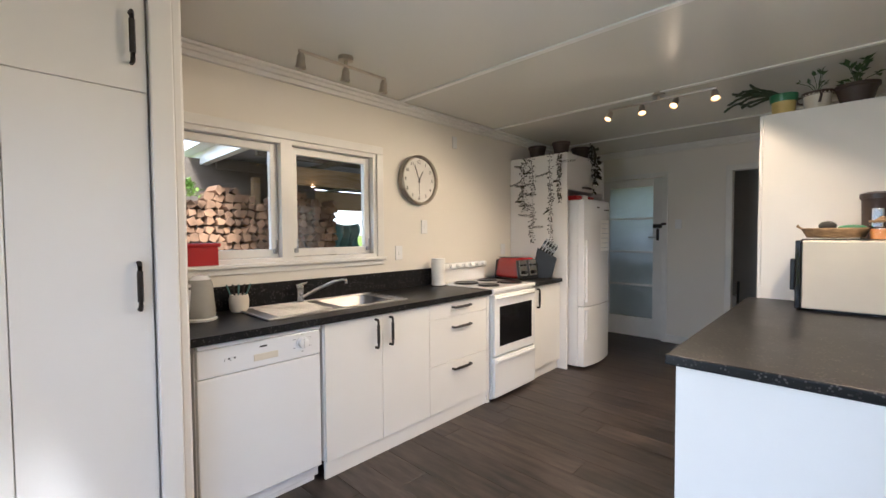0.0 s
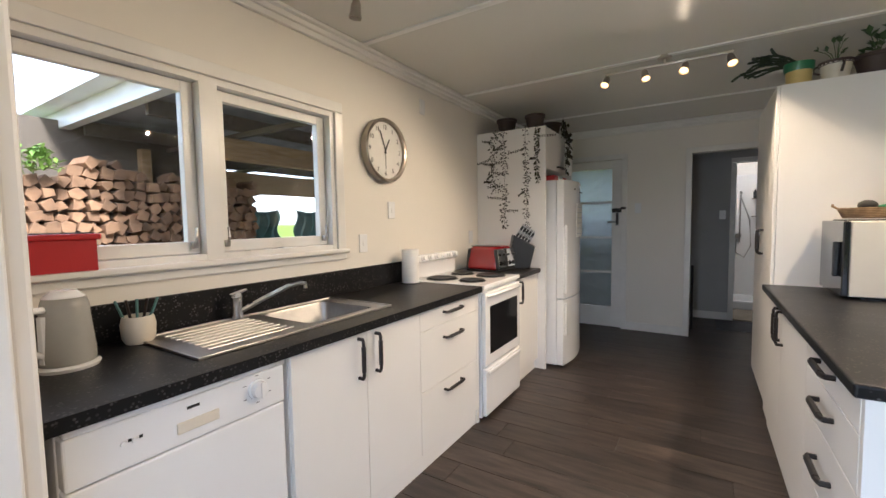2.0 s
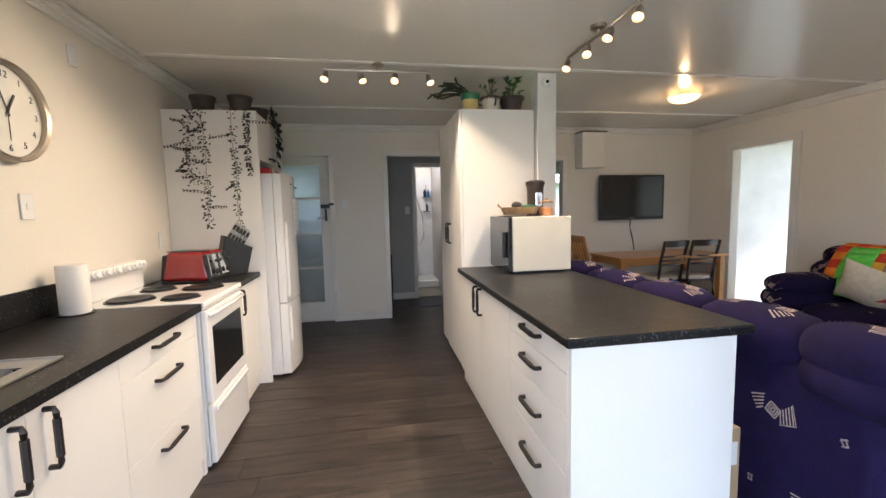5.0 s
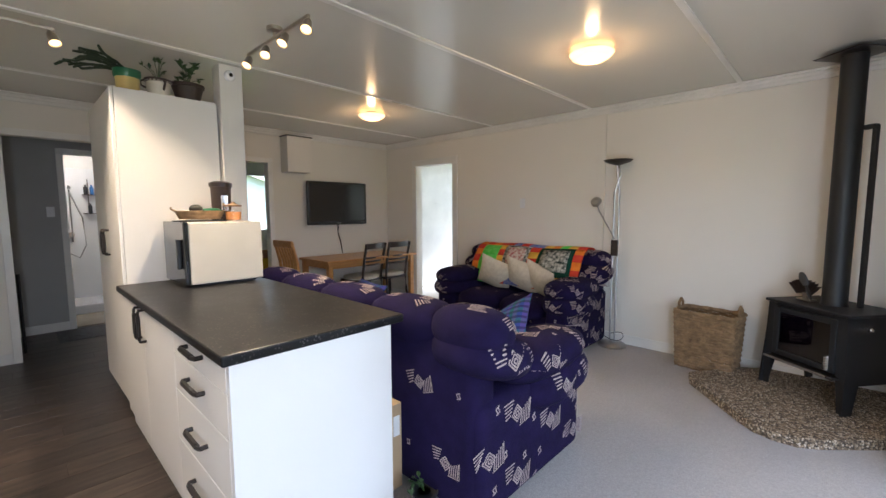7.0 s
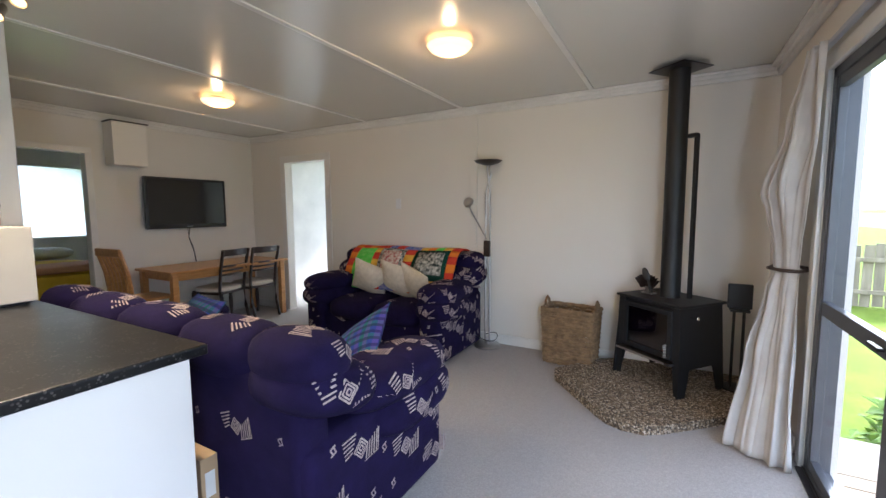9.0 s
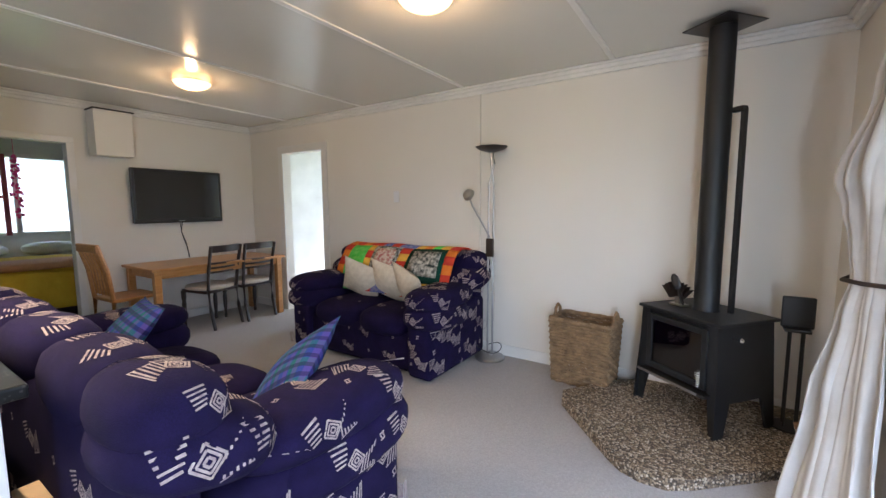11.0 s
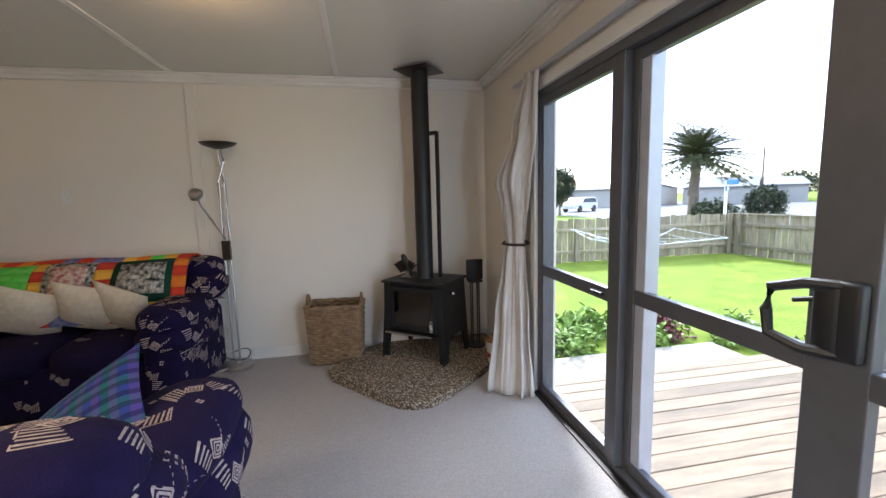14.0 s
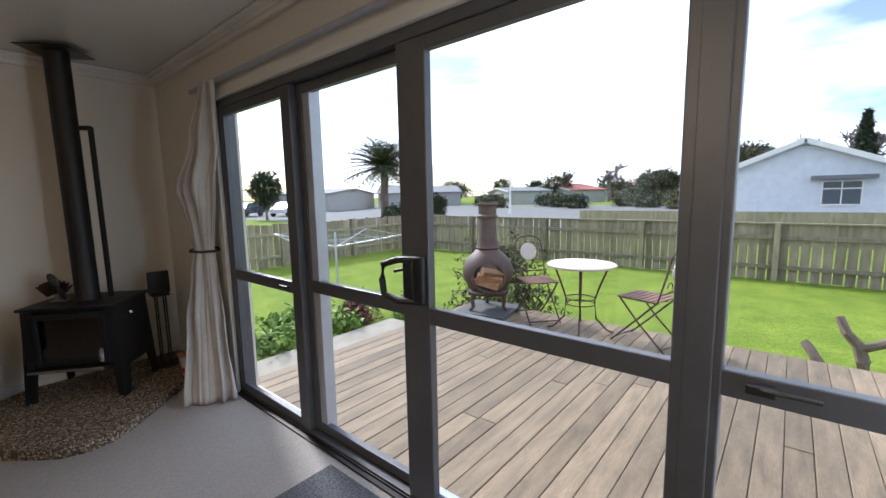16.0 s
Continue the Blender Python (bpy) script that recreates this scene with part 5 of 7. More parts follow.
track_light(pose(1.37, 2.10, H), 0.60, 3, False, ((8, 0),))
track_light(pose(3.40, 0.965, H, 0, 0, 90), 0.76, 4, True, ((30, 12), (38, -10), (26, 14), (34, -12)))
track_light(pose(2.63, -0.30, H), 0.78, 4, True, ((24, 26), (30, 18), (20, 30), (28, 22)))

# ---- things on the window wall ----
ck = thing("wall_clock", "round wall clock with a pale dial and dark metal rim", "clock", pose(2.36, Y1 - 0.001, 1.825, 90))
Build().lathe([(0.205, 0), (0.21, 0.05), (0.203, 0.058), (0.188, 0.05), (0.188, 0.012)], seg=40).done("rim", NICKEL, ck, True)
Build().lathe([(0.187, 0.018), (0.187, 0.028)], seg=40).done("dial", DIAL, ck, True)
for k in range(12):
    a = radians(90 - 30 * k)
    cu = bpy.data.curves.new("numeral", "FONT")
    cu.body, cu.size, cu.align_x, cu.align_y, cu.extrude = str(k or 12), 0.040, "CENTER", "CENTER", 0.0006
    cu.materials.append(DIALBLACK)
    o = new("numeral", cu)
    o.parent, o.matrix_basis = ck, pose(0.152 * math.cos(a), 0.152 * math.sin(a), 0.030)
for ang, ln, wd in ((62, 0.085, 0.009), (112, 0.135, 0.007), (-90, 0.12, 0.002)):
    Build().box(-0.02, ln, -wd / 2, wd / 2, 0.032, 0.034, 0.0, pose(0, 0, 0, 0, 0, ang)).done("hand_pointer", DIALBLACK, ck)


def wall_plate(at, axis, wide=0.07, high=0.115, rocker=True, label="white plastic light switch on the wall"):
    p = thing("switch_plate", label, "switch", pose(*at), "switch plates")
    bx = (lambda b, a0, a1, d0, d1, z0, z1, bv: b.box(a0, a1, min(d0, d1), max(d0, d1), z0, z1, bv)) if axis[0] == "y" else (lambda b, a0, a1, d0, d1, z0, z1, bv: b.box(min(d0, d1), max(d0, d1), a0, a1, z0, z1, bv))
    s = 1 if axis[1] == "+" else -1
    b = Build()
    bx(b, -wide / 2, wide / 2, 0, s * 0.01, -high / 2, high / 2, 0.003)
    b.done("plate", ENAMEL, p)
    if rocker:
        b = Build()
        bx(b, -0.01, 0.01, s * 0.01, s * 0.014, -0.016, 0.016, 0.002)
        b.done("rocker", ENAMEL, p)
    return p


wall_plate((2.44, Y1, 1.43), "y-")
wall_plate((2.15, Y1, 1.215), "y-")
wall_plate((2.84, Y1, 2.22), "y-", 0.06, 0.11, False)
wall_plate((3.60, Y1, 1.20), "y-")
wall_plate((X1, 1.37, 1.47), "x-")
wall_plate((2.98, Y0, 1.465), "y+")
wall_plate((6.68, 0.50, 1.38), "x-")

tw = thing("paper_towel", "roll of white paper towel standing on the bench", "paper towel", pose(2.50, 2.45, 0.9205))
Build().lathe([(0.018, 0.005), (0.058, 0.006), (0.06, 0.012), (0.06, 0.232), (0.058, 0.236), (0.018, 0.237)], seg=28).done("roll", PAPER, tw, True)
Build().lathe([(0.075, 0), (0.075, 0.005), (0.01, 0.006)]).done("holder", BLACKPL, tw, True)

to = thing("toaster", "shiny red four-slice toaster with chrome levers", "toaster", pose(3.42, 2.27, 0.9205, 0, 0, -98) @ Matrix.Scale(1.15, 4))
shell = Build().box(-0.135, 0.135, -0.13, 0.13, 0.012, 0.185, 0.03, seg=5)
for v in shell.bm.verts:
    f = 1 - 0.16 * max(0, (v.co.z - 0.03) / 0.155)
    v.co.x, v.co.y = v.co.x * f, v.co.y * f
shell.done("body", RED, to, True)
Build().box(-0.14, 0.14, -0.12, 0.12, 0.0, 0.014, 0.004).done("base", BLACKPL, to)
for sx in (-1, 1):
    Build().box(-0.012, 0.012, -0.122, 0.122, 0.0, 0.155, 0.01, pose(sx * 0.134, 0, 0.014, 0, -sx * 8)).done("end_cap", BLACKPL, to)
for y in (-0.061, 0.061):
    Build().box(-0.003, 0.003, y - 0.045, y + 0.045, 0.02, 0.15, 0.003, pose(0.147, 0, 0.014, 0, -8)).done("end_plate", CHROME, to)
for y in (-0.06, 0.06):
    Build().box(0.152, 0.175, y - 0.02, y + 0.02, 0.12, 0.135, 0.004).lathe([(0.016, 0), (0.014, 0.014)], pose(0.153, y, 0.065, 0, 90)).done("lever", BLACKPL, to)
    Build().box(-0.11, 0.11, y - 0.035, y - 0.012, 0.183, 0.187).box(-0.11, 0.11, y + 0.012, y + 0.035, 0.183, 0.187).done("slot", BLACKPL, to)
Build().tube([(3.60, Y1 - 0.015, 1.19), (3.60, Y1 - 0.05, 1.19), (3.57, Y1 - 0.06, 1.12), (3.53, Y1 - 0.05, 1.0), (3.5, Y1 - 0.06, 0.93)], 0.004).done("cord", BLACKPL, to)
bpy.context.view_layer.update()
to.children[-1].matrix_parent_inverse = to.matrix_basis.inverted()

kb = thing("knife_block", "black knife block with five steel handled knives", "knife block", pose(3.64, 2.13, 0.9205, 0, 0, -60) @ Matrix.Scale(1.25, 4))
Build().prism([(-0.07, 0.0), (0.09, 0.0), (0.13, 0.16), (-0.02, 0.24)], -0.055, 0.055, pose(0, 0, 0, 90), 0.006).done("block", BLACKPL, kb)
for k in range(5):
    mk = pose(0.045 + 0.0, 0, 0.2) @ pose(0, 0, 0, 0, 32, 0) @ pose(-0.05 + 0.025 * k, -0.03 + 0.015 * k, 0)
    Build().box(-0.008, 0.008, -0.010, 0.010, -0.01, 0.10, 0.004, mk).done("knife_handle", BLACKPL, kb)
    Build().box(-0.0085, 0.0085, -0.0105, 0.0105, 0.03, 0.055, 0.002, mk).box(-0.0085, 0.0085, -0.0105, 0.0105, 0.085, 0.102, 0.002, mk).done("knife_band", STEEL, kb)

ke = thing("electric_kettle", "pale translucent electric kettle on its base", "kettle", pose(0.63, 2.36, 0.9205, 0, 0, 200) @ Matrix.Scale(0.88, 4))
Build().lathe([(0.085, 0), (0.09, 0.012), (0.078, 0.018)]).done("base", ENAMEL, ke, True)
Build().lathe([(0.078, 0.02), (0.08, 0.05), (0.072, 0.14), (0.066, 0.215), (0.058, 0.245), (0.035, 0.262), (0.0, 0.266)]).done("body", KETTLE, ke, True)
Build().lathe([(0.0595, 0.244), (0.04, 0.262), (0.036, 0.268), (0.0, 0.271)]).done("lid", ENAMEL, ke, True)
Build().box(0.062, 0.080, -0.012, 0.012, 0.03, 0.19, 0.004).done("gauge", ENAMEL, ke)
Build().tube([(0.06, 0, 0.21), (0.11, 0, 0.215), (0.125, 0, 0.17), (0.11, 0, 0.08), (0.075, 0, 0.06)], 0.012).done("grip", ENAMEL, ke, True)
cp = thing("utensil_cup", "cream cup of brushes beside the kettle", "cup", pose(0.86, 2.47, 0.9205))
Build().lathe([(0.04, 0), (0.052, 0.02), (0.055, 0.07), (0.048, 0.10), (0.044, 0.10), (0.045, 0.06), (0.03, 0.02)]).done("cup", WHITEPOT, cp, True)
for k in range(5):
    Build().tube([(0.01 * k - 0.02, 0.01, 0.03), (0.03 * k - 0.06, 0.02 - 0.01 * k, 0.16)], 0.005, 6).done("brush", WALNUT if k % 2 else BLUEGREEN, cp, True)
tub = thing("window_tub", "red plastic planter tub on the window sill", "planter", pose(0.63, 2.565, 1.195) @ Matrix.Diagonal((0.82, 1, 0.9, 1)))
Build().prism([(-0.17, -0.05), (0.17, -0.05), (0.17, 0.045), (-0.17, 0.045)], 0, 0.125, bevel=0.008).box(-0.185, 0.185, -0.062, 0.05, 0.118, 0.142, 0.006).done("tub", REDPL, tub)
Build().box(-0.165, 0.165, -0.05, 0.04, 0.138, 0.146, 0.002).done("soil", SOIL, tub)

# ---- plants ----


def flower_pot(name, label, m, r0, r1, h, material, group=""):
    p = thing(name, label, "potted plant", m, group)
    Build().lathe([(r0, 0), (r1 * 0.97, h * 0.82), (r1 * 1.06, h * 0.84), (r1 * 1.06, h), (r1 * 0.95, h), (r1 * 0.93, h * 0.9)], seg=24).done("pot", material, p, True)
    Build().lathe([(r1 * 0.93, h * 0.86), (r1 * 0.5, h * 0.90), (0, h * 0.9)], seg=16).done("soil", SOIL, p, True)
    return p


def trailing(parent, start, drop, seed, spread=0.04, material=LEAFDARK, out=(-1, 0, 0), n=75, size=0.024, sprays=0):
    """A vine that hangs down a face, with small leaves in pairs."""
    rnd = random.Random(seed)
    o = Vector(out)
    side = o.cross(Vector((0, 0, 1)))
    b, pts, p = Build(), [], Vector(start)
    s = 0.0
    for k in range(n + 1):
        t = k / n
        s += rnd.uniform(-1, 1) * spread * 0.13
        s *= 0.97
        q = p + Vector((0, 0, -drop * t)) + side * s + o * (0.012 + 0.006 * rnd.random())
        pts.append(q)
        if rnd.random() < 0.72 * (1.0 - 0.4 * (math.sin(t * 9 + seed) > 0.6)):
            for sg in (1, -1):
                d = side * sg * rnd.uniform(0.5, 1.0) + Vector((0, 0, rnd.uniform(-0.9, 0.3))) + o * rnd.uniform(0.0, 0.5)
                b.leaf(q + side * sg * rnd.uniform(0, spread) * rnd.random(), d, size * rnd.uniform(0.6, 1.25), size * rnd.uniform(0.4, 0.7), o)
    for k in range(sprays):
        q = pts[int(n * (0.2 + 0.75 * k / max(1, sprays)))]
        sg, ln = (1 if rnd.random() < 0.75 else -1), rnd.uniform(0.05, 0.17)
        tip = q + side * sg * ln + Vector((0, 0, rnd.uniform(-0.05, 0.05)))
        b.tube([q, (q + tip) / 2 + Vector((0, 0, 0.012)), tip], 0.0013, 4)
        for i in range(7):
            for up in (1, -1):
                b.leaf(q.lerp(tip, (i + 1) / 7), side * sg * 0.7 + Vector((0, 0, up * rnd.uniform(0.3, 1))) + o * 0.3, size * rnd.uniform(0.5, 0.95), size * 0.45, o)
    b.done("leaves", material, parent)
    Build().tube(pts, 0.0016, 5).done("stem", LEAFDARK, parent)


PX = 3.748
pt = flower_pot("trailing_plant", "dark potted trailing plant on the fridge cabinet", pose(3.90, 2.32, 2.166), 0.07, 0.09, 0.13, TERRA, "plants on the fridge cabinet")
for q in ((2.27, 0.98, 3, 0.07), (2.35, 0.62, 5, 0.10)):
    trailing(pt, (PX - 3.90 + 0.0 - 0.012, q[0] - 2.32, 0.01), q[1] * 0.92, q[2], q[3] * 0.6, n=80, size=0.024, sprays=6)
pt = flower_pot("trailing_plant", "dark potted trailing plant on the fridge cabinet", pose(3.92, 2.05, 2.166), 0.065, 0.088, 0.14, TERRA, "plants on the fridge cabinet")
for q in ((2.07, 1.0, 7, 0.035), (1.96, 0.50, 8, 0.02)):
    trailing(pt, (PX - 3.92 - 0.012, q[0] - 2.05, 0.01), q[1], q[2], q[3], n=90, size=0.024, sprays=2)
pt = flower_pot("trailing_plant", "dark potted broad-leaved trailing plant on the fridge cabinet", pose(4.30, 2.02, 2.166), 0.07, 0.095, 0.13, TERRA, "plants on the fridge cabinet")
for k, x in enumerate((-0.03, 0.03, 0.09)):
    trailing(pt, (x, -0.135, 0.02), 0.38 - 0.08 * k, 30 + k, 0.03, LEAFDARK, (0, -1, 0), 22, 0.06)
    trailing(pt, (x, -0.10, 0.13), 0.12, 40 + k, 0.03, LEAFDARK, (0, -1, 0), 10, 0.06)

TP = 2.151
pt = flower_pot("christmas_cactus", "flat-stemmed cactus in a yellow and green glazed pot", pose(3.60, 0.24, TP), 0.062, 0.07, 0.13, YELPOT)
Build().lathe([(0.071, 0.085), (0.076, 0.10), (0.077, 0.135), (0.068, 0.136)]).done("glaze_band", GREENGL, pt, True)
rnd = random.Random(6)
cb = Build()


def cactus_limb(p, d, n, wd):
    for _ in range(n):
        e = p + d * rnd.uniform(0.035, 0.045)
        cb.tube([p, (p + e) / 2, e], wd, 5, wd * 0.75)
        p = e
        d = (d + Vector((rnd.uniform(-0.25, 0.25), rnd.uniform(-0.25, 0.25), rnd.uniform(-0.38, 0.12)))).normalized()
        if rnd.random() < 0.38 and n > 2:
            cactus_limb(p, (d + Vector((rnd.uniform(-0.8, 0.8), rnd.uniform(-0.8, 0.8), rnd.uniform(-0.3, 0.7)))).normalized(), n - 3, wd * 0.9)


for k in range(9):
    a = radians(40 + k * 22 if k < 6 else 230 + k * 30)
    cactus_limb(Vector((0.02 * math.cos(a), 0.02 * math.sin(a), 0.12)), Vector((math.cos(a), math.sin(a), 0.5)).normalized(), 6 if k < 6 else 3, 0.010)
cb.done("stems", CACTUS, pt, True)
pt = flower_pot("small_pot_plant", "small leafy plant in a cream glazed pot with handles", pose(3.60, 0.07, TP), 0.06, 0.075, 0.11, WHITEPOT)
Build().lathe([(0.079, 0.09), (0.082, 0.112), (0.076, 0.113)]).done("dark_rim", TERRA, pt, True)
Build().tube([(0, 0.075, 0.10), (0, 0.10, 0.09), (0, 0.098, 0.06), (0, 0.072, 0.05)], 0.007).tube([(-0.075, -0.01, 0.11), (-0.08, -0.02, 0.08), (-0.07, -0.012, 0.035)], 0.007).done("pot_handle", TERRA, pt, True)


def leafy(parent, z, r, n, seed, size, material, high=0.12):
    rr, b = random.Random(seed), Build()
    for k in range(n):
        a, e = rr.uniform(0, 6.283), rr.uniform(0.2, 1.3)
        d = Vector((math.cos(a) * math.cos(e), math.sin(a) * math.cos(e), math.sin(e)))
        tip = Vector((0, 0, z)) + d * rr.uniform(0.4, 1.0) * r + Vector((0, 0, rr.uniform(0, high)))
        b.tube([(0, 0, z), (Vector((0, 0, z)) + tip) / 2 + Vector((0, 0, 0.02)), tip], 0.0022, 4)
        for _ in range(3):
            b.leaf(tip, d + Vector((rr.uniform(-.9, .9), rr.uniform(-.9, .9), rr.uniform(-.6, .4))), size * rr.uniform(.7, 1.2), size * 0.6)
    b.done("foliage", material, parent)


leafy(pt, 0.10, 0.10, 8, 3, 0.04, LEAF, 0.06)
pt = flower_pot("leafy_pot_plant", "broad-leaved plant in a dark plastic pot", pose(3.62, -0.11, TP), 0.07, 0.10, 0.12, TERRA)
leafy(pt, 0.10, 0.13, 14, 5, 0.055, LEAF, 0.05)

# ---- on the microwave ----
bk = thing("bread_basket", "oval woven basket with fruit on the microwave", "basket", pose(3.22, -0.03, 1.3165))
for k in range(6):
    z = 0.012 + k * 0.009
    r = 0.88 + 0.035 * k
    Build().tube([(0.085 * r * math.cos(a * math.pi / 10), 0.135 * r * math.sin(a * math.pi / 10), z) for a in range(21)], 0.0055, 6).done("woven_ring", WICKER, bk, True)
Build().pillow(0.14, 0.23, 0.03, pose(0, 0, 0.02), 8).done("base", WICKER, bk, True)
Build().tube([(0, 0.13, 0.05), (0, 0.165, 0.075), (0.01, 0.16, 0.08)], 0.006).done("handle", WICKER, bk, True)
tagged(Build().box(3.13, 3.31, -0.17, 0.13 - 0.02, 1.3165, 1.322, 0.002).done("serving_tray", BLACKPL), "dark flat tray on the microwave", "tray")
bk.location.z = 1.3225
tagged(Build().pillow(0.07, 0.08, 0.055, pose(3.20, 0.0, 1.396), 8, 2.1).done("avocado", AVOCADO, None, True), "dark ripe avocado in the basket", "avocado")
tagged(Build().pillow(0.05, 0.12, 0.03, pose(3.23, -0.10, 1.386), 8, 2.4).done("green_fruit", GREENGL, None, True), "green fruit in the basket", "fruit")
tagged(Build().pillow(0.09, 0.14, 0.05, pose(3.24, 0.03, 1.361), 8, 2.4).done("bread_roll", CREAM, None, True), "pale bread roll in the basket", "bread")
jr = thing("glass_jar", "glass jar with orange contents on the microwave", "jar", pose(3.17, -0.215, 1.3165))
Build().lathe([(0.05, 0), (0.055, 0.008), (0.055, 0.08), (0.05, 0.095)]).done("jar", JARGLASS, jr, True)
Build().lathe([(0.046, 0.006), (0.048, 0.06), (0.0, 0.062)]).done("contents", FRUIT, jr, True)
Build().lathe([(0.052, 0.095), (0.054, 0.105), (0.02, 0.112), (0.012, 0.125), (0.0, 0.127)]).done("lid", WICKER, jr, True)
gr = thing("coffee_grinder", "tall brown and clear coffee grinder on the microwave", "coffee grinder", pose(3.34, -0.20, 1.3165) @ Matrix.Scale(1.1, 4))
Build().lathe([(0.06, 0), (0.058, 0.02), (0.05, 0.06), (0.055, 0.065), (0.058, 0.20), (0.062, 0.21)]).done("body", TERRA, gr, True)
Build().lathe([(0.066, 0.21), (0.066, 0.235), (0.04, 0.245), (0, 0.246)]).done("lid", WALNUT, gr, True)
Build().box(-0.064, -0.056, -0.022, 0.022, 0.06, 0.16, 0.006).done("front_plate", CHROME, gr)

# ---- dining ----
tv = thing("television", "black flat screen television on a wall bracket", "television", pose(X1, -2.478, 1.49))
Build().box(-0.115, -0.075, -0.487, 0.487, -0.305, 0.305, 0.012).done("frame", BLACKPL, tv)
Build().box(-0.1175, -0.114, -0.455, 0.455, -0.255, 0.28, 0.001).done("screen", SCREEN, tv)
Build().box(-0.118, -0.115, -0.035, 0.035, -0.287, -0.279).done("badge", STEEL, tv)
Build().box(-0.076, -0.002, -0.12, 0.12, -0.15, 0.15, 0.004).done("bracket", BLACKPL, tv)
Build().tube([(-0.06, -0.03, -0.28), (-0.04, -0.02, -0.42), (-0.05, -0.06, -0.55), (-0.04, -0.09, -0.70), (-0.03, -0.10, -0.735)], 0.005, 6).tube([(-0.06, 0.0, -0.28), (-0.03, -0.03, -0.45), (-0.04, -0.07, -0.60), (-0.04, -0.09, -0.735)], 0.004, 6).done("cable", BLACKPL, tv, True)
vb = thing("wall_cabinet", "beige painted box fixed high on the wall with a dark top", "cabinet")
Build().box(X1 - 0.20, X1 - 0.001, -2.02, -1.69, 1.89, 2.345, 0.004).done("body", WALL, vb)
Build().box(X1 - 0.21, X1 - 0.001, -2.04, -1.68, 2.346, 2.358, 0.002).done("top", BLACKPL, vb)

tb = thing("dining_table", "honey pine rectangular dining table against the wall", "table")
Build().box(4.76, 5.50, -3.36, -1.86, 0.722, 0.75, 0.005).done("top", PINE, tb)
Build().box(4.82, 4.84, -3.28, -1.94, 0.64, 0.722).box(5.42, 5.44, -3.28, -1.94, 0.64, 0.722).box(4.84, 5.42, -3.30, -3.28, 0.64, 0.722).box(4.84, 5.42, -1.94, -1.92, 0.64, 0.722).done("apron", PINE, tb)
for x in (4.79, 5.41):
    for y in (-3.33, -1.955):
        Build().box(x, x + 0.065, y, y + 0.065, 0.0045, 0.722, 0.005).done("leg", PINE, tb)


def dark_chair(m):
    """Local y to the front; origin on the floor under the seat's middle."""
    c = thing("dining_chair", "dark walnut dining chair with a beige padded seat", "chair", m, "dark dining chairs")
    for sx in (-1, 1):
        Build().tube([(sx * 0.185, -0.27, 0.0), (sx * 0.185, -0.215, 0.22), (sx * 0.185, -0.195, 0.45), (sx * 0.19, -0.23, 0.70), (sx * 0.195, -0.285, 0.93)], 0.018, 8).done("back_post", WALNUT, c, True)
        Build().lathe([(0.014, 0), (0.018, 0.03), (0.013, 0.06), (0.022, 0.16), (0.024, 0.28), (0.016, 0.30), (0.026, 0.33), (0.026, 0.42)], pose(sx * 0.20, 0.18, 0), 12).done("front_leg", WALNUT, c, True)
    for z, hh, y in ((0.90, 0.075, -0.275), (0.74, 0.022, -0.237), (0.69, 0.022, -0.226), (0.64, 0.022, -0.215)):
        pts = [(-0.19 + 0.38 * k / 6, y - 0.03 * math.sin(math.pi * k / 6)) for k in range(7)]
        out = pts + [(x, yy + 0.018) for x, yy in reversed(pts)]
        Build().prism(out, z - hh / 2, z + hh / 2, bevel=0.003).done("back_rail", WALNUT, c, True)
    Build().box(-0.21, 0.21, -0.20, 0.20, 0.405, 0.44, 0.006).done("seat_frame", WALNUT, c)
    Build().pillow(0.43, 0.43, 0.075, pose(0, 0.005, 0.455), 10, 4).done("seat", SEATPAD, c, True)


dark_chair(pose(5.02, -2.54, 0.0045, 0, 0, -78))
dark_chair(pose(5.02, -3.00, 0.0045, 0, 0, -88))
pc = thing("pine_chair", "honey pine slat-back chair at the end of the table", "chair", pose(5.22, -1.80, 0.0045, 0, 0, 184))
for sx in (-1, 1):
    Build().tube([(sx * 0.20, -0.22, 0), (sx * 0.20, -0.20, 0.45), (sx * 0.20, -0.235, 0.75), (sx * 0.20, -0.30, 1.0)], 0.021, 6).done("back_post", PINE, pc, True)
    Build().box(sx * 0.20 - 0.02, sx * 0.20 + 0.02, 0.16, 0.20, 0, 0.43, 0.004).done("front_leg", PINE, pc)
for k in range(5):
    x = -0.13 + k * 0.065
    Build().tube([(x, -0.20, 0.50), (x, -0.225, 0.75), (x, -0.29, 0.96)], 0.017, 6).done("slat", PINE, pc, True)
Build().box(-0.215, 0.215, -0.315, -0.285, 0.93, 1.01, 0.01).done("top_rail", PINE, pc)
Build().box(-0.22, 0.22, -0.21, 0.22, 0.43, 0.465, 0.012).done("seat", PINE, pc)

# ---- living room fittings ----
fl = thing("floor_lamp", "brushed steel uplighter floor lamp with a reading arm", "floor lamp", pose(1.80, -3.32, 0.0045))
Build().lathe([(0.13, 0), (0.132, 0.015), (0.12, 0.028), (0.03, 0.035), (0.014, 0.06)], seg=32).done("base", STEEL, fl, True)
Build().tube([(-0.022, 0, 0.03), (-0.022, 0, 1.0), (-0.022, 0, 1.55), (0.0, 0, 1.70), (0.01, 0, 1.82)], 0.009).tube([(0.025, 0, 0.03), (0.025, 0, 0.9), (0.025, 0, 1.55), (-0.03, 0, 1.72), (-0.01, 0, 1.82)], 0.009).done("pole", STEEL, fl, True)
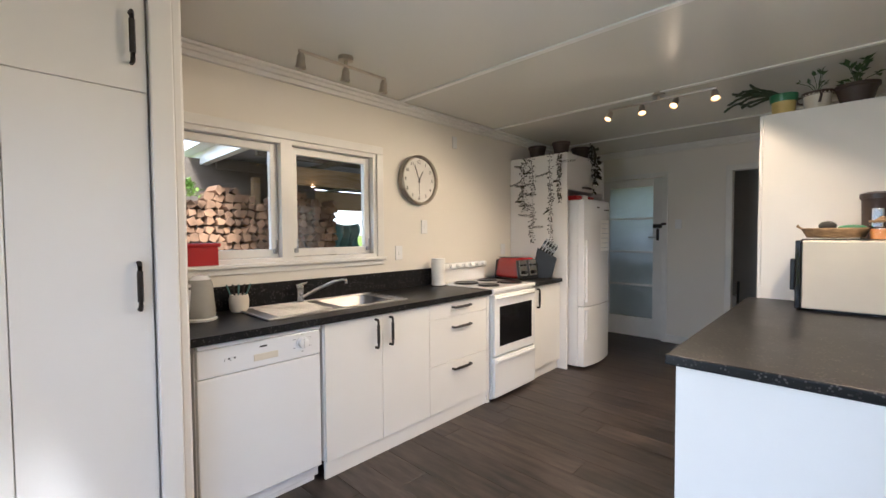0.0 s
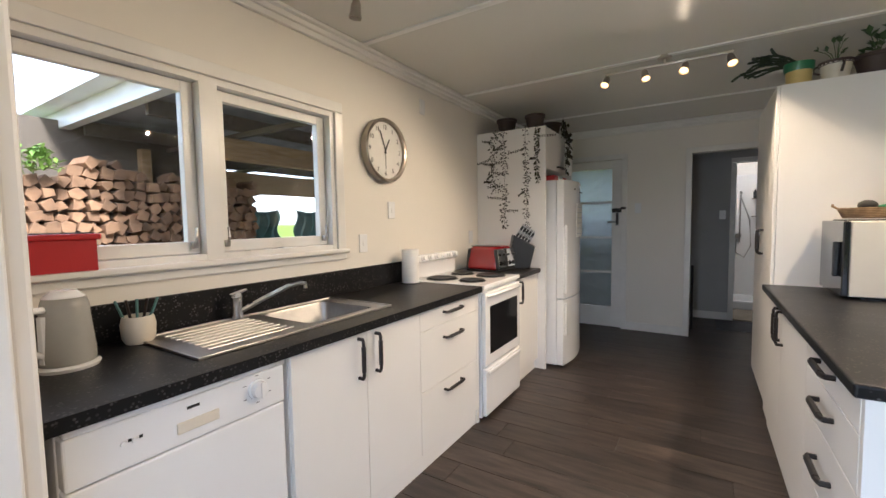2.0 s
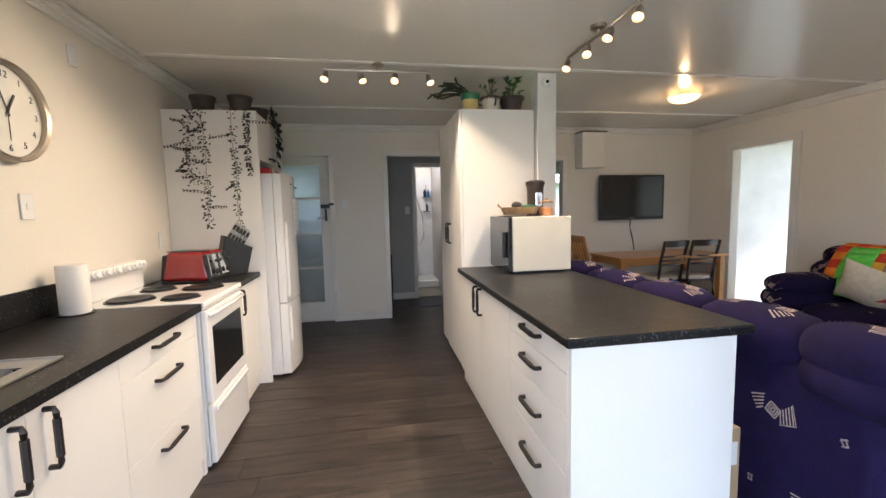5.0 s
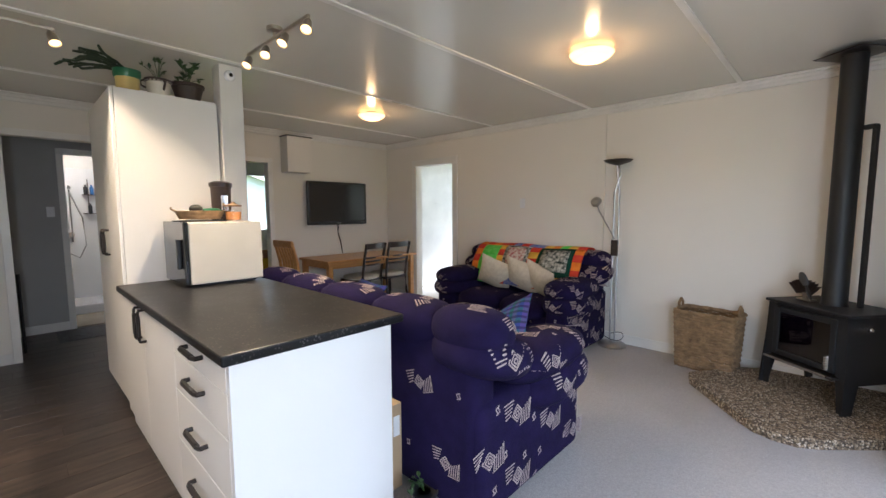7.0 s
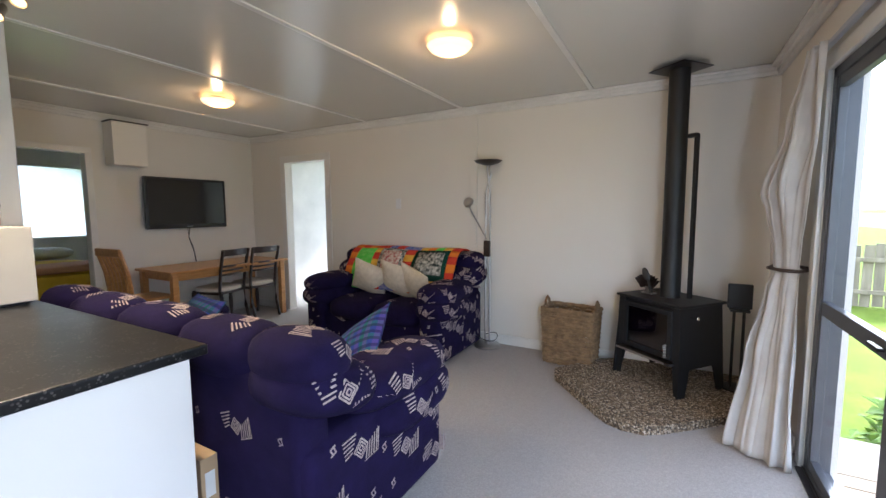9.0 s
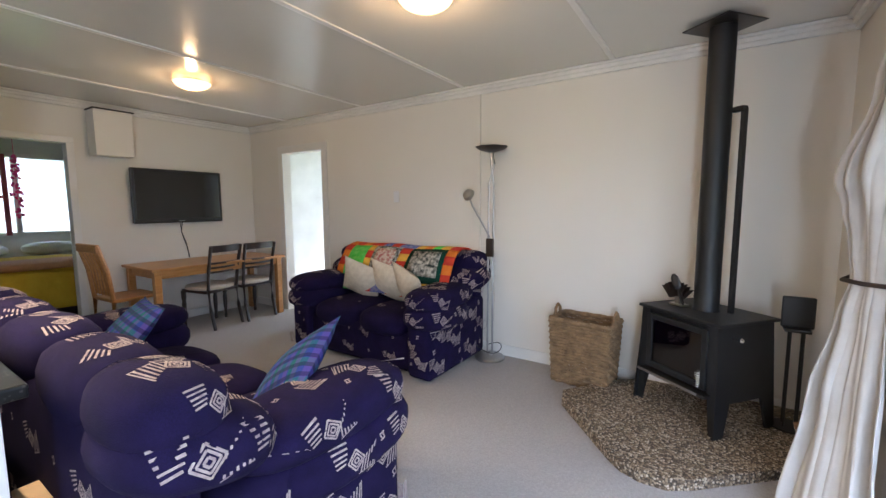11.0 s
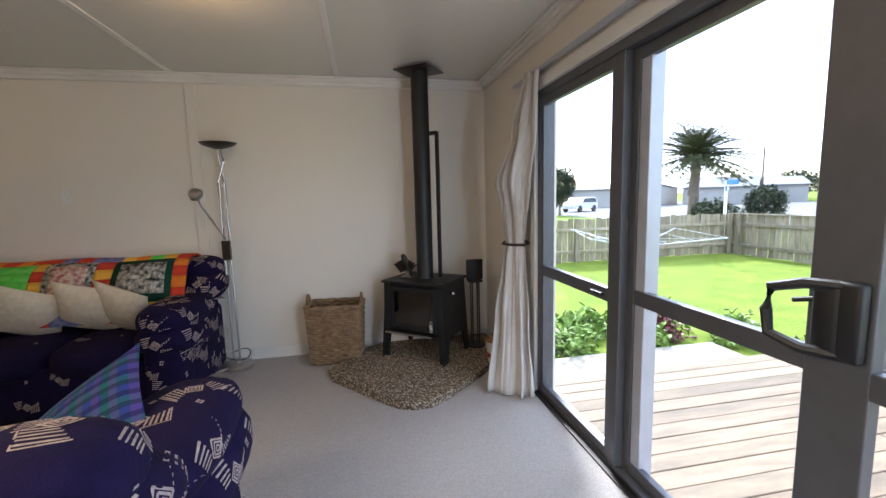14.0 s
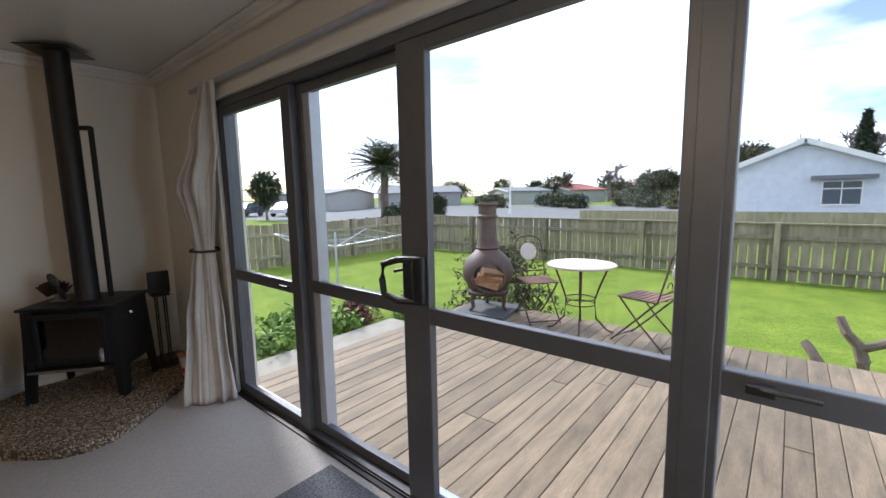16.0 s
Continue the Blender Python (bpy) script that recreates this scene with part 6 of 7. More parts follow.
Build().lathe([(0.03, 1.815), (0.11, 1.84), (0.138, 1.862), (0.13, 1.864), (0.04, 1.835)], seg=32).done("uplight_bowl", DARKMETAL, fl, True)
Build().box(-0.035, 0.035, 0.005, 0.03, 0.92, 1.08, 0.006).done("dimmer", WALNUT, fl)
Build().tube([(0.0, 0.02, 1.09), (0.06, 0.06, 1.22), (0.13, 0.10, 1.36), (0.155, 0.11, 1.44)], 0.007).done("reading_arm", STEEL, fl, True)
Build().lathe([(0.015, 0.03), (0.045, 0.015), (0.055, -0.015), (0.05, -0.016), (0.03, 0.0)], pose(0.16, 0.12, 1.46, -60, 20, 0)).done("reading_head", STEEL, fl, True)
Build().tube([(0.11 * math.cos(a / 3.2) - 0.0, 0.11 * math.sin(a / 3.2) + 0.02, 0.11 + 0.02 * math.sin(a * 0.6)) for a in range(18)], 0.004, 6).done("cord_loop", BLACKPL, fl, True)


def wicker_basket():
    k0 = thing("log_basket", "tall square wicker log basket with two loop handles", "basket", pose(0.965, -3.285, 0.0045, 0, 0, -6))
    hw, hd, hh = 0.225, 0.15, 0.49

    def ring(f, z, wob):
        out = []
        for (ax, ay), (bx, by) in (((-1, -1), (1, -1)), ((1, -1), (1, 1)), ((1, 1), (-1, 1)), ((-1, 1), (-1, -1))):
            for s in range(8):
                t = s / 8
                wv = 0.011 * (1 if (s + wob) % 2 else -1)
                x, y = (ax + (bx - ax) * t) * hw * f, (ay + (by - ay) * t) * hd * f
                nx, ny = (0, ay) if ay == by else (ax, 0)
                out.append((x + nx * wv, y + ny * wv, z))
        return out + out[:2]
    n = 22
    weave = Build()
    for i in range(n):
        z = 0.012 + hh * i / n
        weave.tube(ring(0.90 + 0.10 * i / n, z, i), 0.0115, 6)
    tagged(weave.done("cane_weave", WICKER, k0, True), kind="stuff")
    for sx, sy, ex, ey in ((-1, -1, 1, -1), (1, -1, 1, 1), (1, 1, -1, 1), (-1, 1, -1, -1)):
        for s in range(8):
            t = s / 8
            x, y = (sx + (ex - sx) * t) * hw, (sy + (ey - sy) * t) * hd
            Build().tube([(x * 0.90, y * 0.90, 0.0), (x, y, hh)], 0.006, 5).done("stake", WICKER, k0, True)
    Build().tube(ring(1.0, hh + 0.004, 0), 0.015, 6).done("rim", WICKER, k0, True)
    Build().box(-hw * 0.88, hw * 0.88, -hd * 0.88, hd * 0.88, 0.002, 0.02).done("base", WICKDARK, k0)
    for sx in (-1, 1):
        Build().tube([(sx * hw, -0.045, hh - 0.01), (sx * hw, -0.042, hh + 0.06), (sx * hw, 0.0, hh + 0.09), (sx * hw, 0.042, hh + 0.06), (sx * hw, 0.045, hh - 0.01)], 0.012, 7).done("handle", WICKER, k0, True)


wicker_basket()


def curtain():
    c = thing("curtain", "cream full-length curtain tied back beside the sliding door", "curtain")
    b = Build()
    rows = []
    # height, then the edge by the wall and the edge that stands out into the room
    fall = ((2.15, -0.405, -2.12, -0.375, -2.27), (1.80, -0.405, -2.16, -0.32, -2.40), (1.46, -0.405, -2.25, -0.235, -2.51), (1.36, -0.405, -2.28, -0.275, -2.53), (1.20, -0.405, -2.33, -0.31, -2.535),
            (1.05, -0.41, -2.38, -0.325, -2.53), (0.90, -0.405, -2.34, -0.29, -2.51), (0.55, -0.40, -2.26, -0.215, -2.45), (0.015, -0.395, -2.18, -0.125, -2.35))
    for i in range(61):
        z = 2.15 - 2.135 * i / 60
        k = next(j for j in range(len(fall) - 1) if z >= fall[j + 1][0] - 1e-6)
        f = (fall[k][0] - z) / (fall[k][0] - fall[k + 1][0])
        f = f * f * (3 - 2 * f)
        rx, ry, lx_, ly_ = (fall[k][q] + (fall[k + 1][q] - fall[k][q]) * f for q in (1, 2, 3, 4))
        along = Vector((lx_ - rx, ly_ - ry))
        out = Vector((-along.y, along.x)).normalized()
        amp = 0.008 + 0.017 * min(1, abs(z - 1.05) / 0.5)
        row = []
        for q in range(73):
            u = q / 72
            fold = math.sin((u + 0.10 * math.sin(5 * u + 1.2 * z)) * 2 * math.pi * 3.6 + 0.5 * math.sin(z * 2.1)) * (0.75 + 0.4 * math.sin(3 * z + 7 * u)) + 0.15 * math.sin(u * 2 * math.pi * 8.5 + 1.7 * z + 1)
            p = Vector((rx, ry)) + along * (u + 0.012 * math.sin(u * 40 + z * 5)) + out * (amp * fold + 0.02 * math.sin(math.pi * u))
            row.append(b.bm.verts.new((max(p.x, X0 + 0.012), p.y, z)))
        rows.append(row)
    for p, q in zip(rows, rows[1:]):
        for k in range(72):
            b.bm.faces.new((p[k], p[k + 1], q[k + 1], q[k]))
    cl = b.done("cloth", CURTAIN, c, True)
    so = cl.modifiers.new("thickness", "SOLIDIFY")
    so.thickness = 0.004
    Build().tube([(X0 + 0.012, -2.40, 1.05), (X0 + 0.06, -2.355, 1.045), (X0 + 0.12, -2.43, 1.04), (X0 + 0.16, -2.53, 1.04), (X0 + 0.13, -2.57, 1.05), (X0 + 0.05, -2.50, 1.06), (X0 + 0.012, -2.42, 1.06)], 0.010, 7).done("tie_band", TERRA, c, True)



curtain()
structure(Build().box(X0 + 0.02, X0 + 0.045, -2.62, 1.75, 2.15, 2.175, 0.004).done("curtain_rail", ALULIGHT))

st = thing("fireside_tools", "black fireside tool stand with shovel and pokers", "tool stand", pose(-0.25, -3.14, 0.0625))
Build().lathe([(0.09, 0), (0.09, 0.012), (0.02, 0.016)]).done("base", BLACKPL, st, True)
for k, (x, y) in enumerate(((0.03, 0.03), (-0.03, 0.03), (0.03, -0.03), (-0.03, -0.03))):
    Build().tube([(x, y, 0.01), (x, y, 0.60)], 0.006, 6).done("tool_rod", BLACKPL, st, True)
Build().box(-0.075, 0.075, -0.012, 0.012, 0.60, 0.78, 0.008).box(-0.06, 0.06, -0.05, 0.05, 0.58, 0.60, 0.005).done("shovel", BLACKMAT, st)
bu = thing("kindling_bucket", "white and red bucket full of split kindling", "bucket", pose(-0.33, -2.74, 0.0625) @ Matrix.Scale(0.85, 4))
Build().lathe([(0.10, 0), (0.13, 0.20), (0.135, 0.205), (0.125, 0.205), (0.095, 0.02)], seg=24).done("bucket", ENAMEL, bu, True)
Build().lathe([(0.112, 0.055), (0.1195, 0.10), (0.1175, 0.10)], seg=24).done("red_band", REDPL, bu, True)
for k in range(6):
    Build().box(-0.03, 0.03, -0.02, 0.02, 0.03, 0.25, 0.004, pose(0.05 * math.cos(k), 0.05 * math.sin(k), 0, 12 * math.sin(k * 2), 14 * math.cos(k), 40 * k)).done("kindling", LOGEND, bu)

tagged(Build().box(-0.30, 0.30, -0.42, 0.42, 0, 0.012, 0.005, None).done("door_mat", MATGREY, None, False, pose(-0.08, -0.62, 0.0045)), "dark grey flecked mat inside the sliding door", "mat")
bx = thing("cardboard_box", "tall brown cardboard box between island and sofa", "box")
Build().box(1.72, 2.05, -0.44, -0.372, 0.0045, 0.44, 0.003).done("body", CARD, bx)
Build().box(1.717, 1.72, -0.425, -0.387, 0.28, 0.38).done("label_patch", PAPER, bx)
for k, (x, y) in enumerate(((1.52, -0.40), (1.46, -0.26))):
    pl = flower_pot("seedling_pot", "small dark square seedling pot on the floor", pose(x, y, 0.005), 0.05, 0.062, 0.10, BLACKPL, "seedling pots")
    leafy(pl, 0.09, 0.07, 5, 60 + k, 0.035, LEAF, 0.03)

# ---- beyond the doorways ----
bd = thing("bed", "bed with a mustard quilt and white pillows", "bed", pose(7.35, -1.60, 0.0025))
Build().box(-0.9, 1.15, -0.75, 0.85, 0.0, 0.35, 0.02).done("base", WALNUT, bd)
Build().pillow(2.1, 1.65, 0.55, pose(0.1, 0.05, 0.42), 14, 6).done("quilt", YELLOWQ, bd, True)
Build().pillow(0.6, 1.68, 0.10, pose(-0.55, 0.05, 0.70), 10, 5).done("throw", PEACH, bd, True)
for y in (-0.35, 0.4):
    Build().pillow(0.40, 0.62, 0.18, pose(0.95, y, 0.78), 8, 2.8).done("pillow", WHITECLOTH, bd, True)
gl = Build()
rr = random.Random(2)
for k in range(60):
    z = 2.12 - 0.9 * rr.random()
    w0 = 0.07 * math.sin(max(0.1, (2.2 - z)) * 2.6)
    gl.pillow(0.05, 0.05, 0.03, pose(8.72 + rr.uniform(-w0, w0) * 0.5, -1.74 + rr.uniform(-w0, w0), z, rr.uniform(0, 90), rr.uniform(0, 90)), 4, 2)
gl.tube([(8.72, -1.74, 1.3), (8.72, -1.74, H)], 0.004, 5)
tagged(gl.done("flower_garland", PINK, None, True), "hanging pink paper flower garland before the bedroom window", "garland")
bc = Build()
for i in range(20):
    bc.box(8.70 + 0.02 * (i % 2), 8.72 + 0.02 * (i % 2), -1.0 + 0.0 + i * 0.016, -0.985 + i * 0.016 + 0.004, 0.6, 2.2, 0.004)
bc.box(8.70, 8.80, -1.02, -0.66, 2.2, 2.23)
tagged(bc.done("bedroom_curtain", SEATPAD), "beige gathered curtain at the bedroom window", "curtain")
pp = flower_pot("floor_plant", "leafy plant in a pale pot on the sun room floor", pose(4.66, -4.15, 0.003), 0.07, 0.10, 0.16, WHITEPOT)
leafy(pp, 0.14, 0.2, 14, 77, 0.08, LEAF, 0.05)
sh = thing("shower", "white shower lining with a chrome slide rail and hose", "shower")
Build().box(8.17, 8.199, -0.1, 0.9, 0.12, 2.0, 0.004).done("lining", ENAMEL, sh)
Build().box(7.5, 8.17, -0.1, 0.9, 0.004, 0.13, 0.02).done("tray", ENAMEL, sh)
Build().tube([(8.13, 0.22, 0.95), (8.13, 0.22, 1.75)], 0.012).tube([(8.13, 0.22, 1.70), (8.05, 0.22, 1.72)], 0.02).done("slide_rail", CHROME, sh, True)
Build().tube([(8.10, 0.22, 1.66), (8.08, 0.10, 1.3), (8.08, 0.08, 0.9), (8.08, 0.16, 0.72), (8.08, 0.27, 0.80), (8.13, 0.26, 1.0)], 0.009).done("hose", STEEL, sh, True)
Build().lathe([(0.05, 0), (0.04, 0.04)], pose(8.165, 0.24, 1.05, 0, -90)).done("mixer", CHROME, sh, True)
Build().box(8.08, 8.165, -0.06, 0.08, 1.62, 1.63).box(8.08, 8.165, -0.06, 0.08, 1.35, 1.36).tube([(8.15, 0.01, 1.35), (8.15, 0.01, 1.85)], 0.005).done("caddy", IRON, sh)
for k, (y, z) in enumerate(((-0.03, 1.63), (0.04, 1.63), (0.0, 1.36))):
    Build().lathe([(0.022, 0), (0.024, 0.10), (0.01, 0.12), (0.01, 0.14)], pose(8.12, y, z), 10).done("bottle", BLACKPL if k else BLUEP, sh, True)
tagged(Build().box(6.05, 6.60, 0.02, 0.55, 0.004, 0.016, 0.004).done("hall_mat", MATGREY), "grey woven mat on the hall floor", "mat")
ga = thing("laundry_hamper", "white slatted hamper with dark posts in the hall", "hamper", pose(6.05, 0.98, 0.004))
Build().box(-0.15, 0.15, -0.15, 0.15, 0.02, 0.60, 0.03, seg=3).done("body", ENAMEL, ga)
for y in (-0.17, 0.17):
    Build().tube([(-0.16, y, 0), (-0.16, y, 0.78)], 0.014).done("post", BLACKPL, ga, True)

# unseen ceiling lamp with a low-glow shade, added so the bathroom reads
cb2 = thing("bathroom_light", "unseen glowing round shade added to brighten the bathroom", "ceiling light", pose(7.4, 0.4, H))
Build().lathe([(0.12, -0.001), (0.13, -0.03), (0.10, -0.06), (0, -0.07)]).done("shade", SHADEGLOW, cb2, True)
lamp("bathroom_bulb", "POINT", (7.4, 0.4, H - 0.14), 7, (1, 0.9, 0.78), 0.1)

# ---- outside ----
GZ, DZ = -0.35, -0.05
g = Build()
g.bm.faces.new([g.bm.verts.new(p) for p in ((-900, -900, GZ), (900, -900, GZ), (900, 900, GZ), (-900, 900, GZ))])
structure(g.done("ground", GRASS), "green lawn and grassland")
structure(Build().box(-60, -16, -200, 200, GZ + 0.004, GZ + 0.008).done("road", ROAD), "grey asphalt road beyond the fence")
structure(Build().box(-2.9, X0 - 0.15, -3.3, -2.62, GZ, -0.22).done("pavement", CONCRETE), "concrete path beside the deck")
structure(Build().box(X0 - 0.2, 12, Y1 + 0.15, 12, GZ + 0.002, -0.12).done("carport_pavement", CONCRETE), "concrete carport floor")
rnd = random.Random(12)
# fence: rails, posts and palings
fence = thing("garden_fence", "weathered grey timber paling fence round the lawn", "fence")
FX, FY, FT = -9.4, -9.4, 0.76
pm = Build().prism([(-0.068, -0.01), (0.068, -0.01), (0.068, 0.01), (-0.068, 0.01)], GZ, FT).done("paling", FENCE, fence)
pm.matrix_basis = pose(FX, FY + 0.1, 0, 0, 0, 90)
count = 0
for k in range(1, 125):
    y = FY + 0.1 + 0.158 * k
    o = new("paling", pm.data)
    o.parent, o.matrix_basis = fence, pose(FX + rnd.uniform(-0.006, 0.006), y, rnd.uniform(-0.03, 0.025), 0, rnd.uniform(-1.2, 1.2), 90)
for k in range(85):
    o = new("paling", pm.data)
    o.parent, o.matrix_basis = fence, pose(FX + 0.12 + 0.158 * k, FY + rnd.uniform(-0.006, 0.006), rnd.uniform(-0.03, 0.025), 0, rnd.uniform(-1.2, 1.2), 0)
for z in (-0.12, 0.45):
    Build().box(FX + 0.012, FX + 0.06, FY, 10.3, z, z + 0.075, 0.004).done("rail", FENCE, fence)
    Build().box(FX, 4.2, FY + 0.012, FY + 0.06, z, z + 0.075, 0.004).done("rail", FENCE, fence)
Build().box(FX - 0.02, FX + 0.07, FY, 10.3, FT - 0.02, FT + 0.01, 0.004).done("capping", FENCE, fence)
for k in range(8):
    Build().box(FX + 0.06, FX + 0.15, FY + 2.4 * k + 0.3, FY + 2.4 * k + 0.39, GZ, FT + 0.02, 0.006).done("post", FENCE, fence)
for k in range(6):
    Build().box(FX + 2.3 * k + 0.1, FX + 2.3 * k + 0.19, FY + 0.06, FY + 0.15, GZ, FT + 0.02, 0.006).done("post", FENCE, fence)
back_fence = thing("road_fence", "low grey paling fence across the neighbour's front", "fence")
Build().box(-16.05, -16.0, -6.0, 14, GZ, 0.70).done("palings", FENCE, back_fence)

# chiminea, table and chairs
ch = thing("chiminea", "brown cast chiminea with logs in its mouth on a slate paver", "chiminea", pose(-3.42, -2.10, DZ + 0.052, 0, 0, 36) @ Matrix.Scale(1.24, 4))
body = Build().lathe([(0.10, 0.16), (0.19, 0.22), (0.245, 0.32), (0.25, 0.40), (0.22, 0.49), (0.15, 0.56), (0.105, 0.60), (0.115, 0.615), (0.105, 0.63), (0.09, 0.75), (0.082, 0.90), (0.098, 0.91), (0.10, 0.93), (0.088, 0.94), (0.088, 1.02), (0.105, 1.03), (0.105, 1.05), (0.085, 1.052), (0.075, 1.0)], seg=32)
body.done("body", CLAY, ch, True)
Build().lathe([(0.175, 0.0), (0.178, 0.015), (0.15, 0.02), (0.145, 0.0)], pose(0.228, 0, 0.36, 0, 78) @ Matrix.Diagonal((0.85, 0.95, 1, 1)), 28).done("mouth_rim", CLAY, ch, True)
Build().lathe([(0.15, 0.0), (0.14, 0.012), (0.0, 0.013)], pose(0.226, 0, 0.36, 0, 78) @ Matrix.Diagonal((0.85, 0.95, 1, 1)), 28).done("mouth", BLACKMAT, ch, True)
for k in range(3):
    Build().box(-0.12, 0.12, -0.035, 0.035, -0.03, 0.03, 0.008, pose(0.25, -0.02 + 0.03 * k, 0.30 + 0.05 * k, 20 * k, 12, 95 + 25 * (k - 1))).done("log", LOGEND, ch)
for k in range(3):
    a = radians(120 * k + 60)
    Build().tube([(0.15 * math.cos(a), 0.15 * math.sin(a), 0.24), (0.18 * math.cos(a), 0.18 * math.sin(a), 0.12), (0.17 * math.cos(a), 0.17 * math.sin(a), 0.04), (0.21 * math.cos(a), 0.21 * math.sin(a), 0.0)], 0.02).done("leg", CLAY, ch, True)
Build().lathe([(0.19, 0.16), (0.20, 0.18), (0.19, 0.20)], seg=28).done("foot_ring", CLAY, ch, True)
tagged(Build().box(-0.32, 0.32, -0.32, 0.32, 0, 0.05, 0.006, None).done("paver", SLATE, None, False, pose(-3.42, -2.10, DZ + 0.001, 0, 0, 10)), "dark square slate paver under the chiminea", "paver")

pt2 = thing("patio_table", "round mosaic-topped patio table with curved iron legs", "table", pose(-3.40, -0.92, DZ))
Build().lathe([(0.0, 0.70), (0.345, 0.70), (0.35, 0.708), (0.35, 0.72), (0.34, 0.725), (0, 0.726)], seg=40).done("top", MOSAIC, pt2, True)
for k in range(4):
    a = radians(90 * k + 20)
    c0, s0 = math.cos(a), math.sin(a)
    Build().tube([(0.27 * c0, 0.27 * s0, 0.70), (0.20 * c0, 0.20 * s0, 0.52), (0.14 * c0, 0.14 * s0, 0.34), (0.16 * c0, 0.16 * s0, 0.15), (0.27 * c0, 0.27 * s0, 0.03), (0.33 * c0, 0.33 * s0, 0.012)], 0.010).done("leg", IRON, pt2, True)
for z in (0.30, 0.36):
    Build().tube([(0.145 * math.cos(a * math.pi / 10), 0.145 * math.sin(a * math.pi / 10), z) for a in range(21)], 0.006, 6).done("ring", IRON, pt2, True)


def bistro_chair(m):
    """Folding iron chair; local y to the front."""
    c = thing("bistro_chair", "folding iron bistro chair with slatted seat and mosaic medallion", "chair", m, "bistro chairs")
    for sx in (-1, 1):
        Build().tube([(sx * 0.18, 0.26, 0.0), (sx * 0.18, 0.0, 0.26), (sx * 0.18, -0.19, 0.46), (sx * 0.185, -0.26, 0.70), (sx * 0.16, -0.29, 0.88)], 0.009).done("back_leg", IRON, c, True)
        Build().tube([(sx * 0.165, -0.26, 0.0), (sx * 0.165, 0.0, 0.24), (sx * 0.165, 0.18, 0.44)], 0.009).done("front_leg", IRON, c, True)
    Build().tube([(-0.16, -0.29, 0.88), (-0.10, -0.30, 0.93), (0, -0.30, 0.95), (0.10, -0.30, 0.93), (0.16, -0.29, 0.88)], 0.009).tube([(-0.18, 0.24, 0.03), (0.18, 0.24, 0.03)], 0.007).tube([(-0.165, -0.24, 0.03), (0.165, -0.24, 0.03)], 0.007).tube([(-0.185, -0.21, 0.53), (0.185, -0.21, 0.53)], 0.007).done("crossbar", IRON, c, True)
    for sx in (-1, 1):
        Build().tube([(sx * 0.06 + 0.045 * math.cos(a * 0.6) * sx, -0.235, 0.59 + 0.045 * math.sin(a * 0.6)) for a in range(10)], 0.006, 6).done("scroll", IRON, c, True)
    for k in range(7):
        Build().box(-0.19, 0.19, -0.19 + k * 0.057, -0.145 + k * 0.057, 0.452, 0.464, 0.003).done("slat", SLATWOOD, c)
    for k in range(3):
        Build().box(-0.17 + 0.16 * k, -0.15 + 0.16 * k, -0.19, 0.20, 0.440, 0.452, 0.003).done("bearer", IRON, c)
    Build().lathe([(0.10, 0), (0.105, 0.008), (0.10, 0.016)], pose(0, -0.268, 0.755, 100), 28).done("medallion", MOSAIC, c, True)


bistro_chair(pose(-3.55, -1.50, DZ, 0, 0, -40))
bistro_chair(pose(-3.44, -0.28, DZ, 0, 0, 165))

br = thing("driftwood_stump", "bare grey forked stump standing in the lawn", "stump", pose(-4.35, 1.30, GZ) @ Matrix.Scale(0.82, 4))
Build().tube([(0, 0, 0), (0.02, 0.0, 0.25), (0.0, -0.05, 0.42), (0.05, -0.16, 0.56), (0.0, -0.22, 0.72)], 0.07, 8, 0.04).tube([(0.0, -0.04, 0.38), (0.05, 0.12, 0.48), (0.03, 0.22, 0.58), (0.06, 0.26, 0.68)], 0.05, 8, 0.035).tube([(0.3, -0.3, 0), (0.28, -0.36, 0.22), (0.22, -0.46, 0.38), (0.18, -0.50, 0.42)], 0.06, 8, 0.045).tube([(-0.15, 0.30, 0), (-0.05, 0.42, 0.25), (0.0, 0.52, 0.45), (-0.03, 0.54, 0.66)], 0.06, 8, 0.035).done("branches", BARK, br, True)


def bush(name, label, at, sx, sy, sz, n, size, material, seed, category="bush", extra=None):
    """Leaves on twigs, thinner at the rim, with gaps."""
    rr, b, tw_ = random.Random(seed), Build(), Build()
    t = thing(name, label, category, pose(*at))
    for k in range(n):
        a, e, r = rr.uniform(0, 6.283), rr.uniform(-0.15, 1.45), rr.uniform(0.35, 1.0) ** 0.6
        lump = 0.8 + 0.3 * math.sin(a * 3 + seed) * math.cos(e * 4)
        p = Vector((math.cos(a) * math.cos(e) * sx, math.sin(a) * math.cos(e) * sy, max(0.02, math.sin(e)) * sz)) * r * lump
        for _ in range(2):
            b.leaf(p, (rr.uniform(-1, 1), rr.uniform(-1, 1), rr.uniform(-0.6, 1)), size * rr.uniform(0.6, 1.3), size * 0.55)
        if k % 40 == 0:
            tw_.tube([(0, 0, 0), p * 0.5 + Vector((0, 0, 0.03)), p], 0.012 * max(sx, 0.4), 5, 0.004)
    tw_.done("twigs", BARK, t)
    b.done("leaves", material, t)
    return t


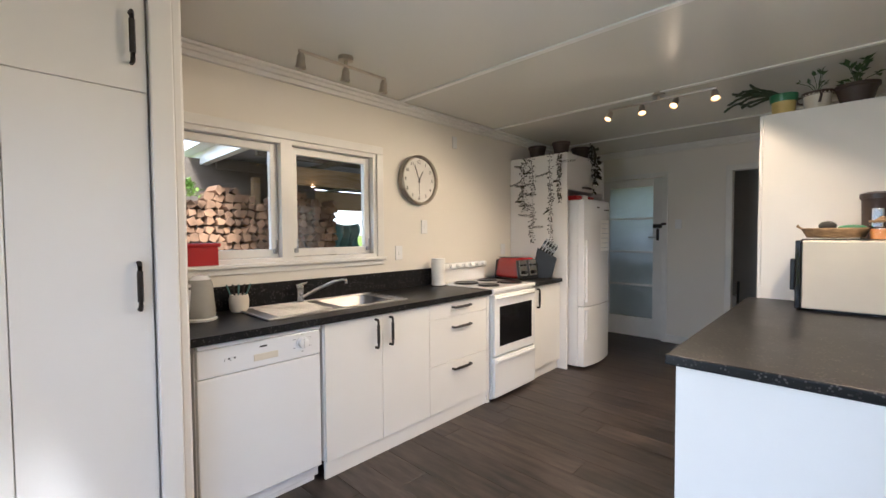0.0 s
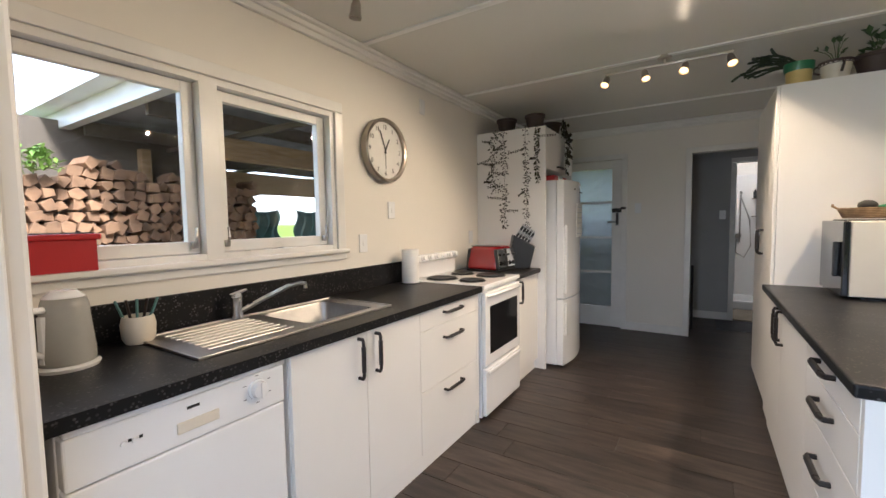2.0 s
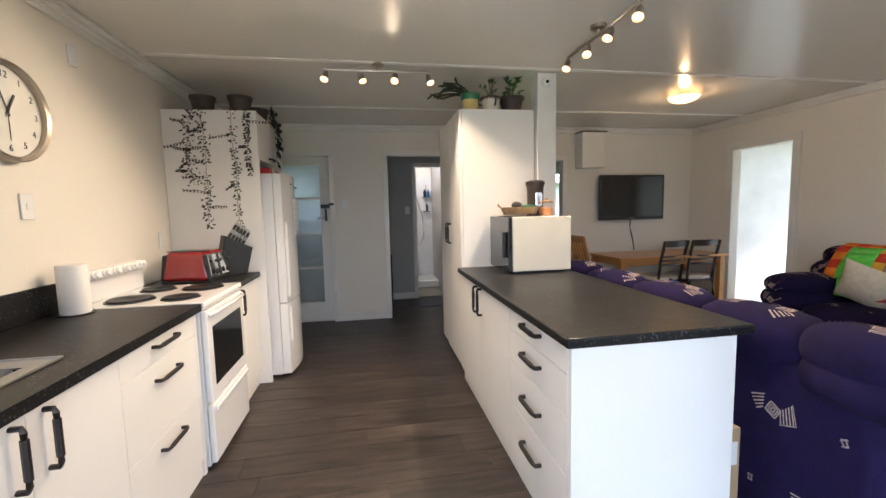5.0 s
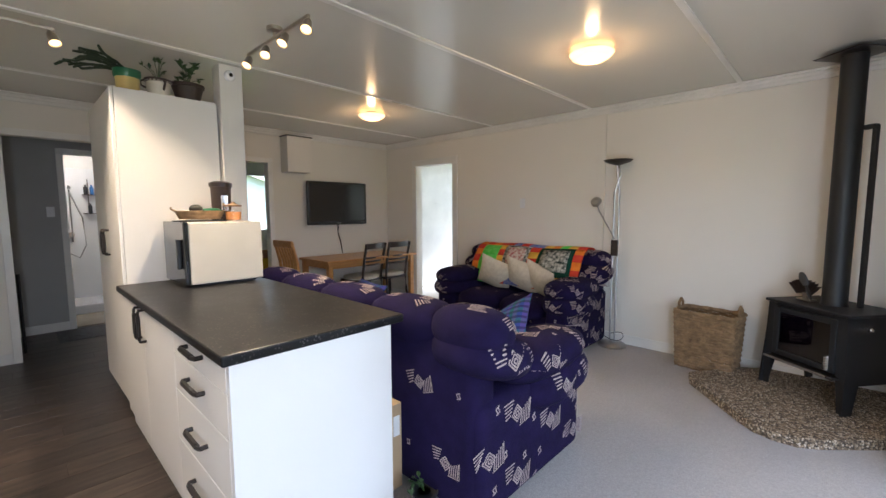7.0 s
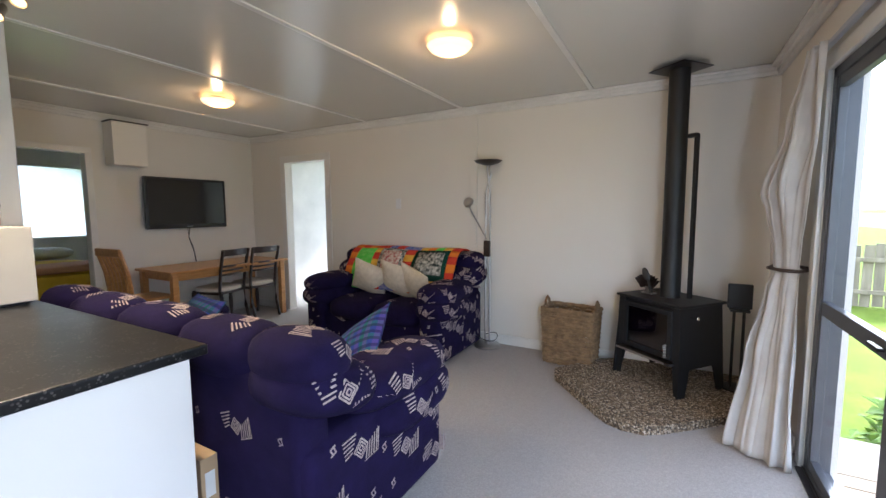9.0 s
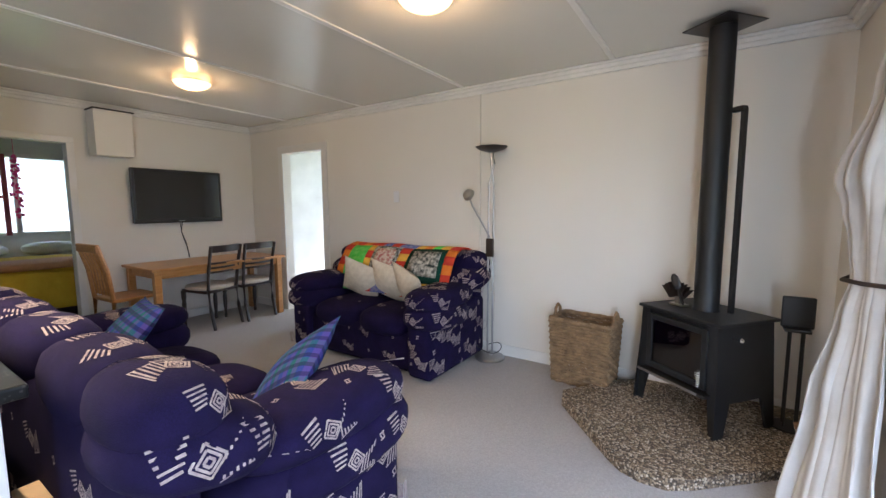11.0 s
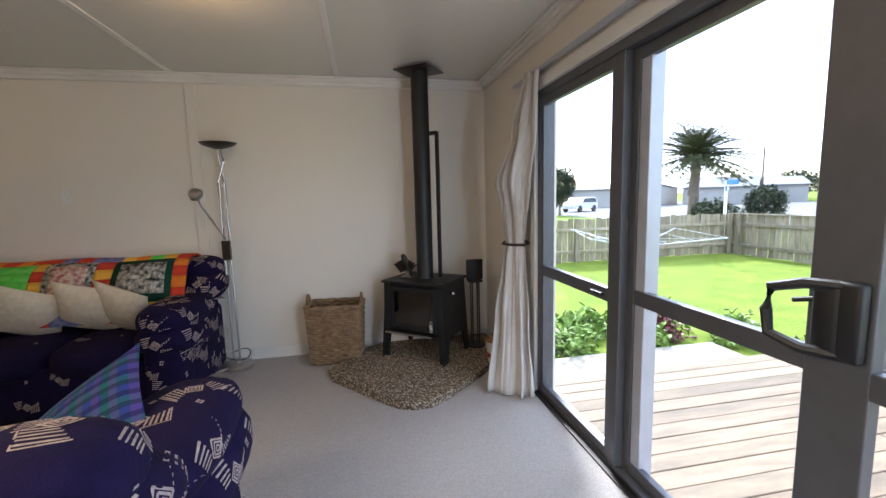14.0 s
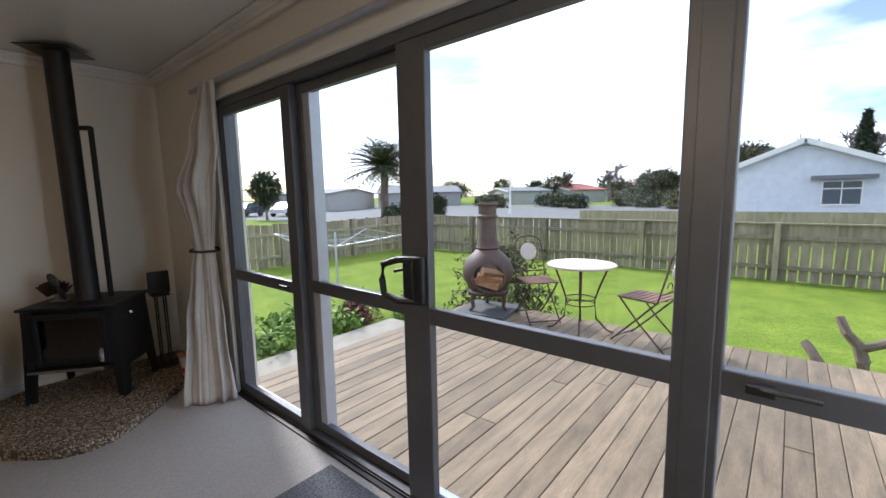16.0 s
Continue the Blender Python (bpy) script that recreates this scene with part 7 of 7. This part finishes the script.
bush("shrub", "straggly leafy shrub behind the chiminea", (-4.35, -2.45, GZ), 0.75, 1.05, 1.30, 1700, 0.075, TREEB, 3)
for k in range(7):
    bush("vegetable_plant", "bright green leafy vegetable beside the path", (-1.35 - 0.35 * k + 0.1 * (k % 2), -3.55 - 0.35 * (k % 3), GZ), 0.35, 0.35, 0.38, 150, 0.11, REDLEAF if k == 4 else GARDEN, 20 + k, "vegetable")
cl = thing("clothes_line", "folding rotary clothes line on a thin pole", "clothes line", pose(-3.75, -5.7, GZ))
Build().tube([(0, 0, 0), (0, 0, 1.12)], 0.022).done("pole", ALULIGHT, cl, True)
for k in range(4):
    a = radians(90 * k + 25)
    Build().tube([(0, 0, 0.85), (1.3 * math.cos(a), 1.3 * math.sin(a), 1.08)], 0.010).done("arm", ALULIGHT, cl, True)
for r in (0.5, 0.9, 1.3):
    z = 0.85 + 0.23 * r / 1.3
    Build().tube([(r * math.cos(radians(90 * k + 25)), r * math.sin(radians(90 * k + 25)), z) for k in range(5)], 0.004, 5).done("cord", ALULIGHT, cl)

# ---- the distance ----


def gable_house(label, at, yaw, wide, long, wall_h, ridge, roof, windows, awning=False, cladding=None):
    """Local x across the gable front, y away; origin at the front's middle on the ground."""
    h = thing("house", label, "house", pose(at[0], at[1], GZ, 0, 0, yaw))
    hw = wide / 2
    Build().prism([(-hw, 0), (hw, 0), (hw, wall_h), (0, ridge), (-hw, wall_h)], -long, 0, pose(0, 0, 0, 90)).done("wall", cladding or WEATHERB, h)
    sl = math.hypot(hw, ridge - wall_h)
    ang = math.degrees(math.atan2(ridge - wall_h, hw))
    for sx in (-1, 1):
        Build().box(-0.35, sl + 0.02, -0.3, long + 0.3, 0.0, 0.10, 0.0, pose(sx * (hw), 0, wall_h) @ (pose(0, 0, 0, 0, -ang, 0) if sx < 0 else pose(0, 0, 0, 0, ang, 0) @ Matrix.Diagonal((-1, 1, 1, 1)))).done("roof", roof, h)
        Build().box(-0.36, sl + 0.02, -0.34, -0.3, -0.14, 0.10, 0.0, pose(sx * (hw), 0, wall_h) @ (pose(0, 0, 0, 0, -ang, 0) if sx < 0 else pose(0, 0, 0, 0, ang, 0) @ Matrix.Diagonal((-1, 1, 1, 1)))).done("barge_board", TRIM, h)
    for x0, x1, z0, z1 in windows:
        Build().box(x0, x1, -0.03, 0.02, z0, z1).done("window", WINDARK, h)
        Build().box(x0 - 0.06, x1 + 0.06, -0.05, 0.01, z0 - 0.08, z0).box(x0 - 0.06, x1 + 0.06, -0.05, 0.01, z1, z1 + 0.06).box(x0 - 0.06, x0, -0.05, 0.01, z0, z1).box(x1, x1 + 0.06, -0.05, 0.01, z0, z1).box((x0 + x1) / 2 - 0.025, (x0 + x1) / 2 + 0.025, -0.045, 0.0, z0, z1).box(x0, x1, -0.045, 0, z0 + (z1 - z0) * 0.66, z0 + (z1 - z0) * 0.72).done("window_frame", TRIM, h)
        if awning:
            Build().box(x0 - 0.45, x1 + 0.45, -0.5, 0.0, z1 + 0.10, z1 + 0.28).done("awning", ROOFGREY, h)
    return h


gable_house("white weatherboard gable house with a grey roof", (-25.0, 1.0), 90, 6.9, 9, 2.55, 4.0, ROOFGREY, [(0.75, 2.0, 1.05, 2.05)], True)
gable_house("low pale house with a red roof", (-78, -38), 60, 16, 8, 2.4, 3.7, ROOFRED, [(-6, -4.5, 1, 2), (4, 6, 1, 2)], cladding=FARWALL)
gable_house("low pale house with a dark garage door", (-66, -42), 52, 12, 8, 2.3, 3.0, ROOFGREY, [(-1.0, 3.5, 0.2, 2.0)], cladding=FARWALL)
gable_house("low pale house with a grey roof", (-58, -56), 45, 16, 8, 2.4, 3.6, ROOFGREY, [(-5, -3, 1, 2), (3, 5, 1, 2)], cladding=FARWALL)
gable_house("long pale garage block", (-34, -56), 28, 16, 8, 2.3, 3.0, ROOFGREY, [(-6, -3, 0.2, 2), (-1.5, 1.5, 0.2, 2), (3, 6, 0.2, 2)], cladding=FARWALL)
gable_house("low pale cottage with a grey roof", (-46, -52), 40, 9, 8, 2.3, 3.6, ROOFGREY, [(-3, -1.5, 1, 2), (2, 3.4, 1, 2)], cladding=FARWALL)
gable_house("low pale house with a red roof", (-95, -30), 70, 14, 8, 2.4, 4.0, ROOFRED, [(-4, -2, 1, 2), (2, 4, 1, 2)], cladding=FARWALL)
gable_house("low pale house with a grey roof", (-88, -12), 80, 14, 8, 2.4, 4.0, ROOFGREY, [(-4, -2, 1, 2), (2, 4, 1, 2)], cladding=FARWALL)
gable_house("white neighbouring house behind the bedroom", (15.5, -2.6), -90, 8, 8, 2.6, 4.0, ROOFGREY, [(-2.5, -1.0, 1.0, 2.0)])
sg = thing("street_sign", "blue street name blades on a white post", "street sign", pose(-10.4, -10.6, GZ))
Build().tube([(0, 0, 0), (0, 0, 2.05)], 0.045).done("post", TRIM, sg, True)
Build().box(-0.02, 0.02, -0.05, 0.75, 1.72, 1.88, 0.004, pose(0, 0, 0, 0, 0, 130)).done("blade", BLUEP, sg)
Build().box(-0.02, 0.02, -0.05, 0.65, 1.93, 2.07, 0.004, pose(0, 0, 0, 0, 0, -20)).done("blade", BLUEP, sg)
Build().box(-0.023, 0.023, 0.1, 0.6, 1.78, 1.82, 0.0, pose(0, 0, 0, 0, 0, 130)).done("blade_writing", TRIM, sg)
for x, y, hgt, arm, mt in ((-52, -46, 7.4, True, BARK), (-33, -19.5, 3.4, False, TRIM), (-3.6, -26, 8.4, True, BARK)):
    p = thing("power_pole", "tall timber power pole with crossarms" if arm else "pale street lamp pole", "pole", pose(x, y, GZ, 0, 0, 40))
    Build().tube([(0, 0, 0), (0, 0, hgt)], 0.15 if arm else 0.1, 8, 0.11 if arm else 0.08).done("pole", mt, p, True)
    if arm:
        Build().box(-1.3, 1.3, -0.06, 0.06, hgt - 0.5, hgt - 0.36).box(-0.9, 0.9, -0.06, 0.06, hgt - 1.3, hgt - 1.18).done("crossarm", mt, p)

pm2 = thing("palm_tree", "date palm with arching fronds beyond the fence", "palm", pose(-18.9, -21.2, GZ))
Build().tube([(0, 0, 0), (0.05, 0, 1.5), (0, 0.05, 3.0), (0, 0, 4.1)], 0.34, 10, 0.26).done("trunk", BARK, pm2, True)
fr2 = Build()
rr = random.Random(8)
for k in range(130):
    a, e = rr.uniform(0, 6.283), rr.uniform(-0.35, 1.5)
    ln, pts = rr.uniform(2.2, 3.0), []
    for s in range(9):
        t = s / 8
        hx = ln * (t * math.cos(e * (1 - 0.2 * t)))
        pts.append(Vector((math.cos(a) * hx, math.sin(a) * hx, 3.75 + ln * (t * math.sin(e) - 0.30 * t * t))))
    fr2.tube(pts, 0.022, 4, 0.006)
    for s in range(1, 9):
        d = (pts[s] - pts[s - 1]).normalized()
        sd = d.cross(Vector((0, 0, 1))).normalized()
        for sgn in (1, -1):
            for q in (0, 0.5):
                fr2.leaf(pts[s] - d * q * 0.2, d * 0.7 + sd * sgn + Vector((0, 0, -0.25)), 0.60 * (1.1 - 0.06 * s), 0.10)
fr2.done("fronds", PALM, pm2)


def tree(label, at, trunk, crown_z, r, rz, n, size, material, seed, cone=False):
    rr, b, w_ = random.Random(seed), Build(), Build()
    t = thing("tree", label, "tree", pose(at[0], at[1], GZ))
    w_.tube([(0, 0, 0), (0.05, 0.03, trunk * 0.6), (0, 0, crown_z)], 0.05 * r + 0.08, 8, 0.05)
    for k in range(n):
        if cone:
            h = rr.random()
            rad = r * (1 - h) * (0.75 + 0.25 * math.sin(h * 38)) * rr.uniform(0.5, 1)
            a = rr.uniform(0, 6.283)
            p = Vector((rad * math.cos(a), rad * math.sin(a), trunk + h * (crown_z + rz - trunk)))
        else:
            a, u, q = rr.uniform(0, 6.283), rr.uniform(-1, 1), rr.uniform(0.4, 1) ** 0.5
            lump = 0.78 + 0.25 * math.sin(3 * a + seed) * math.sin(4 * u + seed) + rr.uniform(-0.07, 0.1)
            s = math.sqrt(1 - u * u)
            p = Vector((r * s * math.cos(a), r * s * math.sin(a), rz * u)) * q * lump + Vector((0, 0, crown_z))
        for _ in range(2):
            b.leaf(p, (rr.uniform(-1, 1), rr.uniform(-1, 1), rr.uniform(-1, 1)), size * rr.uniform(0.6, 1.3), size * 0.6)
        if k % 60 == 0:
            w_.tube([(0, 0, trunk * 0.8), (p + Vector((0, 0, trunk))) * 0.5, p], 0.03 * r, 5, 0.01)
    w_.done("limbs", BARK, t)
    b.done("leaves", material, t)


def bare_tree(at, h, r, seed):
    rr, b = random.Random(seed), Build()
    t = thing("bare_tree", "leafless winter tree with fine twigs", "tree", pose(at[0], at[1], GZ))

    def limb(p, d, ln, w0, depth):
        e = p + d * ln
        b.tube([p, (p + e) / 2 + Vector((rr.uniform(-1, 1), rr.uniform(-1, 1), 0)) * ln * 0.06, e], max(w0, 0.055), 4, max(w0 * 0.6, 0.04))
        if depth:
            for _ in range(4 if depth > 1 else 5):
                limb(p + d * ln * rr.uniform(0.5, 1), (d + Vector((rr.uniform(-1, 1), rr.uniform(-1, 1), rr.uniform(-0.3, 0.7))) * 0.8).normalized(), ln * rr.uniform(0.5, 0.72), w0 * 0.55, depth - 1)
    limb(Vector((0, 0, 0)), Vector((0, 0, 1)), h * 0.36, r * 1.7, 4)
    b.done("limbs", TWIG, t)


tree("dense rounded evergreen tree", (-16.5, -33.5), 0.8, 2.6, 1.55, 1.75, 2600, 0.22, TREEA, 5)
tree("dark clipped shrub tree", (-17.5, -15.5), 0.2, 0.95, 0.95, 1.2, 1500, 0.16, TREEA, 6)
tree("dark clipped shrub tree", (-14.8, -15.6), 0.2, 0.7, 1.2, 0.75, 1500, 0.16, TREEA, 16)
tree("wide olive coloured tree", (-46, -3.0), 2.0, 4.4, 3.6, 1.7, 2200, 0.4, TREEB, 7)
tree("wide olive coloured tree", (-60, -13.0), 1.5, 3.2, 3.4, 1.6, 2000, 0.4, TREEB, 17)
tree("dark conifer behind the white house", (-44, 4.6), 1.0, 4.0, 1.9, 3.4, 2200, 0.35, TREEA, 8, True)
tree("dark tiered conifer behind the white house", (-52, 12.0), 1.2, 4.2, 2.2, 3.4, 900, 0.4, TREEA, 9, True)
tree("dark rounded tree behind the white house", (-40, 11.5), 1.0, 3.2, 2.6, 1.6, 1800, 0.35, TREEA, 19)
for k in range(12):
    tree("olive garden shrub across the road", (-50 + 4 * math.sin(k * 2.1), -44 + 3.6 * k), 0.1, 0.7, 1.9, 1.3, 420, 0.35, (TREEB, TREEA)[k % 2], 40 + k)
for k in range(14):
    tree("mixed garden trees on the far rise", (-84 + 9 * math.sin(k * 1.7), -66 + 6.2 * k), 0.8, 2.6 + 1.2 * math.sin(k * 2.3) ** 2, 3.2 + 1.2 * math.cos(k), 2.2, 420, 0.6, (TREEB, TREEA, TREEB)[k % 3], 140 + k)
tree("dark trees by the road", (-6, -40), 1.0, 3.2, 3.0, 2.6, 2000, 0.4, TREEA, 61)
tree("dark trees by the road", (3, -46), 1.0, 3.2, 4.0, 2.6, 2000, 0.4, TREEA, 62)
bare_tree((-52, 2.6), 10.5, 0.22, 3)
bare_tree((-56, 6.0), 11.0, 0.22, 4)
bare_tree((-80, -26), 10, 0.22, 5)
bare_tree((-84, -36), 9.5, 0.22, 6)


def car(label, m, paint):
    c = thing("car", label, "car", m)
    Build().prism([(-2.1, 0.35), (2.1, 0.35), (2.15, 0.75), (1.2, 0.92), (0.6, 1.42), (-1.6, 1.45), (-2.1, 0.9)], -0.85, 0.85, pose(0, 0, 0, 90), 0.05).done("body", paint, c, True)
    Build().prism([(1.02, 0.95), (0.52, 1.36), (-1.5, 1.38), (-1.85, 0.95)], -0.86, 0.86, pose(0, 0, 0, 90)).done("side_window", WINDARK, c)
    for x in (-1.35, 1.35):
        for y in (-0.8, 0.8):
            Build().lathe([(0.33, -0.1), (0.35, 0), (0.33, 0.1)], pose(x, y, 0.33, 90)).done("wheel", BLACKPL, c, True)


car("white parked car beyond the fence", pose(-21.5, -39, GZ, 0, 0, 30), CARWHITE)
car("dark parked car beyond the fence", pose(-18.5, -42, GZ, 0, 0, 30), CARDARK)

# ---- carport seen through the kitchen window ----
roof = Build()
nx = 150
prev = None
for k in range(nx + 1):
    y = 2.9 + 6.6 * k / nx
    z = 2.42 + 0.035 * math.sin(2 * math.pi * k / 4)
    cur = (roof.bm.verts.new((1.75, y, z)), roof.bm.verts.new((8.0, y, z + 0.25)))
    if prev:
        roof.bm.faces.new((prev[0], prev[1], cur[1], cur[0]))
    prev = cur
cp2 = thing("carport", "open carport with a corrugated iron roof on timber beams", "carport")
roof.done("roof_sheet", IRONROOF, cp2)
for k in range(5):
    Build().box(1.8, 8.0, 3.2 + 1.3 * k, 3.25 + 1.3 * k, 2.24, 2.375, 0.003).done("rafter", RAFTER, cp2)
for x in (2.6, 4.2, 5.8):
    Build().box(x, x + 0.05, 2.95, 9.4, 2.19, 2.239, 0.003).done("purlin", RAFTER, cp2)
Build().box(2.2, 7.6, 4.62, 4.72, 1.98, 2.188, 0.006).box(2.5, 7.6, 7.0, 7.1, 1.85, 2.188, 0.006).done("beam", BEAM, cp2)
for x in (2.3, 5.4):
    Build().box(x, x + 0.1, 5.9, 6.0, -0.12, 2.19, 0.006).done("post", BEAM, cp2)
Build().box(1.66, 1.75, 2.9, 9.5, 2.30, 2.50, 0.004).box(1.50, 1.66, 2.9, 9.5, 2.46, 2.50, 0.004).done("fascia", TRIM, cp2)
structure(Build().box(3.3, 8.0, 8.2, 8.25, -0.12, 1.05).done("carport_back_wall", FENCE))
structure(Build().box(-1.2, 3.3, 6.0, 6.05, -0.12, 2.38).done("woodshed_back_wall", RAFTER))
for x, zb in ((4.4, 0.95), (5.4, 0.9)):
    tb2 = Build()
    rows = []
    for i in range(9):
        rows.append([tb2.bm.verts.new((x + 0.62 * k / 12 + 0.05 * math.sin(i * 0.8), 7.3 + 0.04 * math.sin(k * 1.7 + i * 0.3), 1.62 - (1.62 - zb) * i / 8 * (1 - 0.22 * abs(k / 6 - 1)) - 0.05 * math.sin(math.pi * k / 12))) for k in range(13)])
    for p, q in zip(rows, rows[1:]):
        for k in range(12):
            tb2.bm.faces.new((p[k], p[k + 1], q[k + 1], q[k]))
    o = tb2.done("hanging_towel", BLUEGREEN, None, True)
    o.modifiers.new("thickness", "SOLIDIFY").thickness = 0.008
    tagged(o, "blue green towel hanging on a line in the carport", "towel", "hanging towels")
pl = Build().tube([(3.2, 7.3, 1.63), (7.8, 7.3, 1.63)], 0.004, 5)
rr = random.Random(5)
for k in range(26):
    x = 3.3 + k * 0.13
    pl.box(-0.005, 0.005, -0.004, 0.004, -0.05, 0.03, 0.001, pose(x, 7.3, 1.63, 0, rr.uniform(-40, 40), 0))
tagged(pl.done("washing_line", ENAMEL), "washing line with white pegs in the carport", "washing line")
bush("vine", "leafy green vine above the wood stack", (1.30, 5.22, 1.82), 0.15, 0.12, 0.20, 80, 0.065, GARDEN, 91)

# ---- many small pieces ----
stack = thing("wood_stack", "stack of split orange-brown firewood against the shed wall", "firewood")
rr = random.Random(31)
variants = []
for k in range(4):
    n = 4 + k % 3
    variants.append([(0.066 * rr.uniform(0.75, 1.15) * math.cos(6.283 * j / n + rr.uniform(-0.3, 0.3)), 0.062 * rr.uniform(0.7, 1.15) * math.sin(6.283 * j / n + rr.uniform(-0.3, 0.3))) for j in range(n)])
datas = []
for k, out in enumerate(variants):
    o = Build().prism(out, -0.30, 0.0, pose(0, 0, 0, 90), 0.006).done("split_log", LOGEND, stack)
    o.matrix_basis = pose(0.0 + 0.2 * k, 5.35, -0.05)
    datas.append(o.data)
for i in range(27):
    for j in range(12):
        x, z = 0.70 + 0.098 * i + rr.uniform(-0.015, 0.015), 0.84 + 0.099 * j + rr.uniform(-0.014, 0.014)
        if z > 1.88 + 0.06 * math.sin(i * 0.7):
            continue
        o = new("split_log", datas[rr.randrange(4)])
        o.parent, o.matrix_basis = stack, pose(x, 5.35 + rr.uniform(-0.05, 0.04), z, 0, rr.uniform(0, 360), rr.uniform(-6, 6))
lower = Build()
for i in range(28):
    for j in range(9):
        lower.prism(variants[rr.randrange(4)], -0.30, 0.0, pose(0.66 + 0.1 * i, 5.36 + rr.uniform(-0.05, 0.04), -0.04 + 0.097 * j, 90, rr.uniform(0, 360), 0))
tagged(lower.done("lower_logs", LOGEND, stack), kind="stuff")
Build().box(0.6, 3.35, 5.55, 5.95, -0.119, 1.70).done("stack_core", RAFTER, stack)

vinyl = structure(Build().box(X0 - 0.02, 6.68, BORDER, Y1, -0.02, -0.001).done("floor", SUBFLOOR), "dark brown wood-look vinyl plank floor")
rr = random.Random(14)
pw, plen = 0.185, 1.22
plank_full = None
x, col = X0 - 0.02, 0
while x < 6.68 - 0.02:
    wx = min(pw, 6.68 - x)
    y = BORDER - rr.uniform(0, plen)
    while y < Y1:
        ya, yb = max(y, BORDER), min(y + plen, Y1)
        if x > X1 - 0.05:
            ya, yb = max(ya, -0.10), min(yb, 1.42)
        if yb - ya > 0.03:
            whole = yb - ya > plen - 0.001 and wx > pw - 0.001
            if whole and plank_full:
                o = new("plank", plank_full)
                o.parent = vinyl
            else:
                o = Build().box(0.0012, wx - 0.0012, 0.0012, yb - ya - 0.0012, -0.003, 0.003, 0.0008, seg=1).done("plank", VINYL, vinyl)
                if whole:
                    plank_full = o.data
            o.matrix_basis = pose(x, ya, 0)
        y += plen
    x += pw
structure(Build().box(1.0 - 1.46, X1, BORDER - 0.012, BORDER + 0.012, 0.003, 0.008, 0.002).done("carpet_edge_trim", STEEL))

deck = structure(Build().box(-3.78, X0 - 0.16, -2.50, 4.0, GZ, DZ - 0.04).done("deck_frame", RAFTER), "weathered timber deck")
rr = random.Random(15)
bw_ = 0.128
y = -2.55
first = None
while y < 4.0:
    cut = rr.uniform(0.8, 2.6) if rr.random() < 0.6 else None
    spans = [(-3.82, X0 - 0.15)] if not cut else [(-3.82, -3.82 + cut), (-3.82 + cut + 0.004, X0 - 0.15)]
    for xa, xb in spans:
        if not cut and first:
            o = new("deck_board", first)
            o.parent = deck
        else:
            o = Build().box(0, xb - xa, 0, bw_ - 0.0035, -0.035, 0, 0.004, seg=1).done("deck_board", DECK, deck)
            if not cut:
                first = o.data
        o.matrix_basis = pose(xa, y, DZ + rr.uniform(-0.0015, 0.0015))
    y += bw_
